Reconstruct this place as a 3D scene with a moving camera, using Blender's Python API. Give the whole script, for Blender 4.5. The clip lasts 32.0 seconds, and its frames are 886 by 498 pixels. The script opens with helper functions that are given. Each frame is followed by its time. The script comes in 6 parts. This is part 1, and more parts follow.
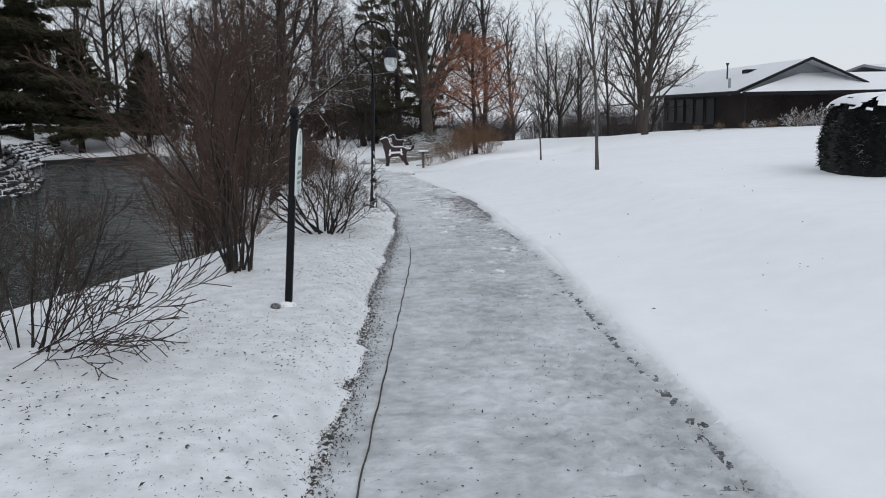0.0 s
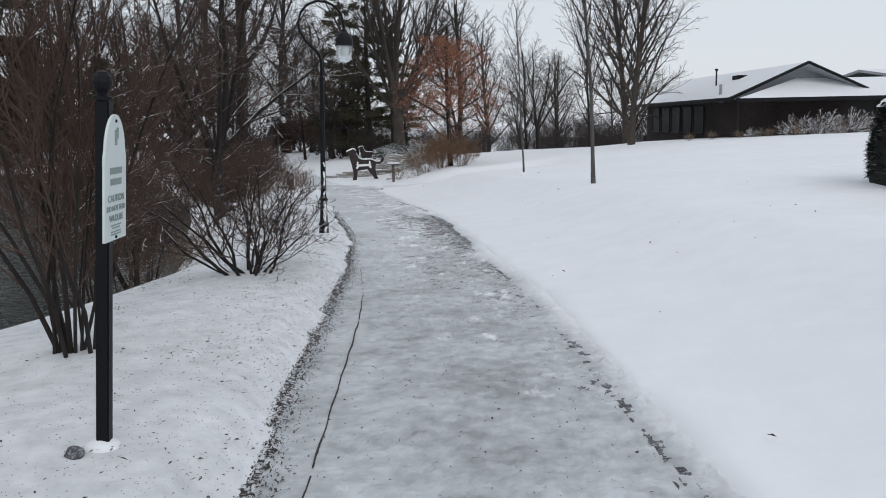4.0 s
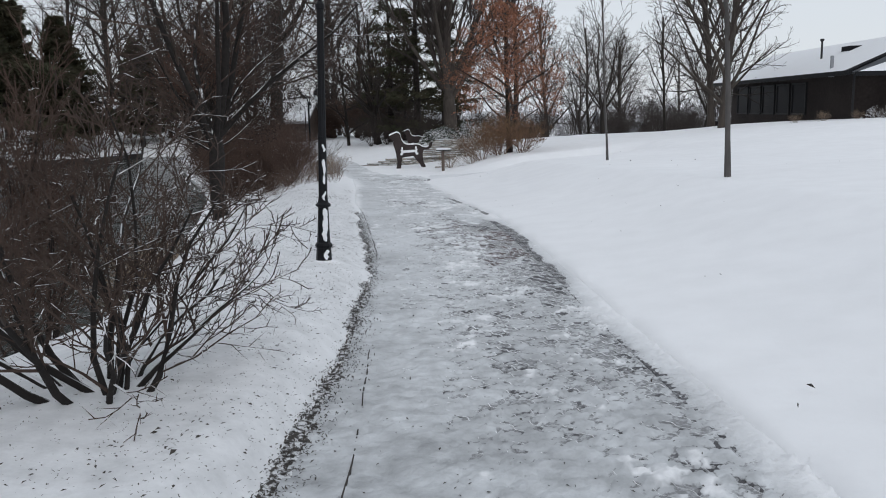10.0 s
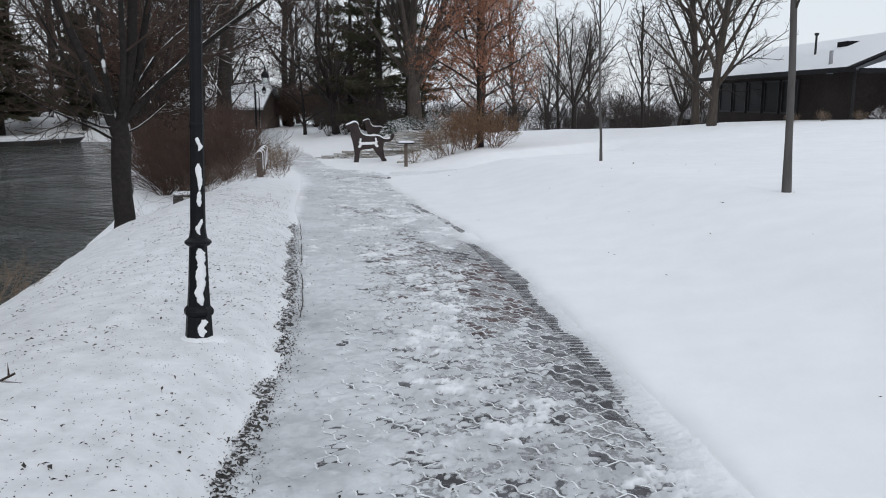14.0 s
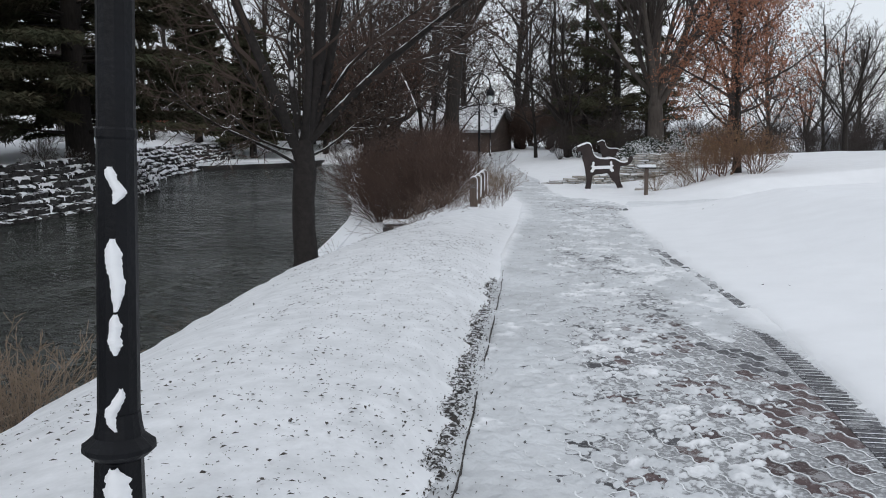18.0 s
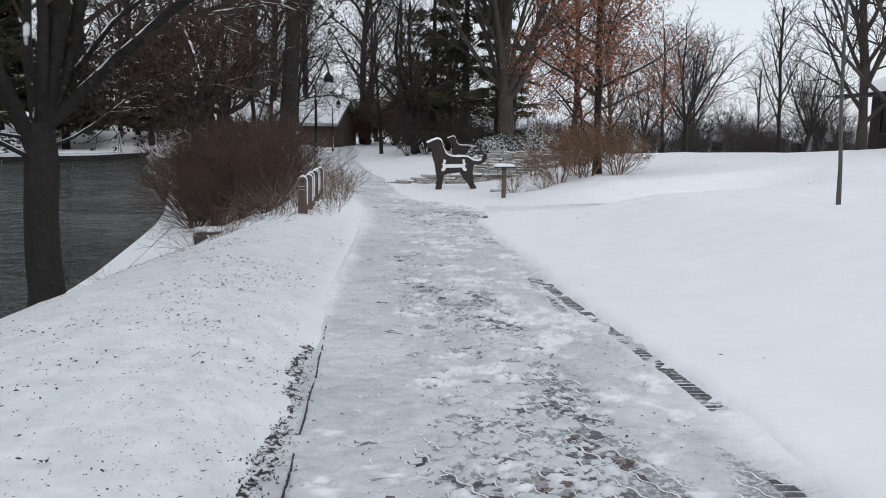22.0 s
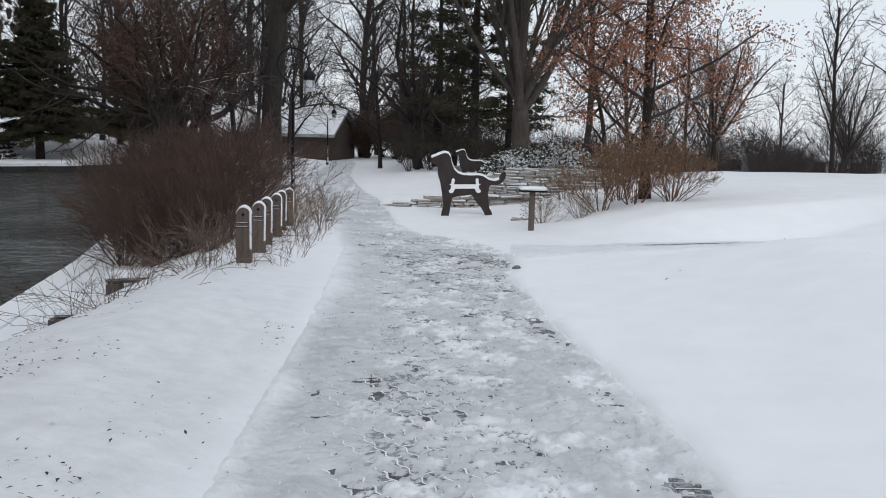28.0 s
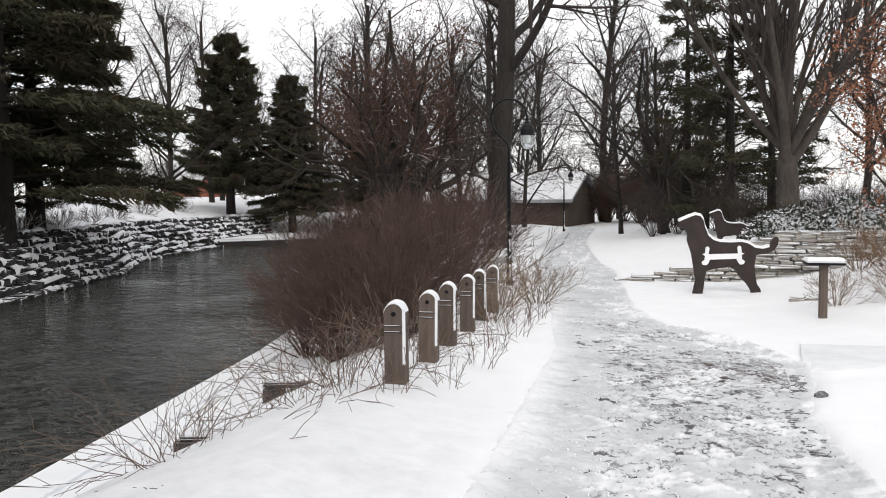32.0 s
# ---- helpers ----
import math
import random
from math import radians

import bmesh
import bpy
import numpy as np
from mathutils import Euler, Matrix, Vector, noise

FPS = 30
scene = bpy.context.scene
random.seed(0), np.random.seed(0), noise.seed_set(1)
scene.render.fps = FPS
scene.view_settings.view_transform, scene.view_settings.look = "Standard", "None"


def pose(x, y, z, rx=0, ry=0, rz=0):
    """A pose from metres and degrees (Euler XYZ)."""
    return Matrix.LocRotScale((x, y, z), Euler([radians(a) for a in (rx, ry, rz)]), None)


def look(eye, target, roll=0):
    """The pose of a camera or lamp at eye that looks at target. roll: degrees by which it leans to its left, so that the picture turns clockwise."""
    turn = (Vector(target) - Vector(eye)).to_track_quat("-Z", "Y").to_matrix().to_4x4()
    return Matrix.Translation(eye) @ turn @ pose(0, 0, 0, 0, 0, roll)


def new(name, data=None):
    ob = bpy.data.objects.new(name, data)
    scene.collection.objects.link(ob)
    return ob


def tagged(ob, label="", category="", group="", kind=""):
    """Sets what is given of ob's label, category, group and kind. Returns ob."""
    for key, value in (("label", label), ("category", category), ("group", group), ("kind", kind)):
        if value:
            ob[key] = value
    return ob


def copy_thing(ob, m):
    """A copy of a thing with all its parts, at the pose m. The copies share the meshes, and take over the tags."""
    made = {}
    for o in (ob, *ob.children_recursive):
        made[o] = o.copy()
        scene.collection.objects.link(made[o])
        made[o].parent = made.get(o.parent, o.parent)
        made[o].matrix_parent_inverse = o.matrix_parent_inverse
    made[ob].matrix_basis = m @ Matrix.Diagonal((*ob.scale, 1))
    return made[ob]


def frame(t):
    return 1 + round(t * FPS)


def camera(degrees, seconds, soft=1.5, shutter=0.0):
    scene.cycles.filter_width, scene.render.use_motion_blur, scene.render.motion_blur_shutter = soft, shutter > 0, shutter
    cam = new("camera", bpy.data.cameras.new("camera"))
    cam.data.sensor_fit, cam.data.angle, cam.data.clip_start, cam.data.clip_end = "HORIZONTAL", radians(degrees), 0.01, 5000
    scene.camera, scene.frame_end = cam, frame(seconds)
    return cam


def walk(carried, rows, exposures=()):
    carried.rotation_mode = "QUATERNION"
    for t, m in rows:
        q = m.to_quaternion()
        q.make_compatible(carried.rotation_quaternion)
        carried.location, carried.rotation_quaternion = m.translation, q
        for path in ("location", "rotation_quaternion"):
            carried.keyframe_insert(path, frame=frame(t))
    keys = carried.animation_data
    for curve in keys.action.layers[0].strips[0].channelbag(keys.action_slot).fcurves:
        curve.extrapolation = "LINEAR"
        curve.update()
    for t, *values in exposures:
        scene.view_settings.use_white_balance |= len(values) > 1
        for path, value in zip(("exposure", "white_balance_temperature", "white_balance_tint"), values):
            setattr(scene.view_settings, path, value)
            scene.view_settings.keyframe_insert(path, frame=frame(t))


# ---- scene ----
cam = camera(57.2, 32.0, soft=1.0)
PATH = [
    (0, (0.853, -2.453, 2.019), (0.815, -0.482, 1.682), -1.1),
    (0.5, (0.883, -2.069, 1.995), (0.76, -0.099, 1.673), -2.5),
    (1, (0.834, -1.711, 1.953), (0.745, 0.254, 1.588), -0.0),
    (1.5, (0.836, -1.254, 1.944), (0.849, 0.704, 1.535), -1.9),
    (2, (0.824, -0.878, 1.908), (0.823, 1.093, 1.57), -0.3),
    (2.5, (0.841, -0.411, 1.874), (0.922, 1.553, 1.505), -0.7),
    (3, (0.897, -0.023, 1.871), (0.965, 1.945, 1.52), -1.1),
    (3.5, (0.861, 0.392, 1.849), (0.945, 2.367, 1.541), 0.4),
    (4, (0.916, 0.763, 1.822), (0.939, 2.739, 1.515), -1.3),
    (4.5, (0.892, 1.21, 1.79), (0.867, 3.185, 1.473), 0.7),
    (6.5, (0.832, 2.915, 1.67), (0.805, 4.878, 1.288), -1.2),
    (7, (0.832, 3.424, 1.625), (0.813, 5.391, 1.261), 0.6),
    (7.5, (0.842, 3.845, 1.606), (0.909, 5.807, 1.222), -0.8),
    (8, (0.837, 4.236, 1.611), (0.8, 6.197, 1.218), -0.6),
    (8.5, (0.825, 4.665, 1.576), (0.804, 6.625, 1.18), -0.5),
    (9, (0.833, 5.081, 1.582), (0.746, 7.034, 1.159), -1.4),
    (9.5, (0.773, 5.519, 1.532), (0.655, 7.48, 1.157), 0.1),
    (10, (0.747, 5.93, 1.538), (0.644, 7.899, 1.202), -1.4),
    (10.5, (0.689, 6.336, 1.507), (0.576, 8.307, 1.185), 0.2),
    (11, (0.65, 6.693, 1.52), (0.599, 8.663, 1.18), -0.9),
    (11.5, (0.653, 7.153, 1.49), (0.533, 9.123, 1.169), -1.5),
    (12, (0.596, 7.494, 1.489), (0.485, 9.462, 1.153), 0.7),
    (12.5, (0.606, 7.957, 1.461), (0.6, 9.926, 1.106), -1.2),
    (13, (0.578, 8.385, 1.434), (0.549, 10.355, 1.09), 0.0),
    (13.5, (0.583, 8.799, 1.457), (0.59, 10.764, 1.087), 0.2),
    (15.5, (0.472, 10.604, 1.359), (0.331, 12.578, 1.07), 0.1),
    (16, (0.392, 10.999, 1.351), (0.194, 12.958, 1.005), -0.3),
    (16.5, (0.4, 11.339, 1.357), (0.096, 13.29, 1.036), -1.4),
    (17, (0.326, 11.699, 1.332), (-0.059, 13.64, 1.043), 0.2),
    (17.5, (0.324, 12.106, 1.309), (-0.158, 14.027, 1.033), -0.8),
    (18, (0.304, 12.413, 1.321), (-0.261, 14.307, 1.02), -0.5),
    (18.5, (0.227, 12.705, 1.326), (-0.28, 14.616, 1.023), -0.5),
    (19, (0.191, 13.1, 1.292), (-0.262, 15.029, 1.017), -0.5),
    (19.5, (0.107, 13.491, 1.273), (-0.318, 15.43, 1.025), 0.7),
    (20, (0.044, 13.874, 1.273), (-0.283, 15.822, 0.956), 0.2),
    (20.5, (0.009, 14.232, 1.268), (-0.323, 16.18, 0.956), -0.1),
    (21, (-0.087, 14.655, 1.244), (-0.392, 16.608, 0.94), 0.9),
    (21.5, (-0.113, 15.043, 1.223), (-0.348, 17.008, 0.935), -0.8),
    (22, (-0.18, 15.427, 1.205), (-0.377, 17.393, 0.895), 0.9),
    (22.5, (-0.245, 15.819, 1.191), (-0.386, 17.78, 0.826), 0.5),
    (23, (-0.275, 16.264, 1.197), (-0.523, 18.221, 0.871), -1.0),
    (23.5, (-0.389, 16.548, 1.162), (-0.665, 18.51, 0.885), 0.3),
    (24, (-0.504, 16.883, 1.171), (-0.768, 18.846, 0.894), -1.6),
    (24.5, (-0.606, 17.265, 1.132), (-0.959, 19.218, 0.885), -0.9),
    (25, (-0.705, 17.69, 1.126), (-1.01, 19.643, 0.819), -0.9),
    (25.5, (-0.755, 18.061, 1.153), (-1.047, 20.011, 0.819), -0.7),
    (26, (-0.806, 18.482, 1.081), (-0.996, 20.451, 0.785), 0.9),
    (26.5, (-0.825, 18.817, 1.114), (-0.887, 20.794, 0.817), 0.4),
    (28.5, (-0.731, 20.418, 1.1), (-0.964, 22.385, 0.827), 1.7),
    (29, (-0.692, 20.761, 1.097), (-0.919, 22.729, 0.826), 0.6),
    (29.5, (-0.699, 21.238, 1.09), (-1.064, 23.19, 0.857), 1.2),
    (30, (-0.76, 21.678, 1.075), (-1.177, 23.624, 0.882), 1.0),
    (30.5, (-0.838, 22.174, 1.06), (-1.382, 24.092, 0.902), 0.4),
    (31, (-0.922, 22.475, 1.049), (-1.578, 24.36, 0.93), 1.3),
    (31.5, (-1.022, 22.824, 1.029), (-1.733, 24.687, 0.874), 0.1),
    (32, (-1.121, 23.154, 1.05), (-1.906, 24.99, 0.927), -0.6),
]
walk(cam, [(t, look(eye, target, roll)) for t, eye, target, roll in PATH],
     [(0, -0.04, 6400, 10), (10, -0.04, 6400, 10), (15, 0.1, 6400, 10), (27, 0.1, 6400, 10), (28.5, 0.15, 6400, 10), (30, 0.4, 6550, 10.5), (31, 0.58, 6850, 11), (32, 0.66, 7000, 12)])

# ---- light ----
world = bpy.data.worlds.new("overcast_sky")
scene.world = world
world.use_nodes = True
wn, wl = world.node_tree.nodes, world.node_tree.links
wn.clear()
sky = wn.new("ShaderNodeTexSky")
sky.sky_type, sky.sun_disc = "NISHITA", False
sky.sun_elevation, sky.sun_rotation = radians(32), radians(200)
grey = wn.new("ShaderNodeMix")
grey.data_type = "RGBA"
grey.inputs["Factor"].default_value = 0.9
grey.inputs["B"].default_value = (7.4, 7.75, 8.2, 1)
bg = wn.new("ShaderNodeBackground")
bg.inputs["Strength"].default_value = 0.1
wo = wn.new("ShaderNodeOutputWorld")
wl.new(sky.outputs[0], grey.inputs["A"])
wl.new(grey.outputs["Result"], bg.inputs[0])
wl.new(bg.outputs[0], wo.inputs[0])
sun = new("sun", bpy.data.lights.new("sun", "SUN"))
sun.data.energy, sun.data.angle, sun.data.color = 0.7, radians(25), (1.0, 0.97, 0.93)
sun.matrix_world = look((10, -30, 25), (0, 0, 0))


# ---- materials ----
def mat(name, base, rough=0.8, metal=0.0, var=0.25, scale=6.0, bump=0.3, bump_scale=40.0, dark=None, snow=0.0, snow_from=0.6,
        stretch=(1, 1, 1), random_tint=0.0, spec=0.3, stain_scale=0.7, snow_scale=3.0, dust=0.0):
    """A surface with grain and stains at two scales; snow: how much of its upward faces is covered."""
    m = bpy.data.materials.new(name)
    m.use_nodes = True
    n, l = m.node_tree.nodes, m.node_tree.links
    bs = n["Principled BSDF"]
    bs.inputs["Roughness"].default_value, bs.inputs["Metallic"].default_value = rough, metal
    bs.inputs["Specular IOR Level"].default_value = spec
    co = n.new("ShaderNodeTexCoord")
    mp = n.new("ShaderNodeMapping")
    mp.inputs["Scale"].default_value = stretch
    l.new(co.outputs["Object"], mp.inputs[0])
    fine, wide = n.new("ShaderNodeTexNoise"), n.new("ShaderNodeTexNoise")
    fine.inputs["Scale"].default_value, fine.inputs["Detail"].default_value = scale, 5
    wide.inputs["Scale"].default_value, wide.inputs["Detail"].default_value = stain_scale, 3
    l.new(mp.outputs[0], fine.inputs[0])
    l.new(co.outputs["Object"], wide.inputs[0])
    both = n.new("ShaderNodeMath")
    both.operation = "ADD"
    l.new(fine.outputs[0], both.inputs[0])
    l.new(wide.outputs[0], both.inputs[1])
    ramp = n.new("ShaderNodeMapRange")
    ramp.inputs["From Min"].default_value, ramp.inputs["From Max"].default_value = 0.7, 1.3
    l.new(both.outputs[0], ramp.inputs[0])
    mix = n.new("ShaderNodeMix")
    mix.data_type = "RGBA"
    lo = dark or tuple(c * (1 - var) for c in base)
    hi = base if dark else tuple(min(1, c * (1 + var)) for c in base)
    mix.inputs["A"].default_value, mix.inputs["B"].default_value = (*lo, 1), (*hi, 1)
    l.new(ramp.outputs[0], mix.inputs["Factor"])
    out = mix.outputs["Result"]
    if random_tint:
        info = n.new("ShaderNodeObjectInfo")
        tint = n.new("ShaderNodeHueSaturation")
        span = n.new("ShaderNodeMapRange")
        span.inputs["To Min"].default_value, span.inputs["To Max"].default_value = 1 - random_tint, 1 + random_tint
        isle, both_r, wrap = n.new("ShaderNodeNewGeometry"), n.new("ShaderNodeMath"), n.new("ShaderNodeMath")
        wrap.operation = "FRACT"
        l.new(info.outputs["Random"], both_r.inputs[0])
        l.new(isle.outputs["Random Per Island"], both_r.inputs[1])
        l.new(both_r.outputs[0], wrap.inputs[0])
        l.new(wrap.outputs[0], span.inputs[0])
        l.new(span.outputs[0], tint.inputs["Value"])
        l.new(out, tint.inputs["Color"])
        out = tint.outputs[0]
    if snow:
        geo, sep = n.new("ShaderNodeNewGeometry"), n.new("ShaderNodeSeparateXYZ")
        l.new(geo.outputs["Normal"], sep.inputs[0])
        patch = n.new("ShaderNodeTexNoise")
        patch.inputs["Scale"].default_value, patch.inputs["Detail"].default_value = snow_scale, 3
        l.new(co.outputs["Object"], patch.inputs[0])
        add = n.new("ShaderNodeMath")
        add.operation = "MULTIPLY_ADD"
        add.inputs[1].default_value = 1.2
        l.new(patch.outputs[0], add.inputs[0])
        l.new(sep.outputs["Z"], add.inputs[2])
        cover = n.new("ShaderNodeMapRange")
        cover.inputs["From Min"].default_value, cover.inputs["From Max"].default_value = snow_from + 0.6, snow_from + 0.75
        cover.inputs["To Max"].default_value = snow
        l.new(add.outputs[0], cover.inputs[0])
        white = n.new("ShaderNodeMix")
        white.data_type = "RGBA"
        white.inputs["B"].default_value = (0.8, 0.82, 0.85, 1)
        l.new(cover.outputs[0], white.inputs["Factor"])
        l.new(out, white.inputs["A"])
        out = white.outputs["Result"]
    if dust:
        # powder caught on the face in fine specks and in wider veils
        place = n.new("ShaderNodeNewGeometry")
        speck, veil = n.new("ShaderNodeTexNoise"), n.new("ShaderNodeTexNoise")
        speck.inputs["Scale"].default_value, speck.inputs["Detail"].default_value, speck.inputs["Roughness"].default_value = 55, 5, 0.75
        veil.inputs["Scale"].default_value, veil.inputs["Detail"].default_value = 7, 4
        for tex in (speck, veil):
            l.new(place.outputs["Position"], tex.inputs[0])
        total = n.new("ShaderNodeMath")
        l.new(speck.outputs[0], total.inputs[0])
        l.new(veil.outputs[0], total.inputs[1])
        cut = n.new("ShaderNodeMapRange")
        cut.inputs["From Min"].default_value, cut.inputs["From Max"].default_value, cut.inputs["To Max"].default_value = 1.02, 1.14, dust
        l.new(total.outputs[0], cut.inputs[0])
        powder = n.new("ShaderNodeMix")
        powder.data_type = "RGBA"
        powder.inputs["B"].default_value = (0.62, 0.64, 0.66, 1)
        l.new(cut.outputs[0], powder.inputs["Factor"])
        l.new(out, powder.inputs["A"])
        out = powder.outputs["Result"]
    l.new(out, bs.inputs["Base Color"])
    if bump:
        tex, bp = n.new("ShaderNodeTexNoise"), n.new("ShaderNodeBump")
        tex.inputs["Scale"].default_value, tex.inputs["Detail"].default_value = bump_scale, 4
        l.new(mp.outputs[0], tex.inputs[0])
        bp.inputs["Strength"].default_value, bp.inputs["Distance"].default_value = bump, 0.02
        l.new(tex.outputs[0], bp.inputs["Height"])
        l.new(bp.outputs[0], bs.inputs["Normal"])
    return m


SNOW = mat("snow", (0.82, 0.835, 0.86), 0.75, var=0.035, scale=2.5, bump=0.35, bump_scale=14, stain_scale=0.25)
# the same snow, mixed towards grey in noisy patches on the bank
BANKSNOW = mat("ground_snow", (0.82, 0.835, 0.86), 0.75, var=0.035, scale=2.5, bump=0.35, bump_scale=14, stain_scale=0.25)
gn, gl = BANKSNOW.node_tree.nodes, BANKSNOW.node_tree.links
lean, grain, patch_r, sum_t, grey_mix = gn.new("ShaderNodeAttribute"), gn.new("ShaderNodeTexNoise"), gn.new("ShaderNodeMapRange"), gn.new("ShaderNodeMath"), gn.new("ShaderNodeMix")
lean.attribute_name, grey_mix.data_type, sum_t.operation = "bank_grey", "RGBA", "MULTIPLY"
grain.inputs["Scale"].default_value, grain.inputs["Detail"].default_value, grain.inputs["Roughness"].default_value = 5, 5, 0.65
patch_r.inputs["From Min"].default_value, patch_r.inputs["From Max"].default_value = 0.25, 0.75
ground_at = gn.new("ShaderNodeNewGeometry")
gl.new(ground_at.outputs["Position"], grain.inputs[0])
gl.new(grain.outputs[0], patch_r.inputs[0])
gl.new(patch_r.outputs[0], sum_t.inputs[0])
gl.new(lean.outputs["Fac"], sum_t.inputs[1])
grey_mix.inputs["B"].default_value = (0.5, 0.515, 0.53, 1)
gl.new(sum_t.outputs[0], grey_mix.inputs["Factor"])
gl.new(gn["Principled BSDF"].inputs["Base Color"].links[0].from_socket, grey_mix.inputs["A"])
gl.new(grey_mix.outputs["Result"], gn["Principled BSDF"].inputs["Base Color"])
LOOSE = mat("loose_snow", (0.7, 0.72, 0.745), 0.75, var=0.08, scale=6, bump=0.5, bump_scale=22, stain_scale=1.0)
TRODDEN = mat("trodden_snow", (0.46, 0.48, 0.5), 0.6, var=0.33, scale=8, bump=0.9, bump_scale=17, stain_scale=1.3)
# the crust turns from grey ice to whiter snow further along the walk
tn, tl = TRODDEN.node_tree.nodes, TRODDEN.node_tree.links
crust, sep_y, span_y, ruffle, blend = tn.new("ShaderNodeMix"), tn.new("ShaderNodeSeparateXYZ"), tn.new("ShaderNodeMapRange"), tn.new("ShaderNodeTexNoise"), tn.new("ShaderNodeMath")
where = tn.new("ShaderNodeNewGeometry")
crust.data_type = "RGBA"
ruffle.inputs["Scale"].default_value, ruffle.inputs["Detail"].default_value = 1.6, 4
span_y.inputs["From Min"].default_value, span_y.inputs["From Max"].default_value = 9.0, 16.0
tl.new(where.outputs["Position"], sep_y.inputs[0])
tl.new(where.outputs["Position"], ruffle.inputs[0])
tl.new(sep_y.outputs["Y"], span_y.inputs[0])
blend.operation = "MULTIPLY"
tl.new(span_y.outputs[0], blend.inputs[0])
tl.new(ruffle.outputs[0], blend.inputs[1])
was = TRODDEN.node_tree.nodes["Principled BSDF"].inputs["Base Color"].links[0].from_socket
tl.new(blend.outputs[0], crust.inputs["Factor"])
tl.new(was, crust.inputs["A"])
crust.inputs["B"].default_value = (0.66, 0.68, 0.705, 1)
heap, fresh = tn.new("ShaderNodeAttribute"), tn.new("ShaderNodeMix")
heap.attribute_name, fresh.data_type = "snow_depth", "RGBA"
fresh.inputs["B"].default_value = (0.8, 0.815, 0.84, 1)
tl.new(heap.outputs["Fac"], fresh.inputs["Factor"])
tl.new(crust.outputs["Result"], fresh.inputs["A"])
# where the crust has worn thin it turns to speckled grey slush
thin, slush, fleck, tear, both = tn.new("ShaderNodeAttribute"), tn.new("ShaderNodeMix"), tn.new("ShaderNodeTexNoise"), tn.new("ShaderNodeMapRange"), tn.new("ShaderNodeMath")
thin.attribute_name, slush.data_type, both.operation = "worn_thin", "RGBA", "ADD"
fleck.inputs["Scale"].default_value, fleck.inputs["Detail"].default_value, fleck.inputs["Roughness"].default_value = 42, 4, 0.7
tear.inputs["From Min"].default_value, tear.inputs["From Max"].default_value, tear.inputs["To Max"].default_value = 0.98, 1.16, 0.85
slush.inputs["B"].default_value = (0.17, 0.172, 0.18, 1)
tl.new(where.outputs["Position"], fleck.inputs[0])
tl.new(thin.outputs["Fac"], both.inputs[0])
tl.new(fleck.outputs[0], both.inputs[1])
tl.new(both.outputs[0], tear.inputs[0])
tl.new(tear.outputs[0], slush.inputs["Factor"])
tl.new(fresh.outputs["Result"], slush.inputs["A"])
tl.new(slush.outputs["Result"], TRODDEN.node_tree.nodes["Principled BSDF"].inputs["Base Color"])
PAVER = mat("paver", (0.088, 0.088, 0.096), 0.7, var=0.3, scale=30, bump=0.4, bump_scale=120, random_tint=0.35, dust=0.42)
REDPAVER = mat("red_paver", (0.1, 0.07, 0.07), 0.7, var=0.3, scale=30, bump=0.4, bump_scale=120, random_tint=0.35, dust=0.42)
BEDDING = mat("snow_in_joints", (0.74, 0.76, 0.78), 0.8, var=0.25, scale=12)
SOIL = mat("dark_soil", (0.05, 0.045, 0.042), 0.9, var=0.5, scale=40, bump=0.8, bump_scale=60)
MULCH = mat("dusted_mulch", (0.05, 0.046, 0.044), 0.9, var=0.5, scale=40, bump=0.8, bump_scale=60, snow=0.85, snow_from=0.91, snow_scale=30)
LITTER = mat("leaf_litter", (0.062, 0.055, 0.05), 0.8, var=0.5, scale=8)
BARK = mat("bark", (0.026, 0.0215, 0.019), 0.9, var=0.4, scale=14, bump=0.8, bump_scale=30, stretch=(1, 1, 0.25))
BARKSNOW = mat("snowy_bark", (0.02, 0.017, 0.016), 0.9, var=0.4, scale=14, bump=0.6, bump_scale=30, snow=0.95, snow_from=0.6)
TWIG = mat("twigs", (0.045, 0.034, 0.03), 0.85, var=0.3, scale=3, bump=0)
TWIGSNOW = mat("snow_lined_twigs", (0.055, 0.038, 0.031), 0.85, var=0.3, scale=3, bump=0, snow=0.8, snow_from=0.8, snow_scale=11)
TWIGRED = mat("reddish_twigs", (0.075, 0.048, 0.038), 0.85, var=0.35, scale=2, bump=0, snow=0.85, snow_from=0.86, snow_scale=9)
FARTWIG = mat("far_twigs", (0.043, 0.035, 0.0315), 0.9, var=0.25, scale=1, bump=0)
PALEBARK = mat("grey_bark", (0.06, 0.05, 0.043), 0.9, var=0.35, scale=10, bump=0.8, bump_scale=26, stretch=(1, 1, 0.25))
SAPBARK = mat("young_bark", (0.085, 0.08, 0.078), 0.85, var=0.25, scale=12, bump=0.3, stretch=(1, 1, 0.3))
BRAMBLE = mat("bramble_stems", (0.14, 0.1, 0.08), 0.85, var=0.4, scale=6, bump=0)
SNOWTWIG = mat("snowy_twigs", (0.08, 0.06, 0.05), 0.85, var=0.3, scale=4, bump=0, snow=0.95, snow_from=0.12)
DRY = mat("dry_stems", (0.2, 0.15, 0.11), 0.85, var=0.35, scale=5, bump=0)
RUSTTWIG = mat("rusty_twigs", (0.15, 0.088, 0.06), 0.85, var=0.35, scale=2, bump=0)
DEADLEAF = mat("dead_brown_leaves", (0.042, 0.028, 0.022), 0.85, var=0.4, scale=2.5, bump=0)
REDLEAF = mat("withered_red_leaves", (0.08, 0.042, 0.03), 0.85, var=0.4, scale=2.5, bump=0)
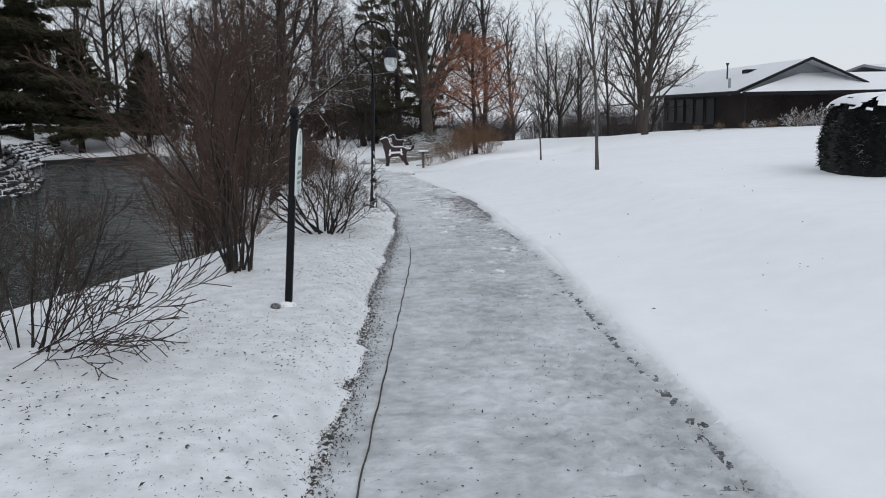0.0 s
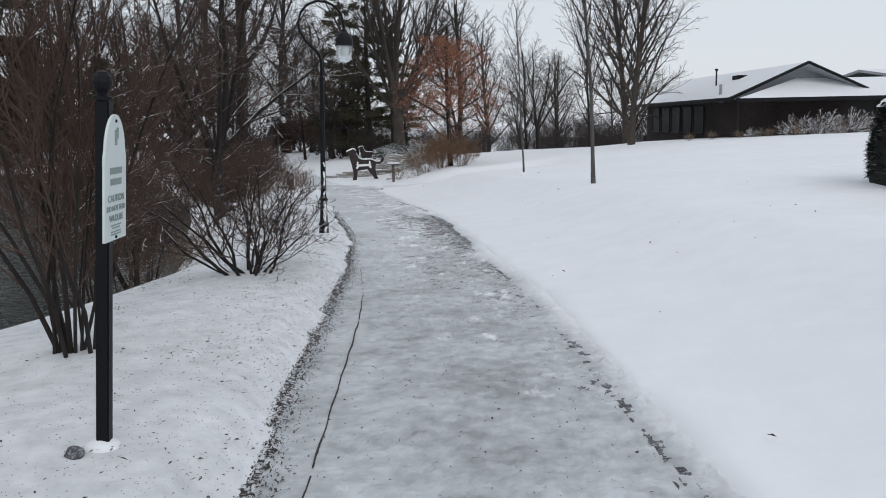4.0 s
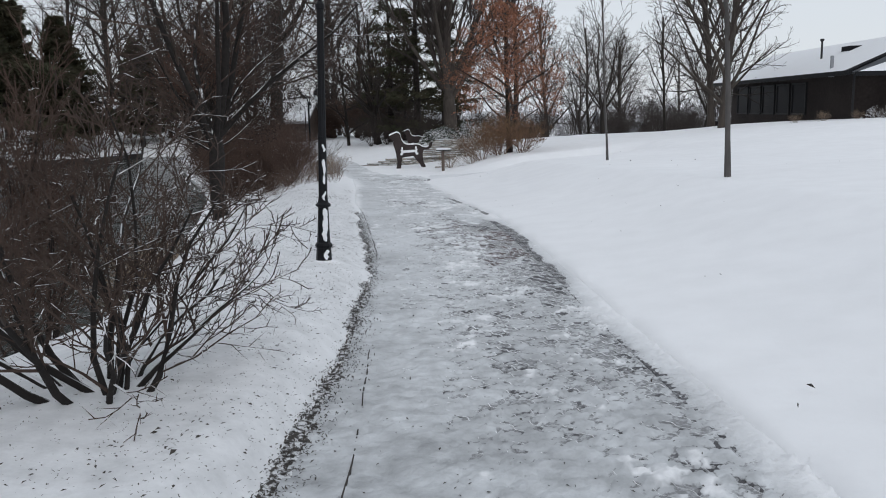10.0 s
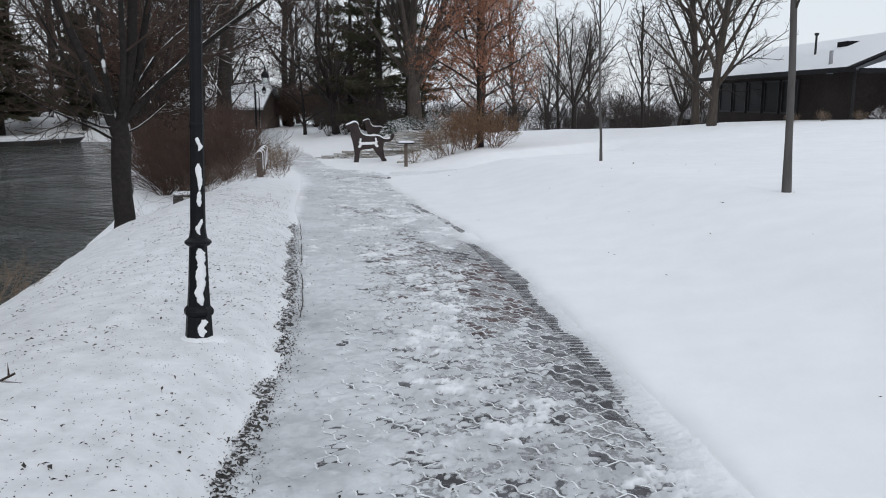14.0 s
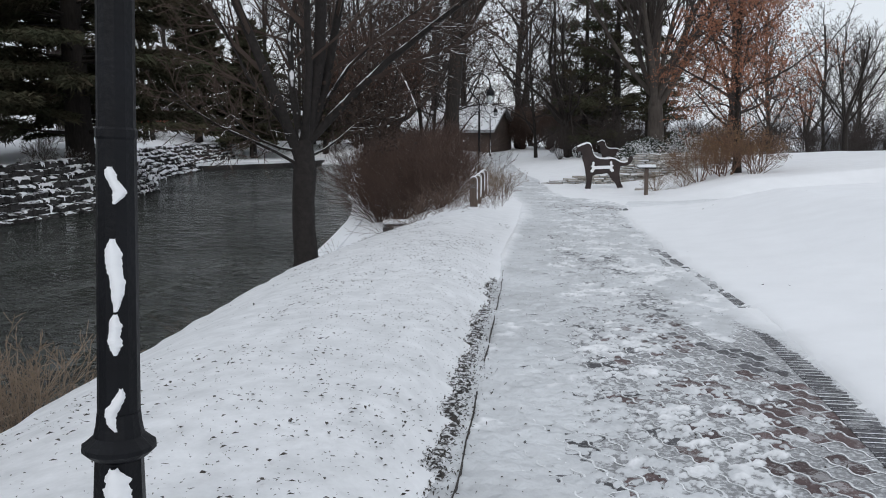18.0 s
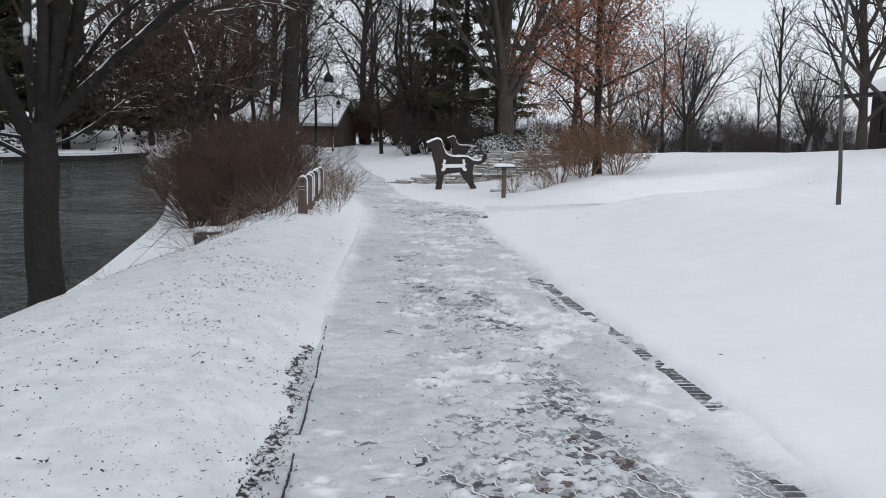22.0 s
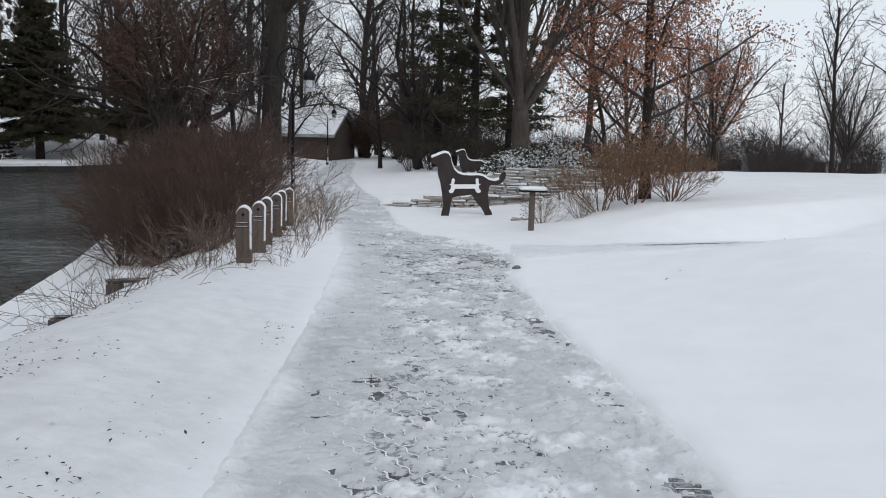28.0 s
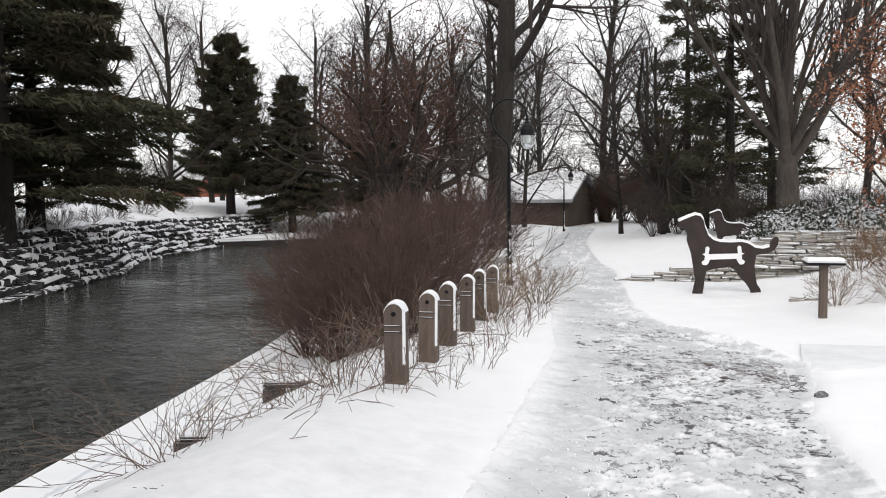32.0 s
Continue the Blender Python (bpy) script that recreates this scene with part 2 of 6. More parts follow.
RUSSET = mat("russet_leaves", (0.255, 0.115, 0.068), 0.8, var=0.4, scale=2.5, bump=0)
TAWNY = mat("tawny_leaves", (0.2, 0.125, 0.065), 0.8, var=0.4, scale=3, bump=0)
NEEDLE = mat("needles", (0.055, 0.064, 0.04), 0.9, var=0.5, scale=1.0, bump=0, spec=0.05, dark=(0.066, 0.052, 0.036))
YEW = mat("yew_needles", (0.007, 0.009, 0.008), 0.85, var=0.4, scale=8, bump=0, snow=0.3, snow_from=0.85)
IRON = mat("black_iron", (0.0045, 0.005, 0.007), 0.5, var=0.4, scale=9, bump=0.2, bump_scale=60, spec=0.2)
RUST = mat("dark_steel", (0.035, 0.025, 0.024), 0.65, var=0.35, scale=5, bump=0.2, bump_scale=40)
SIGNWHITE = mat("sign_white", (0.62, 0.68, 0.67), 0.5, var=0.06, scale=4, bump=0)
INK = mat("sign_green_ink", (0.24, 0.3, 0.28), 0.6, var=0.1, bump=0)
TIMBER = mat("weathered_timber", (0.105, 0.081, 0.068), 0.85, var=0.35, scale=18, bump=0.6, bump_scale=40, stretch=(1, 1, 0.12), random_tint=0.2)
STONE = mat("limestone", (0.31, 0.29, 0.26), 0.85, var=0.35, scale=7, bump=0.6, bump_scale=30, random_tint=0.3, snow=1.0, snow_from=0.72)
CONCRETE = mat("concrete", (0.3, 0.3, 0.29), 0.85, var=0.2, scale=10)
CABINWALL = mat("brown_boards", (0.075, 0.055, 0.046), 0.85, var=0.3, scale=5, stretch=(6, 6, 1))
BRICKWALL = mat("brown_brick", (0.03, 0.023, 0.021), 0.85, var=0.35, scale=9)
DARKWALL = mat("dark_siding", (0.032, 0.029, 0.029), 0.8, var=0.3, scale=3)
GREYWALL = mat("grey_siding", (0.27, 0.28, 0.3), 0.8, var=0.12, scale=5, stretch=(1, 1, 8))
BANKSTONE = mat("bank_stone", (0.04, 0.038, 0.038), 0.9, var=0.4, scale=7, bump=0.6, bump_scale=30, random_tint=0.3, snow=1.0, snow_from=0.7, snow_scale=4)
SNOWYLEAF = mat("snowy_evergreen_leaves", (0.05, 0.06, 0.045), 0.8, var=0.4, scale=9, bump=0, snow=1.0, snow_from=0.35, snow_scale=6)
SHINGLE = mat("snowy_shingle", (0.34, 0.35, 0.37), 0.85, var=0.25, scale=14, bump=0.4, snow=0.9, snow_from=0.35)
FRAMEPAINT = mat("window_frame_paint", (0.028, 0.028, 0.03), 0.6, var=0.1)
GLASSDARK = mat("window_glass", (0.01, 0.01, 0.012), 0.3, var=0.3, scale=0.7, bump=0, spec=0.06)
REDWALL = mat("red_cladding", (0.26, 0.085, 0.055), 0.8, var=0.2, scale=6)

lens_glass = bpy.data.materials.new("lantern_glass")
lens_glass.use_nodes = True
g = lens_glass.node_tree.nodes["Principled BSDF"]
g.inputs["Base Color"].default_value = (0.85, 0.88, 0.9, 1)
g.inputs["Transmission Weight"].default_value, g.inputs["Roughness"].default_value, g.inputs["IOR"].default_value = 0.8, 0.25, 1.3

WATER = bpy.data.materials.new("pond_water")
WATER.use_nodes = True
n, l = WATER.node_tree.nodes, WATER.node_tree.links
b = n["Principled BSDF"]
b.inputs["Base Color"].default_value = (0.04, 0.044, 0.04, 1)
b.inputs["Roughness"].default_value, b.inputs["IOR"].default_value = 0.1, 1.33
co, mp = n.new("ShaderNodeTexCoord"), n.new("ShaderNodeMapping")
mp.inputs["Scale"].default_value, mp.inputs["Rotation"].default_value = (1.0, 1.5, 1.0), (0, 0, radians(25))
rip, swell, bp = n.new("ShaderNodeTexNoise"), n.new("ShaderNodeTexNoise"), n.new("ShaderNodeBump")
rip.inputs["Scale"].default_value, rip.inputs["Detail"].default_value = 2.1, 3
swell.inputs["Scale"].default_value = 0.22
calm = n.new("ShaderNodeMapRange")
calm.inputs["From Min"].default_value, calm.inputs["From Max"].default_value, calm.inputs["To Min"].default_value = 0.38, 0.62, 0.12
sm = n.new("ShaderNodeMath")
sm.operation = "MULTIPLY"
l.new(co.outputs["Object"], mp.inputs[0])
l.new(mp.outputs[0], rip.inputs[0])
l.new(co.outputs["Object"], swell.inputs[0])
l.new(rip.outputs[0], sm.inputs[0])
l.new(swell.outputs[0], calm.inputs[0])
l.new(calm.outputs[0], sm.inputs[1])
l.new(sm.outputs[0], bp.inputs["Height"])
bp.inputs["Strength"].default_value, bp.inputs["Distance"].default_value = 1.0, 1.3
l.new(bp.outputs[0], b.inputs["Normal"])


# ---- builders ----
def mesh(name, verts, faces, material, smooth=False):
    me = bpy.data.meshes.new(name)
    me.from_pydata([tuple(v) for v in verts], [], faces)
    for m in material if isinstance(material, (list, tuple)) else [material]:
        me.materials.append(m)
    if smooth:
        me.shade_smooth()
    me.update()
    return me


def thing(name, at, label, category, group="", kind="", turn=0.0):
    ob = new(name)
    ob.empty_display_size = 0.2
    ob.matrix_world = pose(*at, 0, 0, turn)
    return tagged(ob, label, category, group, kind)


def part(name, bm, material, parent, label=""):
    """Links a bmesh (or a ready mesh) as one mesh object under a thing or a part."""
    if isinstance(bm, bmesh.types.BMesh):
        me = bpy.data.meshes.new(name)
        bmesh.ops.recalc_face_normals(bm, faces=bm.faces)
        bm.to_mesh(me)
        bm.free()
        me.materials.append(material)
    else:
        me = bm
    ob = new(name, me)
    ob.parent = parent
    if label:
        ob["label"] = label
    return ob


def box(bm, x0, y0, z0, x1, y1, z1, bevel=0.0, m=None):
    r = bmesh.ops.create_cube(bm, size=1.0, matrix=Matrix.Translation(((x0 + x1) / 2, (y0 + y1) / 2, (z0 + z1) / 2)) @ Matrix.Diagonal((x1 - x0, y1 - y0, z1 - z0, 1)))
    if bevel:
        edges = list({e for v in r["verts"] for e in v.link_edges})
        r = {"verts": bmesh.ops.bevel(bm, geom=edges, offset=bevel, segments=2, affect="EDGES")["verts"]}
    if m is not None:
        bmesh.ops.transform(bm, matrix=m, verts=[v for v in r["verts"] if v.is_valid])
    return bm


def lathe(bm, rows, sides=16, at=(0, 0), twist=0.0):
    """A turned solid from (radius, height) rows."""
    rings = []
    for r, z in rows:
        rings.append([bm.verts.new((at[0] + r * math.cos(twist + 2 * math.pi * k / sides), at[1] + r * math.sin(twist + 2 * math.pi * k / sides), z)) for k in range(sides)])
    for a, c in zip(rings, rings[1:]):
        for k in range(sides):
            bm.faces.new((a[k], a[(k + 1) % sides], c[(k + 1) % sides], c[k]))
    bm.faces.new(rings[0][::-1])
    bm.faces.new(rings[-1])
    return bm


def tube(V, F, pts, rad, sides=5, cap=False):
    """Adds a tapered tube along points to vertex and face lists."""
    base = len(V)
    pts = [Vector(p) for p in pts]
    for k, p in enumerate(pts):
        d = (pts[min(k + 1, len(pts) - 1)] - pts[max(k - 1, 0)]).normalized()
        side = d.cross(Vector((0.31, 0.17, 0.93)) if abs(d.z) < 0.9 else Vector((1, 0.1, 0))).normalized()
        up = d.cross(side)
        for j in range(sides):
            a = 2 * math.pi * j / sides
            V.append(p + rad[k] * (math.cos(a) * side + math.sin(a) * up))
    for k in range(len(pts) - 1):
        for j in range(sides):
            a, c = base + k * sides + j, base + k * sides + (j + 1) % sides
            F.append((a, c, c + sides, a + sides))
    if cap:
        F.append(tuple(base + j for j in range(sides))[::-1])
        F.append(tuple(base + (len(pts) - 1) * sides + j for j in range(sides)))


def lattice(ix, iy, seed):
    h = (ix.astype(np.int64) * 374761393 + iy.astype(np.int64) * 668265263 + seed * 974634777) & 0x7FFFFFFF
    h = ((h ^ (h >> 13)) * 1274126177) & 0x7FFFFFFF
    return ((h ^ (h >> 16)) % 100003) / 100003.0


def vnoise(x, y, seed=0):
    """Smooth noise from 0 to 1."""
    ix, iy = np.floor(x), np.floor(y)
    fx, fy = x - ix, y - iy
    fx, fy = fx * fx * (3 - 2 * fx), fy * fy * (3 - 2 * fy)
    a, c = lattice(ix, iy, seed), lattice(ix + 1, iy, seed)
    d, e = lattice(ix, iy + 1, seed), lattice(ix + 1, iy + 1, seed)
    return (a * (1 - fx) + c * fx) * (1 - fy) + (d * (1 - fx) + e * fx) * fy


def fnoise(x, y, seed=0):
    return 0.55 * vnoise(x, y, seed) + 0.3 * vnoise(x * 2.1, y * 2.1, seed + 1) + 0.15 * vnoise(x * 4.3, y * 4.3, seed + 2)


# ---- plan: lines that run along the walk, as x over y ----
def along(*pairs):
    ys, xs = zip(*pairs)
    return lambda y: np.interp(y, ys, xs)


LEFT = along((-12, 0.5), (1, 0.26), (3.2, 0.22), (6.4, 0.03), (9.3, -0.04), (11, -0.08), (12.7, -0.24), (14, -0.34), (16, -0.66), (18, -1.03), (19.4, -1.28), (21.3, -1.66),
             (22.3, -1.86), (25.9, -2.4), (29, -2.95), (31.5, -3.4), (33, -3.85), (36, -4.7), (42.4, -7.0), (46.7, -8.1), (54.6, -10.4), (62, -11.6), (70, -13.2), (80, -17), (120, -32))
EDGING = along((-2, 0.44), (3.15, 0.33), (4.67, 0.3), (7.1, 0.244), (8.1, 0.217), (9.47, 0.136), (12.5, -0.17), (15.36, -0.53), (17.26, -0.87), (19.9, -1.35), (22.3, -1.83))
RIGHT = along((-12, 2.6), (0.8, 2.36), (4.2, 2.22), (7.2, 2.14), (9, 2.08), (10.7, 1.92), (12, 1.78), (14, 1.6), (16.3, 1.34), (18, 1.12), (19.7, 0.86), (22.8, 0.16), (24.5, -0.1),
              (26.5, -0.5), (29.3, -0.95), (30.6, -0.9), (31.5, -0.95), (32.6, -1.5), (34, -2.6), (35.4, -3.25), (38.4, -3.92), (42.6, -4.95), (44.8, -5.75), (48.8, -6.9), (56, -8.8), (62, -10.0), (70, -11.5), (80, -15), (120, -30))
CREST = along((-12, -7.0), (2, -5.4), (5, -4.6), (7, -4.0), (9, -3.4), (11, -3.1), (13, -2.8), (15, -3.1), (17, -3.5), (18, -3.75), (22, -4.6), (25, -4.85), (28, -5.0), (30, -5.2), (34, -6.2), (40, -8.6), (47, -11), (56, -14), (70, -18), (95, -26))
SHORE = along((-12, -9.0), (2, -7.4), (5, -6.5), (9, -5.3), (13, -4.5), (15, -4.6), (18, -5.2), (22, -5.9), (26.7, -6.6), (29, -7.4), (32.3, -8.28), (36, -9.5), (43, -12.6), (47, -14.3), (56, -18), (70, -23), (95, -30))
FARSIDE = along((-60, -34), (10, -24), (30, -20), (37.5, -20.6), (41, -21.8), (46, -24.3), (52, -28.5), (57, -30.8), (63, -32.5), (68, -33.8), (75, -35), (95, -38))
PATHZ = along((-20, 1.0), (-2.5, 0.41), (7, 0.075), (12, -0.07), (17, -0.155), (23, -0.315), (30, -0.53), (38, -0.73), (45, -0.75), (62, -0.78), (200, -0.8))
RISE = along((20, 1.0), (30, 0.92), (38, 0.88), (42, 0.82), (46, 0.6), (50, 0.48), (62, 0.36), (80, 0.3))
WATERZ = -1.7
LEDGE = -1.4


def ground_z(x, y):
    """Height of the snow at places off the path."""
    x, y = np.asarray(x, float), np.asarray(y, float)
    p, lf, rt, cr, sh, fr = PATHZ(y), LEFT(y), RIGHT(y), CREST(y), SHORE(y), FARSIDE(y)
    flat = np.interp(y, (30.5, 33, 41, 47), (0, 1.9, 2.1, 0))
    lawn = np.interp(x - rt - flat, (0, 0.15, 0.6, 1.5, 3, 5, 8, 15, 25, 40, 80), (0.03, 0.045, 0.08, 0.22, 0.64, 0.72, 0.82, 1.2, 1.8, 2.0, 2.0))
    crest = np.interp(x - rt - flat, (0, 0.15, 0.6, 1.5, 3, 5, 8, 12, 15, 18, 25, 40, 80), (0.03, 0.045, 0.08, 0.21, 0.6, 0.74, 1.05, 1.42, 1.72, 1.84, 1.95, 2.1, 2.1))
    lawn = lawn + (crest - lawn) * np.clip((y - 24) / 10, 0, 1)
    right = p + lawn * RISE(y)
    v = (lf - x) / np.maximum(lf - cr, 0.5)
    lip = np.clip((y - 21) / 4, 0, 1)
    bank = p + np.interp(lf - x, (0, 0.1, 0.4, 1.2), (0.03, 0.07, 0.2, 0.24)) * (1 - lip) + (np.interp(lf - x, (0, 0.1, 0.4, 1.2), (-0.008, 0.0, 0.05, 0.2)) + np.interp(lf - x, (0, 0.1, 0.5), (0.036, 0.034, 0.0)) * np.clip((y - 25) / 2.5, 0, 1)) * lip - np.interp(v, (0.4, 0.7, 1), (0, 0.12, 0.44))
    w = np.clip((cr - x) / np.maximum(cr - sh, 0.3), 0, 1.5)
    low = np.interp(y, (22, 26), (WATERZ - 0.2, LEDGE))
    slope = (p - 0.2) * (1 - np.clip(w * np.where(y > 24, 1.6, 1.0), 0, 1)) + low * np.clip(w * np.where(y > 24, 1.6, 1.0), 0, 1)
    z = np.where(x > rt, right, np.where(x > lf, p - 0.04, np.where(x > cr, bank, slope)))
    z = np.where((x < sh), np.maximum(WATERZ - 1.2, z - 4.0 * (sh - x)), z)
    rise = np.interp(fr - x, (-1.0, 0, 0.4, 2.6, 6, 14, 30, 60, 200), (-2.9, -1.95, -1.6, -0.3, 0.05, 0.55, 1.1, 1.5, 2.0))
    steep = np.interp(fr - x, (-1.0, 0, 0.4, 1.9, 5, 14, 30, 60, 200), (-2.9, -1.95, -1.6, -0.1, 0.75, 1.4, 1.7, 2.0, 2.2))
    rise = rise + (steep - rise) * np.clip((y - 42) / 8, 0, 1)
    z = np.where(x < fr + 1.0, np.maximum(z, rise), z)
    end = np.clip((y - 70) / 5, 0, 1)
    z = np.where((x < lf) & (y > 70), z * (1 - end) + end * np.maximum(z, np.interp(x, (-40, -25, -12), (0.5, -0.5, -0.8))), z)
    z = np.where(x > rt, z - np.clip((y - 53) * 0.05, 0, 2.6) * np.clip((x - rt - 5) / 6, 0, 1), z)
    lane = 32.35 + 0.41 * x
    dip = np.clip(1 - (np.abs(y - lane) - np.interp(x, (-1, 0, 2), (0.95, 0.6, 0.5))) / np.where(y < lane, np.interp(x, (-0.5, 2), (0.8, 3.2)), 1.3), 0, 1) * np.clip((x + 1.3) / 0.5, 0, 1) * np.clip((7 - x) / 3.0, 0, 1)
    z = np.where(x > rt, z * (1 - dip) + dip * np.minimum(z, -0.54 + 0.012 * x), z)
    z = z + 0.5 * np.exp(-((x + 0.7) / 1.9) ** 4 - ((y - 43.6) / 1.6) ** 4)
    far = np.clip((np.hypot(x, y - 20) - 120) / 300, 0, 1)
    return z * (1 - far) + far * np.where(x > 0, -2.6, -0.4)


def gz(x, y):
    return float(ground_z(x, y))


# ---- ground, water, path ----
def ticks(lo, hi, step, outs):
    near = list(np.arange(lo, hi + 1e-6, step))
    grow, a, c, d = [], lo, hi, step
    while a > -outs or c < outs:
        d = min(d * 1.22, 60)
        a, c = a - d, c + d
        grow += [a, c]
    return np.array(sorted(near + grow))


def build_ground():
    xs, ys = ticks(-7.5, 6.0, 0.13, 900), ticks(-4.0, 46.0, 0.16, 1200)
    xs, ys = np.union1d(xs, np.arange(-40, -18, 0.55)), np.union1d(ys, np.arange(46.5, 84, 0.7))
    X, Y = np.meshgrid(xs, ys)
    # the grid follows both edges of the path
    for r, y in enumerate(ys):
        for edge, out in ((float(RIGHT(y)), 1), (float(LEFT(y)), -1)):
            c = int(np.argmin(np.abs(xs - edge)))
            if -7.3 < edge < 5.8:
                X[r, c], X[r, c - out] = edge + 0.002 * out, edge - 0.03 * out
    Z = ground_z(X, Y)
    off = np.where(X > RIGHT(Y), X - RIGHT(Y), LEFT(Y) - X)
    rough = (fnoise(X * 0.9, Y * 0.9, 3) - 0.5) * 0.05 + (fnoise(X * 3.1, Y * 3.1, 9) - 0.5) * 0.02
    Z = Z + np.where((off > 0) & (Z > WATERZ), rough * np.clip(off / 0.8, 0.1, 1), 0)
    strip = (X < LEFT(Y)) & (X > LEFT(Y) - 0.06 - 0.3 * fnoise(X * 2, Y * 1.5, 31)) & (Y < 20.4) & (Y > -4)
    Z = np.where(strip, Z - 0.07, Z)
    nx = len(xs)
    V = np.stack([X.ravel(), Y.ravel(), Z.ravel()], 1)
    i = np.arange(len(ys) - 1)[:, None] * nx + np.arange(nx - 1)[None]
    F = np.stack([i, i + 1, i + nx + 1, i + nx], -1).reshape(-1, 4)
    ob = new("ground", mesh("ground", V.tolist(), F.tolist(), BANKSNOW, True))
    # share of grey in the bank's snow, from path edge to crest, fading with y
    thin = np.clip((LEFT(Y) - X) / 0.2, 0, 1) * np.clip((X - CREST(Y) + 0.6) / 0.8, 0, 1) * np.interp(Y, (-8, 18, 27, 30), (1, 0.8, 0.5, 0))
    ob.data.attributes.new("bank_grey", "FLOAT", "POINT").data.foreach_set("value", thin.ravel().astype(np.float32))
    tagged(ob, "snow-covered lawn and pond banks with gentle humps", "ground", kind="structure")


build_ground()
water = new("water", mesh("water", [(-95, -90, WATERZ), (-2.6, -90, WATERZ), (-2.6, 92, WATERZ), (-95, 92, WATERZ)], [(0, 1, 2, 3)], WATER))
tagged(water, "dark rippled pond water under a grey sky", "water", kind="structure")


# ---- trees and shrubs ----
def unit(rng):
    a, z = rng.uniform(0, 2 * math.pi), rng.uniform(-1, 1)
    s = math.sqrt(1 - z * z)
    return Vector((s * math.cos(a), s * math.sin(a), z))


def turned(d, angle, az):
    side = d.cross(Vector((0.2, 0.1, 1)) if abs(d.z) < 0.95 else Vector((1, 0, 0))).normalized()
    up = d.cross(side)
    return (d * math.cos(angle) + (side * math.cos(az) + up * math.sin(az)) * math.sin(angle)).normalized()


def branch(rng, wood, p, d, length, r, level, spec, tips):
    """Grows one branch and its children; wood[level] collects (points, radii)."""
    last = level >= spec["levels"]
    n = spec["tip"] if last else (7 if level == 0 else 5 if level == 1 else spec["mid"])
    pts, rad, step = [Vector(p)], [r], length / n
    wig, trop = spec["wiggle"], spec["up"] if level else 0.02
    for k in range(n):
        d = (d + unit(rng) * wig * (0.4 if level == 0 else 1) + Vector((0, 0, trop))).normalized()
        pts.append(pts[-1] + d * step)
        rad.append(max(r * (1 - (k + 1) / n * (0.45 if level == 0 else 0.72)), spec["thin"]))
    wood.setdefault(level, []).append((pts, rad))
    if last:
        tips.append((pts[-1], d))
        return
    count = spec["count"][min(level, len(spec["count"]) - 1)]
    first = spec["clear"] if level == 0 else 0.2
    az = rng.uniform(0, 6.28)
    for c in range(count):
        t = first + (1 - first) * (c + rng.uniform(0.2, 0.8)) / count
        f = min(t * n, n - 0.01)
        k = int(f)
        q = pts[k].lerp(pts[k + 1], f - k)
        dd = (pts[k + 1] - pts[k]).normalized()
        az += 2.4 + rng.uniform(-0.5, 0.5)
        ang = radians(rng.uniform(*spec["angle"])) * (1 if level else 1.0 - 0.35 * t)
        ln = length * spec["ratio"] * rng.uniform(0.7, 1.15) * (1.15 - 0.6 * (t - first) / (1 - first + 1e-6))
        if level == 0:
            ln = spec["limb"] * rng.uniform(0.75, 1.1) * (1.1 - 0.5 * (t - first) / (1 - first))
        branch(rng, wood, q, turned(dd, ang, az), ln, max(rad[k] * rng.uniform(0.42, 0.62), spec["thin"]), level + 1, spec, tips)


def wood_mesh(name, rows, material, sides):
    V, F = [], []
    for pts, rad in rows:
        if len(pts) == 2 and sides == 3:
            k, d = len(V), pts[1] - pts[0]
            s = d.cross(Vector((0.31, 0.17, 0.93))).normalized() * rad[0]
            u = d.cross(s).normalized() * rad[0]
            V += [pts[0] + s, pts[0] - s * 0.5 + u * 0.87, pts[0] - s * 0.5 - u * 0.87, pts[1]]
            F += [(k, k + 1, k + 3), (k + 1, k + 2, k + 3), (k + 2, k, k + 3)]
        else:
            tube(V, F, pts, rad, sides)
    return mesh(name, V, F, material, sides > 3)


def tree_spec(**kw):
    spec = dict(levels=3, count=(9, 6, 6), angle=(28, 55), ratio=0.5, limb=3.0, wiggle=0.16, up=0.05, clear=0.25, thin=0.006, tip=2, mid=3)
    spec.update(kw)
    return spec


def make_tree(seed, height, r, spec, bark, twig, lean=(0, 0, 1), sides=(8, 5, 4, 3), bare=False):
    """Trunk and crown meshes of a bare tree that stands at the origin."""
    rng = random.Random(seed)
    wood, tips = {}, []
    branch(rng, wood, (0, 0, -0.25), Vector(lean).normalized(), height, r, 0, spec, tips)
    pts, rad = wood[0][0]
    rad[0] *= 1.35
    low = [wood_mesh("trunk", wood[0] + ([] if bare else wood.get(1, [])), bark, sides[0])]
    top = [row for k in sorted(wood) if k > (0 if bare else 1) for row in wood[k]]
    low.append(wood_mesh("crown", top, twig, sides[3]) if top else None)
    return low[0], low[1], tips


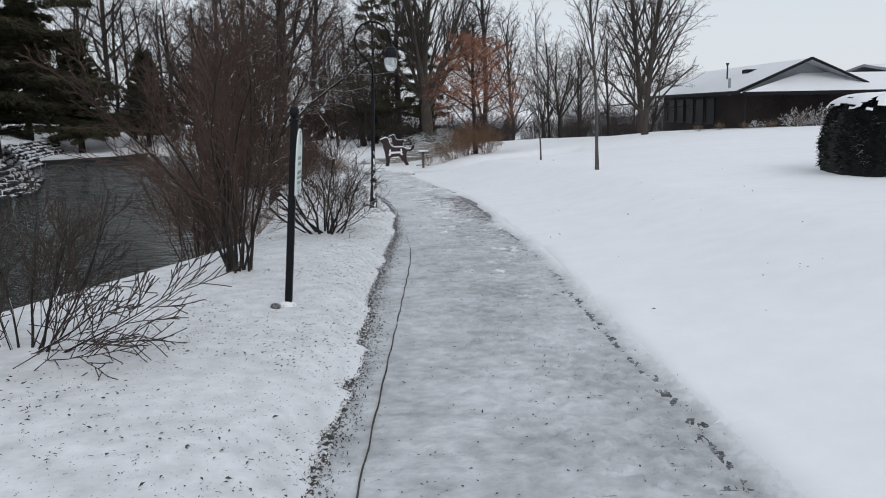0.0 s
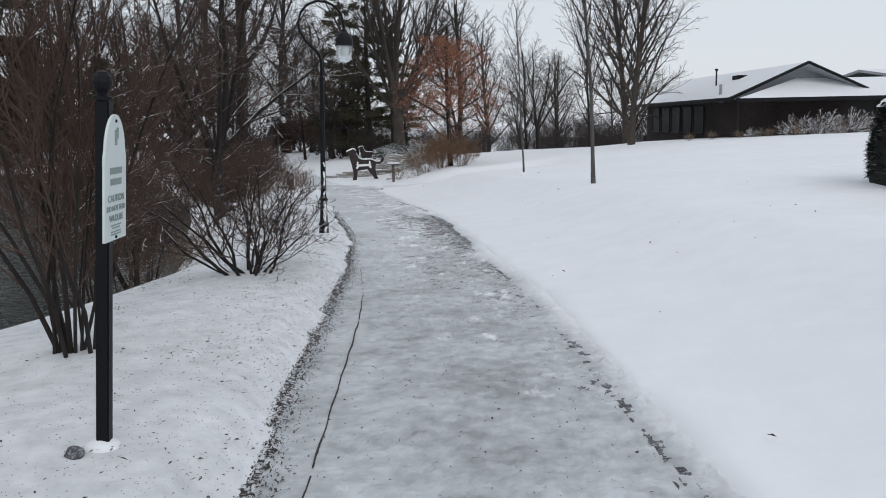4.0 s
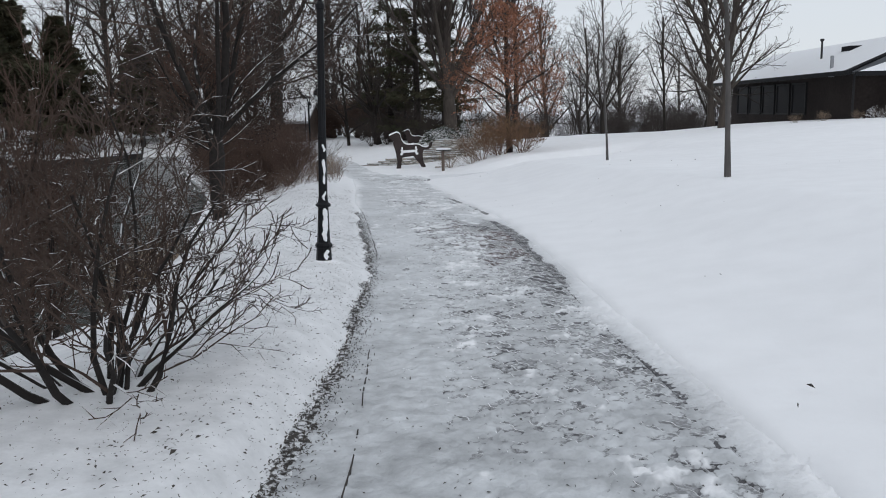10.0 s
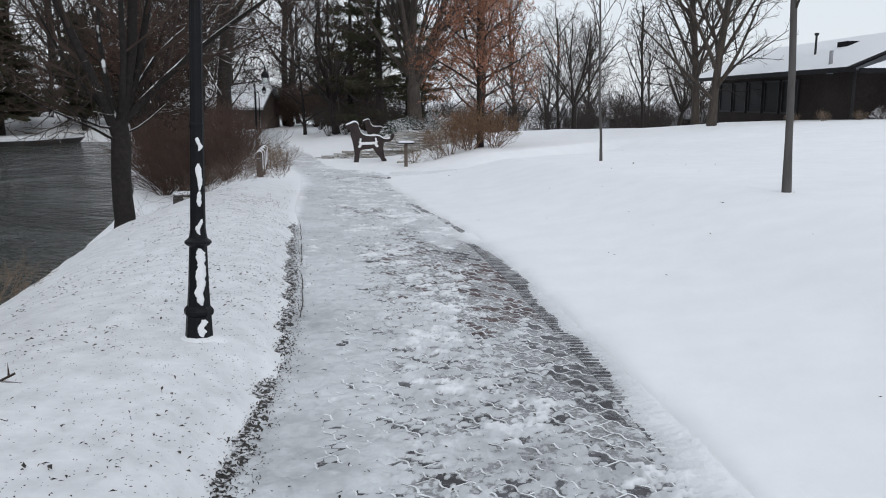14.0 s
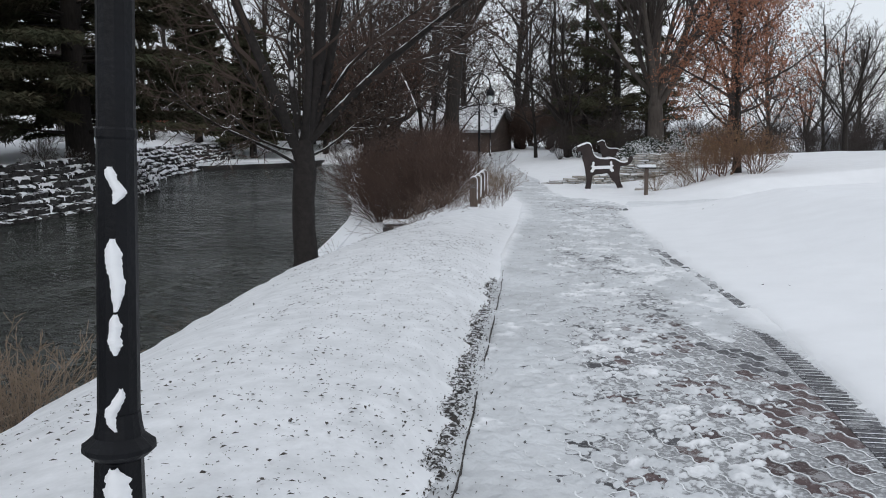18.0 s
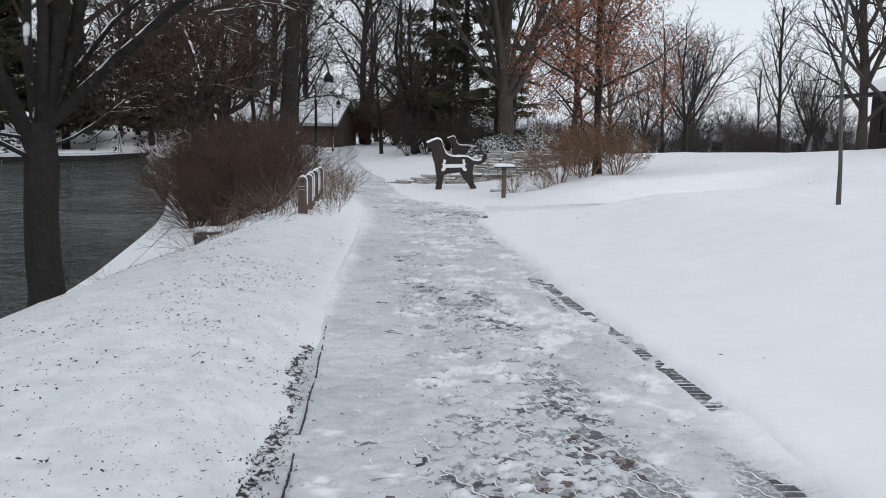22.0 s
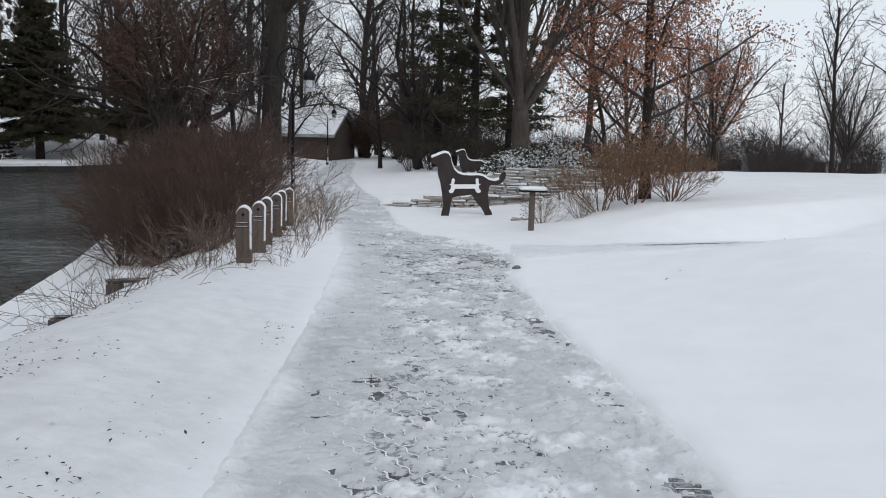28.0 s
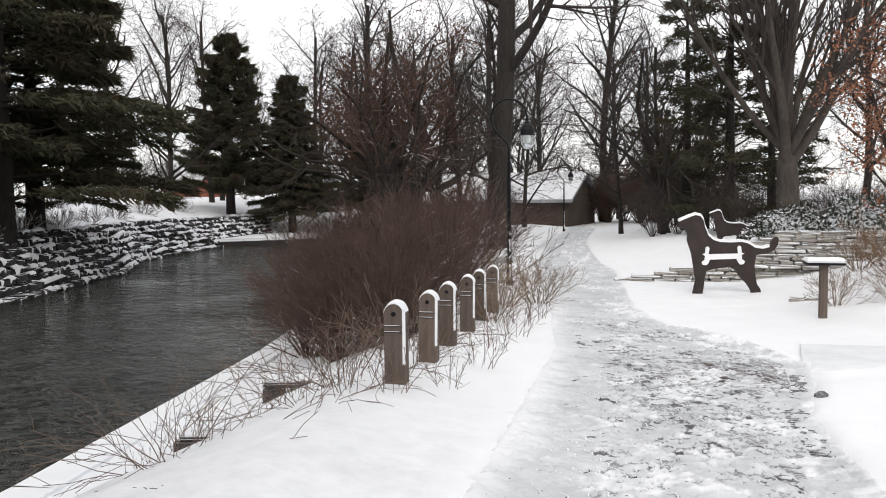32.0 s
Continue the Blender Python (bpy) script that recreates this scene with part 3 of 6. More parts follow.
def make_forked(seed, fork, r, limbs, length, spread, spec, bark, twig, lean=0.06):
    """A short trunk that forks into several rising limbs."""
    rng = random.Random(seed)
    wood, tips = {}, []
    pts = [Vector((0, 0, -0.25))]
    d = Vector((rng.uniform(-lean, lean), rng.uniform(-lean, lean), 1)).normalized()
    for k in range(5):
        d = (d + unit(rng) * 0.05).normalized()
        pts.append(pts[-1] + d * (fork + 0.25) / 5)
    trunk = (pts, [r * 1.3, r * 1.03, r * 0.97, r * 0.93, r * 0.86, r * 0.5])
    for k in range(limbs):
        a = 2.4 * k + rng.uniform(-0.4, 0.4)
        tilt = radians(spread[0] + (spread[1] - spread[0]) * (k + rng.uniform(0, 0.6)) / limbs)
        q = pts[-1].lerp(pts[-2], 0.15 + 1.1 * rng.random() * (k > 0))
        go = Vector((math.sin(tilt) * math.cos(a), math.sin(tilt) * math.sin(a), math.cos(tilt)))
        branch(rng, wood, q, go, length * rng.uniform(0.75, 1.05) * (1.0 if k < 3 else 0.85), r * (0.6 if k == 0 else rng.uniform(0.3, 0.5)), 1, spec, tips)
    low = wood_mesh("trunk", [trunk] + wood[1], bark, 8)
    top = [row for k in sorted(wood) if k > 1 for row in wood[k]]
    return low, wood_mesh("crown", top, twig, 3), tips


def plant(name, meshes, at, label, category, group="", turn=0.0, scale=1.0, names=("trunk", "crown")):
    ob = thing(name, at, label, category, group, turn=turn)
    ob.scale = (scale,) * 3
    for nm, me in zip(names, meshes):
        if me:
            part(nm, me, None, ob)
    return ob


def make_shrub(seed, stems, height, spread, r, spec, bark, twig, shy=None):
    """Stems and twigs of a many-stemmed shrub."""
    rng = random.Random(seed)
    wood, tips = {}, []
    for k in range(stems):
        a = 2.4 * k + rng.uniform(-0.4, 0.4)
        tilt, shorter = radians(rng.uniform(*spread)), 1.0
        if shy is not None and math.cos(a - radians(shy)) > 0.1:
            tilt *= 0.62
            shorter = 0.68
        d = Vector((math.sin(tilt) * math.cos(a), math.sin(tilt) * math.sin(a), math.cos(tilt)))
        base = Vector((0.1 * math.cos(a), 0.1 * math.sin(a), -0.1)) * rng.uniform(0.3, 1.3)
        branch(rng, wood, base, d, height * shorter * rng.uniform(0.7, 1.05), r * rng.uniform(0.6, 1.1), 1, spec, tips)
    low = wood_mesh("stems", wood[1], bark, 5)
    top = [row for k in sorted(wood) if k > 1 for row in wood[k]]
    return low, wood_mesh("twigs", top, twig, 3), tips


def leaf_mesh(name, spots, material, size, seed, droop=0.5):
    """Small folded leaves hung at spots."""
    rng = random.Random(seed)
    V, F = [], []
    for p in spots:
        d = (unit(rng) + Vector((0, 0, -droop))).normalized()
        s = d.cross(unit(rng)).normalized()
        a = size * rng.uniform(0.6, 1.2)
        up = d.cross(s) * a * 0.15
        k = len(V)
        V += [p, p + d * a * 0.5 + s * a * 0.3 + up, p + d * a, p + d * a * 0.5 - s * a * 0.3 + up]
        F += [(k, k + 1, k + 2), (k, k + 2, k + 3)]
    return mesh(name, V, F, material)


def make_conifer(seed, height, radius, whorls, per, blades, first=0.08, droop=0.25, pine=False, taper=0.85):
    """Trunk and needle crown of a conifer: drooping boughs set with sprays of needles."""
    rng = random.Random(seed)
    V, F, NV, NF = [], [], [], []
    tube(V, F, [(0, 0, -0.3), (0.05, 0, height * 0.5), (0, 0.05, height)], [radius * 0.075 + 0.05, radius * 0.045, 0.02], 7)
    for w in range(whorls):
        t = first + (1 - first) * (w / whorls) ** (0.9 if pine else 1.0)
        reach = radius * (1 - t) ** (0.6 if pine else taper) * rng.uniform(0.75, 1.1) + 0.12
        for b in range(per):
            if rng.random() < (0.22 if pine else 0.05):
                continue
            a = 6.283 * (b + rng.uniform(-0.3, 0.3)) / per + w * 0.7
            ln = reach * rng.uniform(0.65, 1.15)
            h0 = height * t + rng.uniform(-0.6, 0.6) * height / whorls
            out = Vector((math.cos(a), math.sin(a), 0))
            rise = rng.uniform(-0.05, 0.22) if pine else rng.uniform(-0.25, 0.05) + 0.5 * t
            pts = [Vector((0, 0, h0)) + out * ln * f + Vector((0, 0, ln * (rise * f - droop * f * f + (0.16 * f ** 3 if not pine else 0.1 * f)))) for f in (0, 0.35, 0.7, 1)]
            tube(V, F, pts, [0.02 + 0.012 * ln, 0.016, 0.01, 0.006], 4)
            side = out.cross(Vector((0, 0, 1)))
            for _ in range(int(blades * (0.35 + ln / radius))):
                f = rng.uniform(0.22 if pine else 0.08, 1.0) ** 0.75
                k = min(int(f * 3), 2)
                p = pts[k].lerp(pts[k + 1], f * 3 - k)
                wide = ln * (0.3 if pine else 0.34) * (1.15 - f)
                p = p + side * rng.uniform(-1, 1) * wide + Vector((0, 0, rng.uniform(-0.14, 0.1) * (1.4 if pine else 1)))
                d = (out * rng.uniform(0.2, 1) + side * rng.uniform(-0.9, 0.9) + Vector((0, 0, rng.uniform(-0.75, 0.3)))).normalized()
                s = d.cross(unit(rng)).normalized() * rng.uniform(0.02, 0.05)
                ln2 = rng.uniform(0.2, 0.5)
                i = len(NV)
                NV += [p - s, p + s, p + d * ln2]
                NF.append((i, i + 1, i + 2))
    return mesh("trunk", V, F, BARK, True), mesh("needles", NV, NF, NEEDLE)


# ---- lamp posts ----
def slim_down(profile, by=0.84):
    return [(r * by, z) for r, z in profile]


def make_lamp():
    """A swan-neck lamp post with a fluted base and a hanging lantern."""
    ob = thing("lamp_post", (0, 0, 0), "black iron swan-neck lamp post with frozen snow on its base", "lamp post", "lamp posts along the path")
    part("foot", lathe(bmesh.new(), slim_down([(0.14, -0.2), (0.14, -0.055), (0.132, -0.045), (0.125, -0.035), (0.115, -0.02), (0.1, 0.0)]), 16), IRON, ob)
    part("foot_snow", lathe(bmesh.new(), [(0.2, -0.07), (0.165, -0.022), (0.125, -0.004), (0.075, 0.012)], 20), SNOW, ob, "snow heaped on the foot")
    part("base", lathe(bmesh.new(), slim_down([(0.095, -0.01), (0.086, 0.12), (0.084, 0.13), (0.098, 0.14), (0.102, 0.16), (0.094, 0.175), (0.078, 0.19), (0.07, 0.3), (0.06, 0.53)]), 8), IRON, ob)
    part("collar", lathe(bmesh.new(), slim_down([(0.06, 0.53), (0.078, 0.54), (0.09, 0.55), (0.09, 0.56), (0.078, 0.568), (0.062, 0.58), (0.057, 0.6), (0.053, 0.63)]), 16), IRON, ob)
    part("shaft", lathe(bmesh.new(), slim_down([(0.052, 0.6), (0.047, 1.2), (0.05, 1.205), (0.05, 1.22), (0.046, 1.225), (0.04, 2.42), (0.052, 2.43), (0.052, 2.47), (0.03, 2.5)]), 12), IRON, ob)
    V, F = [], []
    arc = [(0, 2.48), (0, 2.72), (-0.03, 2.83), (-0.12, 2.93), (-0.24, 3.04), (-0.33, 3.19), (-0.345, 3.33), (-0.31, 3.48), (-0.21, 3.6), (-0.06, 3.66), (0.09, 3.65), (0.23, 3.58), (0.32, 3.46), (0.355, 3.32), (0.36, 3.2)]
    tube(V, F, [(x, 0, z) for x, z in arc], [0.022] * len(arc), 8, True)
    part("neck", mesh("neck", V, F, IRON, True), None, ob)
    part("hood", lathe(bmesh.new(), [(0.03, 3.24), (0.05, 3.22), (0.06, 3.19), (0.105, 3.15), (0.135, 3.08), (0.14, 2.99), (0.145, 2.98), (0.145, 2.965), (0.13, 2.965)], 16, (0.36, 0)), IRON, ob, "black bell hood")
    glass = part("globe", lathe(bmesh.new(), [(0.128, 2.964), (0.128, 2.86), (0.115, 2.79), (0.085, 2.735), (0.04, 2.71)], 16, (0.36, 0)), lens_glass, ob, "clear glass globe")
    part("bulb", lathe(bmesh.new(), [(0.04, 2.96), (0.055, 2.93), (0.055, 2.85), (0.03, 2.82)], 10, (0.36, 0)), SIGNWHITE, glass)
    rng = random.Random(4)
    for z0, z1, r in ((0.2, 0.36, 0.06), (0.29, 0.45, 0.056), (0.4, 0.525, 0.053), (0.02, 0.12, 0.076), (0.6, 0.69, 0.04), (0.76, 0.845, 0.0378), (0.85, 1.0, 0.037), (1.07, 1.145, 0.0362)):
        V, F, steps = [], [], 26
        lean = rng.uniform(-0.3, 0.3)
        raw = [rng.uniform(0.0, 1.7) for _ in range(2 * steps + 20)]
        rough = [sum(raw[q:q + 7]) / 7 * (0.85 + 0.3 * rng.random()) for q in range(2 * steps + 8)]
        wide = 0.02 if z0 > 0.58 else 0.032
        for k in range(steps + 1):
            z = z0 + (z1 - z0) * k / steps
            rr = r + 0.006
            taper = wide * min(1, 0.3 + 0.12 * min(k, steps - k))
            for a in (-1, -0.4, 0.4, 1):
                j = k if a < 0 else k + steps + 4
                w = taper * (0.5 * rough[j] + 0.3 * rough[j + 1] + 0.2 * rough[j + 2])
                ang = -1.12 + lean * math.sin(k * 0.2) + (a + rng.uniform(-0.1, 0.1)) * w / rr
                rad = rr + (0.006 if abs(a) < 0.5 else -0.006)
                V.append((rad * math.cos(ang), rad * math.sin(ang), z))
            if k:
                i = len(V) - 8
                F += [(i + j, i + j + 1, i + j + 5, i + j + 4) for j in range(3)]
        part("snow_crust", mesh("snow_crust", V, F, SNOW, True), None, ob, "frozen snow stuck to the post")
    return ob


lamp = make_lamp()
lamp.matrix_world = pose(-0.842, 13.76, 0.1, -3.4, 1.5, 5)
for x, y, z, turn in ((-6.08, 38.0, -0.73, 5), (-12.2, 65.5, gz(-12.2, 65.5), 20)):
    copy_thing(lamp, pose(x, y, z, 0, 0, turn))


# ---- park sign ----
def build_sign(x, y, turn):
    z = gz(x, y)
    ob = thing("park_sign", (x, y, z + 0.04), "black iron post with a white arched caution board", "sign", turn=turn)
    ob.matrix_world = pose(x, y, z + 0.03, 0, 4.8, turn)
    ob.scale = (0.95,) * 3
    part("post", box(bmesh.new(), -0.024, -0.029, -0.2, 0.038, 0.029, 1.62, 0.006), IRON, ob)
    part("foot_snow", lathe(bmesh.new(), [(0.1, -0.06), (0.075, -0.014), (0.055, 0.0), (0.03, 0.012)], 14), SNOW, ob, "snow drifted round the foot")
    part("finial", lathe(bmesh.new(), [(0.045, 1.62), (0.045, 1.635), (0.024, 1.645), (0.026, 1.655), (0.04, 1.675), (0.045, 1.7), (0.04, 1.725), (0.024, 1.745), (0.006, 1.752)], 14), IRON, ob)
    bm = bmesh.new()
    w, z0, z1 = 0.135, 0.985, 1.37
    rim = [(-w, z0), (w, z0), (w, z1)] + [(w * 0.93 * math.cos(a), z1 + 0.19 * math.sin(a)) for a in np.linspace(0.12, math.pi - 0.12, 13)] + [(-w, z1)]
    f = bm.faces.new([bm.verts.new((0.048, u, v)) for u, v in rim])
    ex = bmesh.ops.extrude_face_region(bm, geom=[f])
    bmesh.ops.translate(bm, vec=(0.012, 0, 0), verts=[v for v in ex["geom"] if isinstance(v, bmesh.types.BMVert)])
    board = part("board", bm, SIGNWHITE, ob, "white board with green lettering")
    for text, size, zz in (("CAUTION", 0.046, 1.165), ("DO NOT FEED", 0.036, 1.122), ("WILDLIFE", 0.042, 1.075)):
        cu = bpy.data.curves.new("lettering", "FONT")
        cu.body, cu.size, cu.align_x, cu.extrude = text, size, "CENTER", 0.001
        tmp = bpy.data.objects.new("lettering", cu)
        me = bpy.data.meshes.new_from_object(tmp)
        bpy.data.objects.remove(tmp)
        me.materials.append(INK)
        t = part("lettering", me, None, board)
        t.matrix_local = Matrix.Translation((0.0625, 0, zz)) @ Euler((radians(90), 0, radians(90))).to_matrix().to_4x4()
    for u, zz, wd, h in ((0, 1.29, 0.15, 0.03), (0, 1.24, 0.14, 0.03), (0, 1.052, 0.13, 0.006), (0, 1.04, 0.1, 0.006), (0, 1.022, 0.12, 0.006), (0.0, 1.01, 0.13, 0.006), (0, 1.42, 0.03, 0.07), (0.02, 1.45, 0.025, 0.05)):
        part("print_bar", box(bmesh.new(), 0.0605, u - wd / 2, zz, 0.062, u + wd / 2, zz + h), INK, board)
    for zz in (0.998, 1.53):
        part("bolt", lathe(bmesh.new(), [(0.008, 0), (0.008, 0.004), (0.004, 0.006)], 8), IRON, board).matrix_local = pose(0.06, 0, zz, 0, 90, 0)


build_sign(-0.62, 4.33, 1.5)


def build_rock(name, x, y, r, seed, label, material=None):
    rng = random.Random(seed)
    bm = bmesh.new()
    bmesh.ops.create_icosphere(bm, subdivisions=2, radius=r)
    for v in bm.verts:
        v.co = Vector((v.co.x * 1.2, v.co.y * 0.9, v.co.z * 0.75)) * rng.uniform(0.82, 1.15)
    me = bpy.data.meshes.new(name)
    bm.to_mesh(me)
    bm.free()
    me.materials.append(material or STONE)
    tagged(new(name, me), label, "rock").matrix_world = pose(x, y, gz(x, y) + r * 0.2, 0, 0, seed * 40)


build_rock("rock", -0.7, 4.22, 0.047, 3, "small dark grey rock in the snow beside the sign", PAVER)
# added lump in place of broken bits of the brick border
build_rock("rock", -0.88, 29.95, 0.045, 5, "dark rough lump standing in for brick-edge bits, dusted with snow", PAVER)


# ---- bollards ----
def make_bollard():
    ob = thing("bollard", (0, 0, 0), "square weathered timber bollard with a curved snowy top", "bollard", "row of timber bollards")
    bm = bmesh.new()
    w = 0.079
    prof = [(-w, -0.3), (w, -0.3), (w, 0.57)] + [(w * math.cos(a), 0.57 + 0.09 * math.sin(a)) for a in np.linspace(0.3, math.pi - 0.3, 8)] + [(-w, 0.57)]
    f = bm.faces.new([bm.verts.new((u, -w, v)) for u, v in prof])
    ex = bmesh.ops.extrude_face_region(bm, geom=[f])
    bmesh.ops.translate(bm, vec=(0, 2 * w, 0), verts=[v for v in ex["geom"] if isinstance(v, bmesh.types.BMVert)])
    bmesh.ops.bevel(bm, geom=[e for e in bm.edges if e.calc_length() > 0.3], offset=0.012, segments=2, affect="EDGES")
    part("post", bm, TIMBER, ob)
    # no groove is cut: proud dark bands imitate the shade inside one
    for z in (0.44, 0.485):
        part("groove_band", box(bmesh.new(), -w - 0.003, -w - 0.003, z, w + 0.003, w + 0.003, z + 0.01, 0.002), SOIL, ob, "dark band painted for the shade of a groove")
    rng = random.Random(8)
    for side, z0, z1 in ((0, 0.495, 0.503), (0, 0.45, 0.456)):
        V, F = [], []
        for k in range(9):
            z = z0 + (z1 - z0) * k / 8
            for o in (-1, 1):
                if side:
                    V.append((side * (w - 0.012) + o * 0.014 * rng.uniform(0.3, 1), -w - 0.004, z))
                else:
                    V.append((-w * 0.9 + 1.5 * w * k / 8, -w - 0.005, z0 + (0.5 + o * 0.5 * rng.uniform(0.2, 1)) * (z1 - z0)))
            if k:
                i = len(V) - 4
                F.append((i, i + 1, i + 3, i + 2))
        part("snow_crust", mesh("snow_crust", V, F, SNOW), None, ob, "snow stuck to the timber")
    bm = bmesh.new()
    rows = []
    for a in np.linspace(0.2, math.pi - 0.2, 11):
        rows.append([(w * 1.02 * math.cos(a), yy, 0.57 + (0.092 + h) * math.sin(a)) for yy, h in ((-w - 0.004, 0.0), (-w - 0.006, 0.012), (-w * 0.5, 0.022), (w * 0.5, 0.022), (w + 0.006, 0.012), (w + 0.004, 0.0))])
    vs = [[bm.verts.new(c) for c in row] for row in rows]
    for a, c in zip(vs, vs[1:]):
        for k in range(5):
            bm.faces.new((a[k], a[k + 1], c[k + 1], c[k]))
    part("snow_cap", bm, SNOW, ob, "cap of snow")
    part("snow_edge", box(bmesh.new(), w - 0.012, -w - 0.007, 0.2, w + 0.007, -w + 0.03, 0.62, 0.005), SNOW, ob, "snow frozen along the edge")
    part("bolt", lathe(bmesh.new(), [(0.018, 0), (0.018, 0.008), (0.01, 0.012)], 10), IRON, ob).matrix_local = pose(0, -w, 0.585, 90, 0, 0)
    return ob


posts = [(-3.87 - 0.2 * k + 0.03 * (k % 2), 28.66 + 0.98 * k) for k in range(6)]
bollard = make_bollard()
bollard.matrix_world = pose(*posts[0], gz(*posts[0]) - 0.045, 0, 0, 12)
for k, (x, y) in enumerate(posts[1:]):
    copy_thing(bollard, pose(x, y, gz(x, y) - 0.045, 0.5 * k - 1, 0.6, 12 + k))


# ---- dog sculptures ----
def build_dog(x, y, z, height, turn, label, bone):
    """A flat steel cut-out of a standing dog, with snow along its back."""
    head = [(-1.14, 1.37), (-1.05, 1.41), (-0.95, 1.45), (-0.84, 1.49), (-0.75, 1.47), (-0.69, 1.39), (-0.66, 1.26), (-0.6, 1.11), (-0.51, 1.03), (-0.39, 0.99)]
    back = [(-0.19, 0.98), (-0.02, 0.99), (0.1, 0.97), (0.25, 0.88), (0.39, 0.86), (0.5, 0.89), (0.56, 1.02), (0.62, 1.07), (0.67, 1.04), (0.66, 0.92), (0.59, 0.82), (0.48, 0.755), (0.33, 0.745), (0.27, 0.73)]
    rear = [(0.24, 0.54), (0.26, 0.33), (0.29, 0.2), (0.35, 0.11), (0.37, 0.02), (0.2, 0.01), (0.17, 0.1), (0.09, 0.22), (-0.02, 0.33), (-0.1, 0.46), (-0.15, 0.52), (-0.3, 0.5), (-0.5, 0.48)]
    front = [(-0.63, 0.44), (-0.66, 0.3), (-0.67, 0.17), (-0.7, 0.0), (-0.88, -0.01), (-0.85, 0.14), (-0.82, 0.28), (-0.85, 0.46), (-0.88, 0.65), (-0.91, 0.8), (-0.95, 0.91), (-0.98, 1.02), (-0.97, 1.13), (-1.01, 1.2), (-1.09, 1.24), (-1.15, 1.26)]
    rim = head + back + rear + front
    k = height / 1.53
    bm = bmesh.new()

    def slab(points, y0, y1, index):
        f = bm.faces.new([bm.verts.new((u * k, y0, v * k)) for u, v in points])
        f.material_index = index
        ex = bmesh.ops.extrude_face_region(bm, geom=[f])
        bmesh.ops.translate(bm, vec=(0, y1 - y0, 0), verts=[v for v in ex["geom"] if isinstance(v, bmesh.types.BMVert)])
        for g in bm.faces:
            if g.index == -1:
                g.material_index = index
        bm.faces.index_update()

    slab(rim, 0.03, -0.03, 0)
    if bone:
        end = [(0.0, 0.045), (0.02, 0.15), (-0.01, 0.19), (-0.05, 0.17), (-0.06, 0.06), (-0.11, 0.05), (-0.06, 0.01), (-0.07, -0.06), (-0.12, -0.1), (-0.1, -0.15), (-0.04, -0.16), (0.0, -0.12), (0.03, -0.055)]
        shape = [(u - 0.6, v + 0.71) for u, v in end] + [(-0.06 - u, v + 0.72) for u, v in reversed(end)]
        slab(shape, -0.0305, -0.05, 1)
    crown = rim[:16]
    for (u0, v0), (u1, v1) in zip(crown, crown[1:]):
        if u1 < u0:
            continue
        steep = abs(v1 - v0) / (abs(u1 - u0) + 1e-6)
        th = 0.04 if steep < 2.5 else 0.024
        vs = [bm.verts.new((u * k, yy, (v + h) * k)) for u, v, h in ((u0, v0, -0.012), (u1, v1, -0.012), (u1, v1, th), (u0, v0, th)) for yy in (-0.045, 0.045)]
        for q in ((0, 2, 4, 6), (1, 7, 5, 3), (6, 4, 5, 7), (0, 6, 7, 1), (2, 3, 5, 4)):
            bm.faces.new([vs[i] for i in q]).material_index = 1
        bm.faces.index_update()
    me = bpy.data.meshes.new("dog_sculpture")
    bmesh.ops.recalc_face_normals(bm, faces=bm.faces)
    bm.to_mesh(me)
    bm.free()
    me.materials.append(RUST)
    me.materials.append(SNOW)
    ob = new("dog_sculpture", me)
    ob.matrix_world = pose(x, y, z, 0, 0, turn)
    tagged(ob, label, "sculpture")


build_dog(-1.93, 38.72, -0.735, 1.5, 20, "large dark steel dog cutout with white bone and snowy back", True)
build_dog(-2.2, 43.4, gz(-2.2, 43.4) + 0.02, 0.92, 12, "smaller dark steel dog silhouette standing on the terrace", False)


# ---- lectern plaque ----
def build_plaque(x, y):
    ob = thing("plaque_stand", (x, y, gz(x, y)), "slanted plaque on a timber post under a slab of snow", "plaque", turn=8)
    part("post", box(bmesh.new(), -0.05, -0.05, -0.2, 0.05, 0.05, 0.72, 0.01), TIMBER, ob)
    part("board", box(bmesh.new(), -0.24, -0.17, 0.72, 0.24, 0.17, 0.75, 0.008, pose(0, 0, 0, 0, 0, 0)), IRON, ob)
    bm = box(bmesh.new(), -0.25, -0.18, 0.749, 0.25, 0.18, 0.81, 0.025)
    part("snow_cap", bm, SNOW, ob, "thick slab of snow")


build_plaque(-0.7, 35.1)


# ---- stone terrace ----
def stone_row(parent, x0, y0, x1, y1, z, h, depth, seed, length=0.55):
    rng = random.Random(seed)
    total = math.hypot(x1 - x0, y1 - y0)
    ang = math.degrees(math.atan2(y1 - y0, x1 - x0))
    s = 0.0
    while s < total:
        ln = length * rng.uniform(0.6, 1.5)
        bm = box(bmesh.new(), 0, -depth / 2, 0, ln - 0.02, depth / 2, h, 0.018)
        for v in bm.verts:
            v.co += Vector((rng.uniform(-0.012, 0.012), rng.uniform(-0.035, 0.035), rng.uniform(-0.012, 0.012)))
        f = s / total
        part("stone", bm, STONE, parent).matrix_local = pose(x0 + (x1 - x0) * f, y0 + (y1 - y0) * f + rng.uniform(-0.04, 0.04), z + rng.uniform(-0.01, 0.01), 0, 0, ang + rng.uniform(-2, 2))
        s += ln


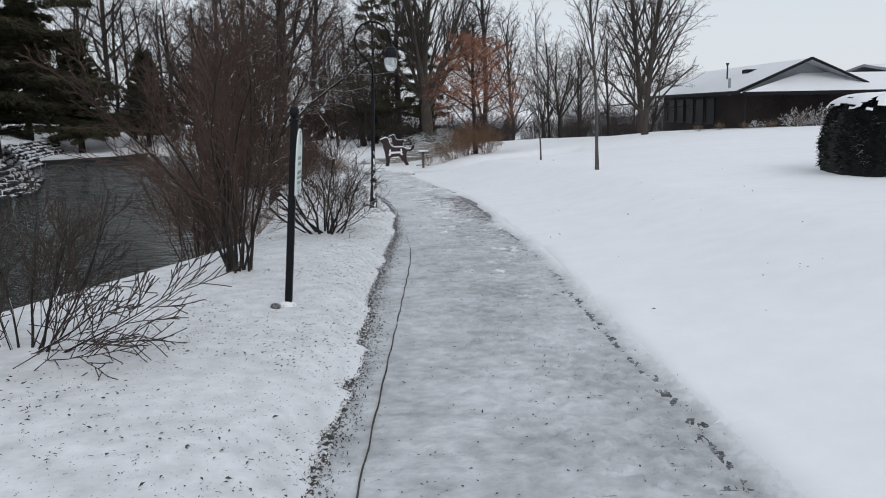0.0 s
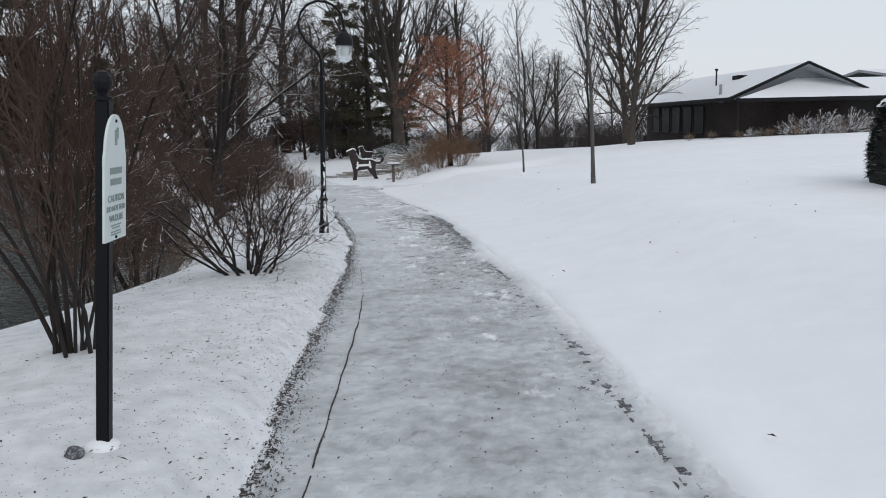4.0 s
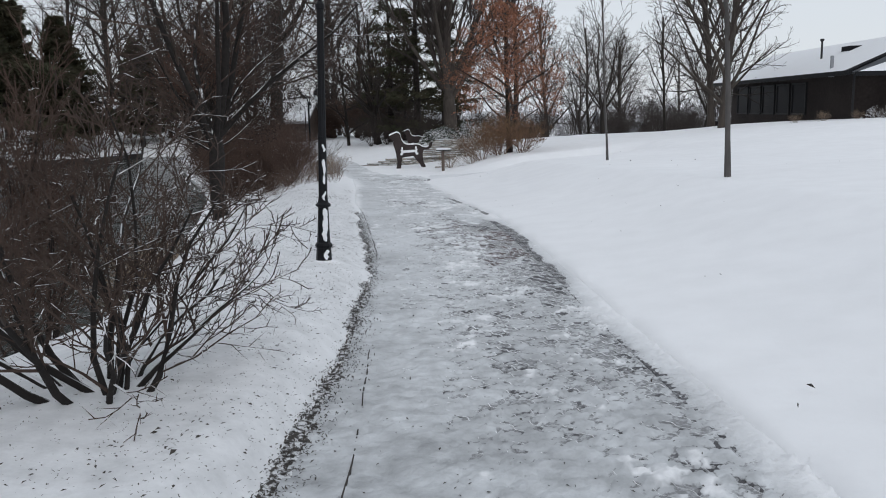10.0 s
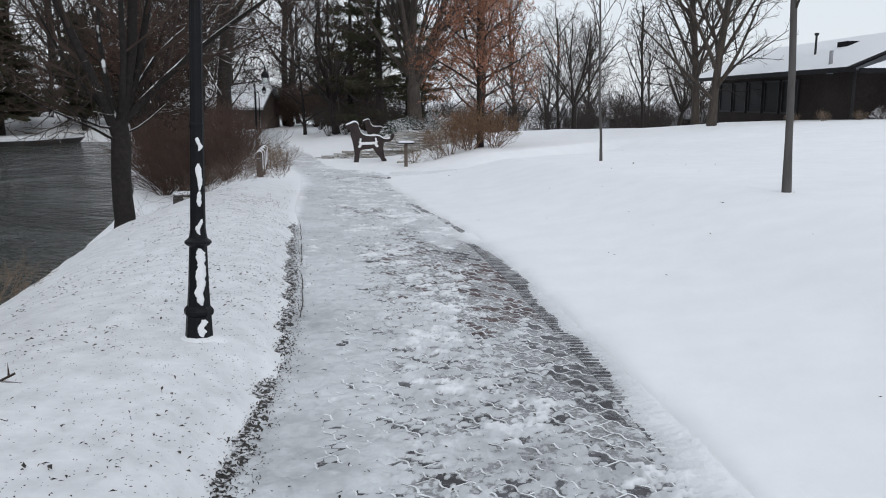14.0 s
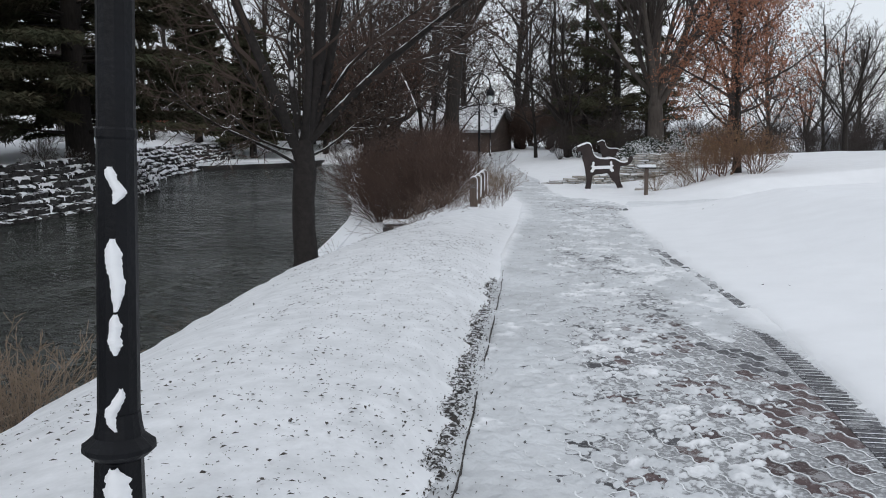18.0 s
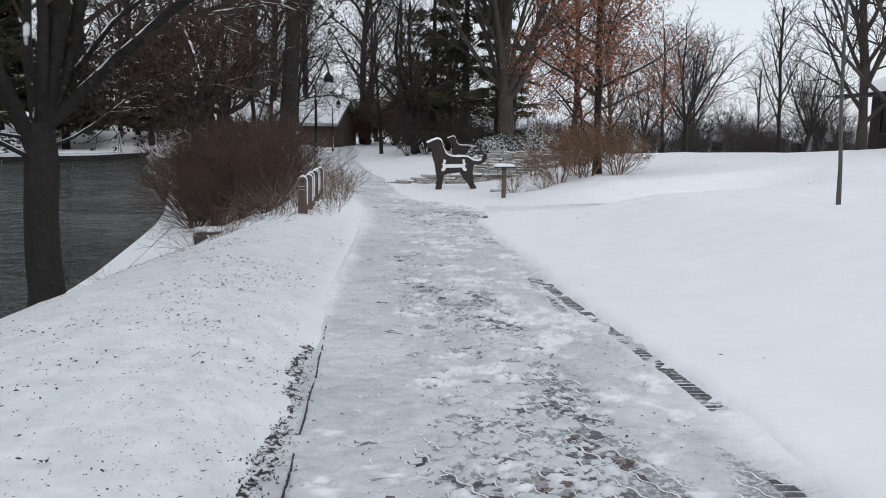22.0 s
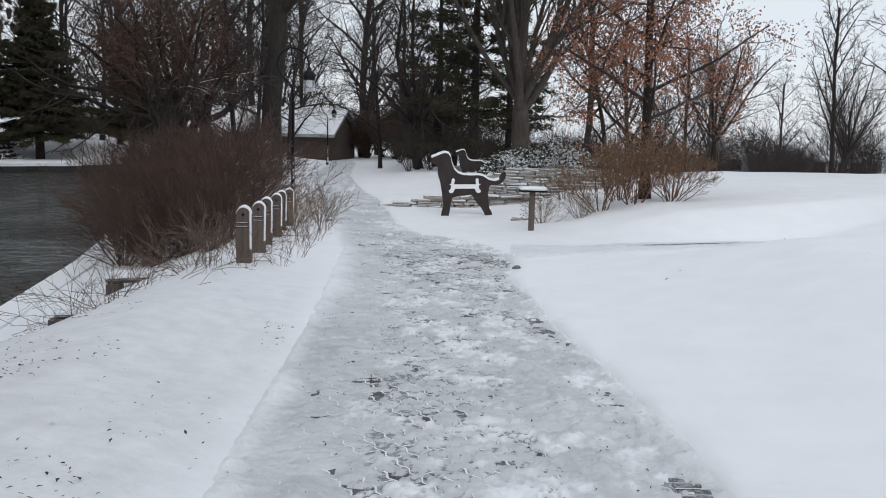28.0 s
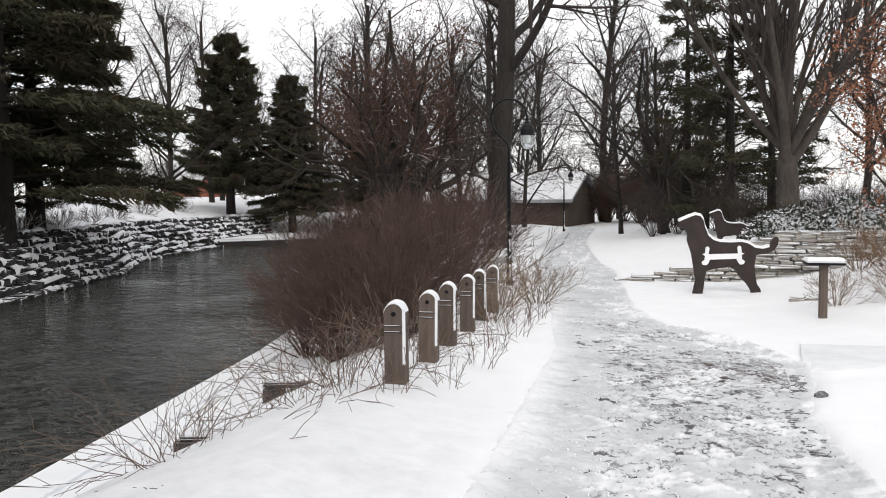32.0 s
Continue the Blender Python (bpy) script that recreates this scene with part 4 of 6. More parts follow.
terrace = thing("stone_terrace", (0, 0, 0), "low dry-stacked limestone terrace dusted with snow", "stone wall")
tz = gz(-2.6, 39.6)
for k in range(15):
    xa, xb = float(np.interp(k, (0, 4, 5, 14), (-4.7, -3.6, -2.2, -1.5))) + 0.15 * math.sin(5 * k), float(np.interp(k, (0, 4, 5, 14), (-2.4, -0.8, 1.0, 1.4)))
    stone_row(terrace, xa, 40.4 + 0.125 * k, xb, 40.9 + 0.125 * k, tz - 0.1 + 0.073 * k, 0.07, 0.5, 50 + k, 0.42)
for k in range(3):
    stone_row(terrace, -1.1 + 0.7 * k, 37.3 - 0.2 * k, -0.7 + 0.8 * k, 37.25 - 0.2 * k, gz(-1, 37.3) - 0.06, 0.12, 0.3, 80 + k, 0.3)

# ---- slabs at the waterside ----
for name, x, y, w, d, h, turn in (("stone_bench", -6.35, 29.35, 0.36, 0.24, 0.08, 20), ("stone_bench", -6.45, 31.1, 0.65, 0.34, 0.12, 28)):
    ob = thing(name, (x, y, gz(x, y)), "flat stone slab seat under snow beside the pond", "stone bench", "waterside slabs", turn=turn)
    part("slab", box(bmesh.new(), -w / 2, -d / 2, h * 0.45, w / 2, d / 2, h, 0.02), BANKSTONE, ob)
    for s in (-1, 1):
        part("support", box(bmesh.new(), s * w * 0.33 - 0.12, -d * 0.4, -0.2, s * w * 0.33 + 0.12, d * 0.4, h * 0.45, 0.02), BANKSTONE, ob)
    part("snow_cap", box(bmesh.new(), -w / 2 - 0.01, -d / 2 - 0.01, h - 0.01, w / 2 + 0.01, d / 2 + 0.01, h + 0.07, 0.03), SNOW, ob)


# ---- buildings ----
def wall_box(parent, name, x0, y0, x1, y1, z0, z1, material, label=""):
    return part(name, box(bmesh.new(), x0, y0, z0, x1, y1, z1), material, parent, label)


def roof_prism(parent, x0, x1, y0, y1, ze, zr, material, over=0.6, thick=0.3, axis="x"):
    """A gable roof with thickness, its ridge along the axis."""
    bm = bmesh.new()
    if axis == "x":
        ym = (y0 + y1) / 2
        prof = [(y0 - over, ze), (ym, zr), (y1 + over, ze), (y1 + over, ze - thick), (ym, zr - thick), (y0 - over, ze - thick)]
        a = [bm.verts.new((x0 - over, u, v)) for u, v in prof]
        c = [bm.verts.new((x1 + over, u, v)) for u, v in prof]
    else:
        xm = (x0 + x1) / 2
        prof = [(x0 - over, ze), (xm, zr), (x1 + over, ze), (x1 + over, ze - thick), (xm, zr - thick), (x0 - over, ze - thick)]
        a = [bm.verts.new((u, y0 - over, v)) for u, v in prof]
        c = [bm.verts.new((u, y1 + over, v)) for u, v in prof]
    for k in range(6):
        bm.faces.new((a[k], a[(k + 1) % 6], c[(k + 1) % 6], c[k]))
    for r in (a, c):
        bm.faces.new((r[0], r[1], r[4], r[5]))
        bm.faces.new((r[1], r[2], r[3], r[4]))
    return part("roof", bm, material, parent)


def window(parent, x, y, z, w, h, axis="x"):
    """A framed window on a wall that faces -y (axis x) or -x (axis y)."""
    fr = bmesh.new()
    for u0, v0, u1, v1 in ((-w / 2, 0, w / 2, 0.07), (-w / 2, h - 0.07, w / 2, h), (-w / 2, 0.07, -w / 2 + 0.07, h - 0.07), (w / 2 - 0.07, 0.07, w / 2, h - 0.07)):
        box(fr, u0, -0.06, v0, u1, 0.04, v1)
    ob = part("window", fr, FRAMEPAINT, parent)
    ob.matrix_local = pose(x, y, z, 0, 0, 0 if axis == "x" else -90)
    part("pane", box(bmesh.new(), -w / 2 + 0.07, -0.02, 0.07, w / 2 - 0.07, 0.0, h - 0.07), GLASSDARK, ob)


def build_pavilion():
    """The long low house on the rise."""
    ob = thing("house", (15.6, 39.5, 0.72), "long low brown-brick house with snowy roofs and dark windows", "house", turn=3)
    ob.location.z -= 0.12
    wall_box(ob, "wall", 0, 0.3, 5.2, 14.0, -0.6, 2.0, BRICKWALL)
    wall_box(ob, "wall", 5.2, 0.3, 30, 8.3, -0.6, 2.0, DARKWALL)
    bm = bmesh.new()
    vs = [bm.verts.new(c) for c in ((-0.5, 0.0, 2.05), (5.9, 0.0, 2.05), (2.7, 0.0, 3.5), (-0.5, 0.2, 2.05), (5.9, 0.2, 2.05), (2.7, 0.2, 3.5))]
    for q in ((0, 1, 2), (3, 5, 4), (0, 3, 4, 1), (1, 4, 5, 2), (2, 5, 3, 0)):
        bm.faces.new([vs[i] for i in q])
    part("gable", bm, GREYWALL, ob, "grey clapboard gable")
    roof_prism(ob, 0, 5.4, 0.1, 14.0, 2.08, 3.62, SHINGLE, 1.05, 0.14, "y")
    # lean-to roof that runs before the gable and on along the wing
    bm = bmesh.new()
    low, high = ((-0.9, -1.7, 2.0), (30, -1.7, 2.0)), ((2.6, -0.03, 2.92), (30, -0.03, 2.92))
    vs = [bm.verts.new(Vector(p) + Vector((0, 0, o))) for o in (0, -0.12) for p in (*low, *reversed(high))]
    for q in ((0, 1, 2, 3), (7, 6, 5, 4), (0, 4, 5, 1), (1, 5, 6, 2), (2, 6, 7, 3), (3, 7, 4, 0)):
        bm.faces.new([vs[i] for i in q])
    part("porch_roof", bm, SHINGLE, ob, "snow-covered lean-to roof")
    roof_prism(ob, 8.5, 30, 0.3, 8.3, 2.9, 3.5, SHINGLE, 0.3, 0.14, "x")
    for k, (x0, y0, x1, y1, z) in enumerate(((-1.16, -1.6, -1.06, 15.0, 1.9), (-1.0, -1.8, 30, -1.71, 1.84))):
        part("fascia", box(bmesh.new(), x0, y0, z, x1, y1, z + 0.17), IRON, ob)
    for p, q in (((-1.0, -0.98, 2.0), (2.7, -0.98, 3.6)), ((2.7, -0.98, 3.6), (6.4, -0.98, 2.0))):
        V, F = [], []
        tube(V, F, [p, q], [0.07, 0.07], 4, True)
        part("verge_board", mesh("verge_board", V, F, IRON), None, ob)
    for k in range(5):
        window(ob, -0.03, 5.2 + 1.75 * k, 0.35, 1.5, 1.45, "y")
    for k in range(7):
        window(ob, 7.5 + 3.3 * k, 0.27, 0.5, 1.5, 1.2)
    part("vent_pipe", lathe(bmesh.new(), [(0.045, 2.6), (0.045, 3.6), (0.09, 3.64), (0.09, 3.72)], 10, (0.8, 5.0)), FRAMEPAINT, ob)
    part("flue", lathe(bmesh.new(), [(0.12, 1.9), (0.07, 2.1), (0.07, 2.75)], 10, (-0.6, 1.0)), GREYWALL, ob)
    part("skylight", box(bmesh.new(), 1.4, 3.6, 2.8, 2.0, 4.4, 3.3), GLASSDARK, ob)
    part("downpipe", lathe(bmesh.new(), [(0.05, -0.2), (0.05, 2.0)], 8, (-0.06, 0.2)), FRAMEPAINT, ob)


build_pavilion()


def build_shed(x, y, z, turn, w, label, glazed=True):
    """A dark brown park building with a pitched roof, its gable to the right."""
    ob = thing("park_building", (x, y, z), label, "building", "park buildings", turn=turn)
    wall_box(ob, "wall", -w, 0, 0, 7, -0.8, 2.1, CABINWALL)
    bm = bmesh.new()
    vs = [bm.verts.new(c) for c in ((-0.2, 0, 2.1), (-0.2, 7, 2.1), (-0.2, 3.5, 3.85), (0.02, 0, 2.1), (0.02, 7, 2.1), (0.02, 3.5, 3.85))]
    for q in ((0, 2, 1), (3, 4, 5), (0, 1, 4, 3), (1, 2, 5, 4), (2, 0, 3, 5)):
        bm.faces.new([vs[i] for i in q])
    part("gable", bm, CABINWALL, ob)
    roof_prism(ob, -w, -0.2, 0, 7, 2.15, 4.0, SHINGLE, 0.6, 0.2, "x")
    for k in range(int(w / 3) if glazed else 0):
        window(ob, -1.8 - 2.6 * k, -0.03, 0.7, 1.2, 1.1)


build_shed(-13.9, 73.0, -1.2, -1, 9.5, "dark brown park building with a snowy pitched roof", False)
build_shed(-37.5, 88.0, -0.2, -8, 6.0, "dark pond-side building with a snow-covered roof")


def build_far_house(x, y, w, d, h, wall, label):
    ob = thing("house", (x, y, gz(x, y)), label, "house", "houses in the distance")
    wall_box(ob, "wall", -w / 2, -d / 2, w / 2, d / 2, -0.5, h, wall)
    roof_prism(ob, -w / 2, w / 2, -d / 2, d / 2, h + 0.05, h + 2.2, SHINGLE, 0.5, 0.2, "x")
    for k in (-0.3, 0.0, 0.3):
        window(ob, k * w, -d / 2 - 0.03, 0.9, 1.3, 1.2)


build_far_house(22, 118, 11, 8, 2.2, GREYWALL, "distant pale house under snow beyond the lawn")
build_far_house(31, 118, 13, 8, 2.3, GREYWALL, "distant grey bungalow with a white roof")
build_far_house(3, 112, 9, 7, 2.2, DARKWALL, "distant house among trees with a snowy roof")
build_far_house(-59, 92, 5, 4, 1.7, REDWALL, "red-clad cottage across the pond with snow on its roof")


# ---- clipped hedge ----
def build_hedge(x, y, w, d, h, turn):
    """A yew clipped to a rounded block, with snow draped over its top."""
    ob = thing("hedge", (x, y, gz(x, y)), "dark rounded clipped yew with a snowy top", "hedge", turn=turn)
    rng = random.Random(12)

    def skin(u, v, grow=1.0):
        su, cu, sv, cv = math.sin(u), math.cos(u), math.sin(v), math.cos(v)
        p = lambda c, e: math.copysign(abs(c) ** e, c)
        bump = 1 + 0.05 * noise.noise((3 * cu, 3 * su, 3 * sv))
        return Vector((w / 2 * p(cu, 0.55) * p(cv, 0.4), d / 2 * p(su, 0.55) * p(cv, 0.4), h * p(sv, 0.55))) * bump * grow

    def shell(v0, v1, rows, cols, grow, keep):
        bm = bmesh.new()
        ring = [[bm.verts.new(skin(6.2832 * i / cols, v0 + (v1 - v0) * j / rows, grow)) for i in range(cols)] for j in range(rows + 1)]
        for j in range(rows):
            for i in range(cols):
                if keep(i, j):
                    bm.faces.new((ring[j][i], ring[j][(i + 1) % cols], ring[j + 1][(i + 1) % cols], ring[j + 1][i]))
        bmesh.ops.delete(bm, geom=[q for q in bm.verts if not q.link_faces], context="VERTS")
        return bm

    part("core", shell(-0.1, 1.57, 14, 40, 0.95, lambda i, j: True), YEW, ob)
    V, F = [], []
    for _ in range(13000):
        u, v = rng.uniform(0, 6.2832), 1.5 * rng.random() ** 1.3
        p = skin(u, v, 0.94)
        o = (skin(u, v, 1.05) - p).normalized()
        dd = (o + unit(rng) * 0.9).normalized()
        q = dd.cross(unit(rng)).normalized() * rng.uniform(0.008, 0.02)
        i = len(V)
        V += [p - q, p + q, p + dd * rng.uniform(0.07, 0.16)]
        F.append((i, i + 1, i + 2))
    part("foliage", mesh("foliage", V, F, YEW), None, ob)
    part("snow_cap", shell(0.7, 1.57, 16, 90, 1.035, lambda i, j: j > 6 or noise.noise((i * 0.23, j * 0.5, 3)) + 0.09 * j > 0.25), SNOW, ob, "ragged snow on the hedge top")


build_hedge(9.35, 13.3, 2.6, 3.4, 1.42, -8)


# ---- shrubs and trees by the path ----
near_spec = tree_spec(levels=4, count=(0, 9, 6, 4), angle=(25, 58), ratio=0.5, limb=1, wiggle=0.3, up=0.06, thin=0.0026, tip=1, mid=3)
fine_spec = tree_spec(levels=4, count=(0, 9, 8, 6), angle=(15, 38), ratio=0.46, limb=1, wiggle=0.24, up=0.06, thin=0.0028, tip=1)
sprawl_spec = tree_spec(levels=3, count=(0, 8, 6), angle=(18, 45), ratio=0.5, limb=1, wiggle=0.16, up=0.02, thin=0.0025, tip=2)
low_a = make_shrub(19, 17, 1.6, (10, 60), 0.019, near_spec, BARKSNOW, TWIGSNOW, -30)
low_b = make_shrub(12, 15, 2.4, (2, 25), 0.017, fine_spec, BARK, TWIGRED)
low_c = make_shrub(13, 22, 0.85, (14, 78), 0.0075, sprawl_spec, BARKSNOW, TWIG)
bramble = make_shrub(14, 13, 1.15, (18, 82), 0.005, tree_spec(levels=2, count=(0, 4), angle=(20, 55), ratio=0.4, limb=1, wiggle=0.22, up=-0.05, thin=0.0025), BRAMBLE, BRAMBLE)


def shrub(meshes, x, y, scale, turn, label):
    return plant("shrub", meshes[:2], (x, y, gz(x, y)), label, "shrub", "shrubs on the pond bank", turn, scale, ("stem_clump", "crown"))


shrub(low_a, -1.14, 9.68, 1.16, 20, "bare many-stemmed shrub with snow on its lower stems")
shrub(low_b, -1.53, 6.1, 1.12, 75, "tall bare reddish shrub beside the path")
shrub(low_c, -2.15, 2.85, 1.5, 0, "low sprawling leafless bush poking out of the snow")
SHRUBS = ((-3.9, 12.2, 1.15), (-3.8, 13.6, 1.2))
for k, (x, y, s) in enumerate(SHRUBS):
    shrub(low_b, x, y, s, 50 * k, "tall bare reddish shrub at the pond's edge")

pond_spec = tree_spec(levels=4, count=(0, 10, 7, 6), angle=(25, 62), ratio=0.48, limb=1, wiggle=0.2, up=0.02, thin=0.005, tip=1)


def make_pond_tree():
    """A stout trunk that parts into rising limbs, with a few thin snowy ones low down."""
    rng = random.Random(31)
    wood, tips = {}, []
    trunk = ([Vector((0.02 * math.sin(1.9 * k), 0.015 * k, 0.42 * k - 0.25)) for k in range(6)], [0.215, 0.175, 0.165, 0.16, 0.165, 0.13])
    for az, tilt, z, ln, r in ((225, 24, 1.6, 5.0, 0.08), (60, 4, 1.8, 5.6, 0.1), (45, 27, 1.7, 4.6, 0.075), (38, 56, 1.8, 3.8, 0.07), (330, 20, 1.8, 4.6, 0.06), (135, 22, 1.75, 4.6, 0.06),
                               (226, 54, 1.5, 1.9, 0.028), (240, 72, 1.7, 1.5, 0.022), (30, 68, 1.6, 1.3, 0.02), (205, 42, 1.8, 2.6, 0.032), (60, 40, 1.85, 3.2, 0.04)):
        a, q = radians(az), radians(tilt)
        d = Vector((math.sin(q) * math.cos(a), math.sin(q) * math.sin(a), math.cos(q)))
        branch(rng, wood, Vector((0, 0.06, z)) + Vector((math.cos(a), math.sin(a), 0)) * 0.05, d, ln * 1.1, r, 1, pond_spec, tips)
    top = [row for k in sorted(wood) if k > 1 for row in wood[k]]
    return wood_mesh("trunk", [trunk] + wood[1], BARKSNOW, 9), wood_mesh("crown", top, TWIGSNOW, 3), tips


pond_tree = make_pond_tree()
pond_ob = plant("tree", pond_tree[:2], (-4.9, 22.9, gz(-4.9, 22.9)), "dark-barked tree on the pond bank forking into snowy limbs", "tree", "trees by the pond", 0, 1.0)

rd = random.Random(3)
part("leaves", leaf_mesh("leaves", [p + unit(rd) * 0.3 for p, d in pond_tree[2] for _ in range(4) if p.z > 1.7 and p.x + p.y > -0.3], DEADLEAF, 0.06, 18), None, pond_ob, "dead brown leaves")

sap_spec = tree_spec(levels=3, count=(18, 6, 4), angle=(22, 45), ratio=0.45, limb=1.7, wiggle=0.1, up=0.08, clear=0.38, thin=0.004)
sapling = make_tree(41, 5.6, 0.046, sap_spec, SAPBARK, TWIG, bare=True)
plant("sapling", sapling[:2], (4.43, 18.4, gz(4.43, 18.4)), "slim young tree with a bare straight trunk", "tree", "young trees on the lawn", 0, 1.0)
thin_sapling = make_tree(43, 5.2, 0.028, tree_spec(levels=3, count=(14, 5, 4), angle=(22, 45), ratio=0.45, limb=1.4, wiggle=0.1, up=0.08, clear=0.38, thin=0.0035), SAPBARK, TWIG, bare=True)
plant("sapling", thin_sapling[:2], (3.8, 26.2, gz(3.8, 26.2)), "very thin young tree standing in the snow", "tree", "young trees on the lawn", 130, 1.0)

vase = tree_spec(levels=4, count=(0, 9, 6, 4), angle=(14, 38), ratio=0.5, limb=1, wiggle=0.1, up=0.06, thin=0.008, tip=1, mid=2)
open_spec = tree_spec(levels=4, count=(0, 9, 6, 4), angle=(22, 55), ratio=0.5, limb=1, wiggle=0.17, up=0.04, thin=0.008, tip=1, mid=2)
crook = tree_spec(levels=4, count=(0, 8, 6, 4), angle=(30, 70), ratio=0.52, limb=1, wiggle=0.34, up=0.02, thin=0.009, tip=1, mid=3)
upright = make_tree(51, 12, 0.19, tree_spec(levels=4, count=(24, 7, 5, 4), angle=(30, 52), ratio=0.5, limb=5.2, wiggle=0.11, up=0.07, clear=0.1, thin=0.008, tip=1, mid=2), PALEBARK, FARTWIG)
spread = make_forked(52, 2.6, 0.21, 8, 7.2, (6, 55), open_spec, BARK, FARTWIG)
tall = make_tree(53, 19, 0.36, tree_spec(levels=4, count=(15, 7, 6, 4), angle=(35, 70), ratio=0.5, limb=6.5, wiggle=0.18, up=0.05, clear=0.3, thin=0.01, tip=1, mid=2), BARK, FARTWIG)
gnarl = make_forked(54, 2.2, 0.26, 6, 6.5, (18, 68), crook, BARK, FARTWIG, 0.25)
broad = make_forked(56, 3.2, 0.42, 11, 11.0, (3, 44), vase, PALEBARK, FARTWIG)
small = make_tree(55, 8, 0.11, tree_spec(levels=4, count=(13, 7, 5, 4), angle=(25, 55), ratio=0.48, limb=3.6, wiggle=0.15, up=0.05, clear=0.2, thin=0.007, tip=1, mid=2), BARK, FARTWIG)
haze = make_tree(57, 11, 0.13, tree_spec(levels=4, count=(16, 8, 6, 5), angle=(28, 66), ratio=0.52, limb=4.6, wiggle=0.2, up=0.04, clear=0.08, thin=0.009, tip=1, mid=1), BARK, FARTWIG)
haze_far = make_tree(58, 11, 0.15, tree_spec(levels=4, count=(14, 7, 5, 4), angle=(28, 66), ratio=0.52, limb=4.6, wiggle=0.2, up=0.04, clear=0.08, thin=0.012, tip=1, mid=1), BARK, FARTWIG)
ruddy = make_forked(59, 3.2, 0.26, 7, 6.4, (4, 62), tree_spec(levels=4, count=(0, 9, 7, 5), angle=(25, 62), ratio=0.5, limb=1, wiggle=0.24, up=0.03, thin=0.006, tip=1, mid=2), BARK, TWIGRED)
rr = random.Random(25)
ruddy_leaves = leaf_mesh("leaves", [p + unit(rr) * 0.3 for p, d in ruddy[2] for _ in range(5) if rr.random() < 0.9], REDLEAF, 0.1, 26)
KINDS = {"ruddy": (ruddy, "dark-stemmed tree with a haze of reddish-brown twigs"), "haze": (haze, "bare dense-twigged tree at the wood's edge"), "broad": (broad, "large old tree with many rising limbs"), "upright": (upright, "bare upright tree with fine dense branches"), "spread": (spread, "bare spreading tree with a rounded crown"), "tall": (tall, "tall old tree with a thick dark trunk and bare limbs"),
         "gnarl": (gnarl, "gnarled bare tree with crooked limbs"), "small": (small, "small bare tree with fine twigs")}
rngt = random.Random(77)


def tree(kind, x, y, scale=1.0, turn=None):
    meshes, label = KINDS[kind]
    if kind == "haze" and (y > 74 or x < -35 or y < 30):
        meshes = haze_far
    ob = plant("tree", meshes[:2], (x, y, gz(x, y)), label, "tree", "park trees", rngt.uniform(0, 360) if turn is None else turn, scale)
    if kind == "ruddy":
        part("leaves", ruddy_leaves, None, ob, "withered reddish leaves")


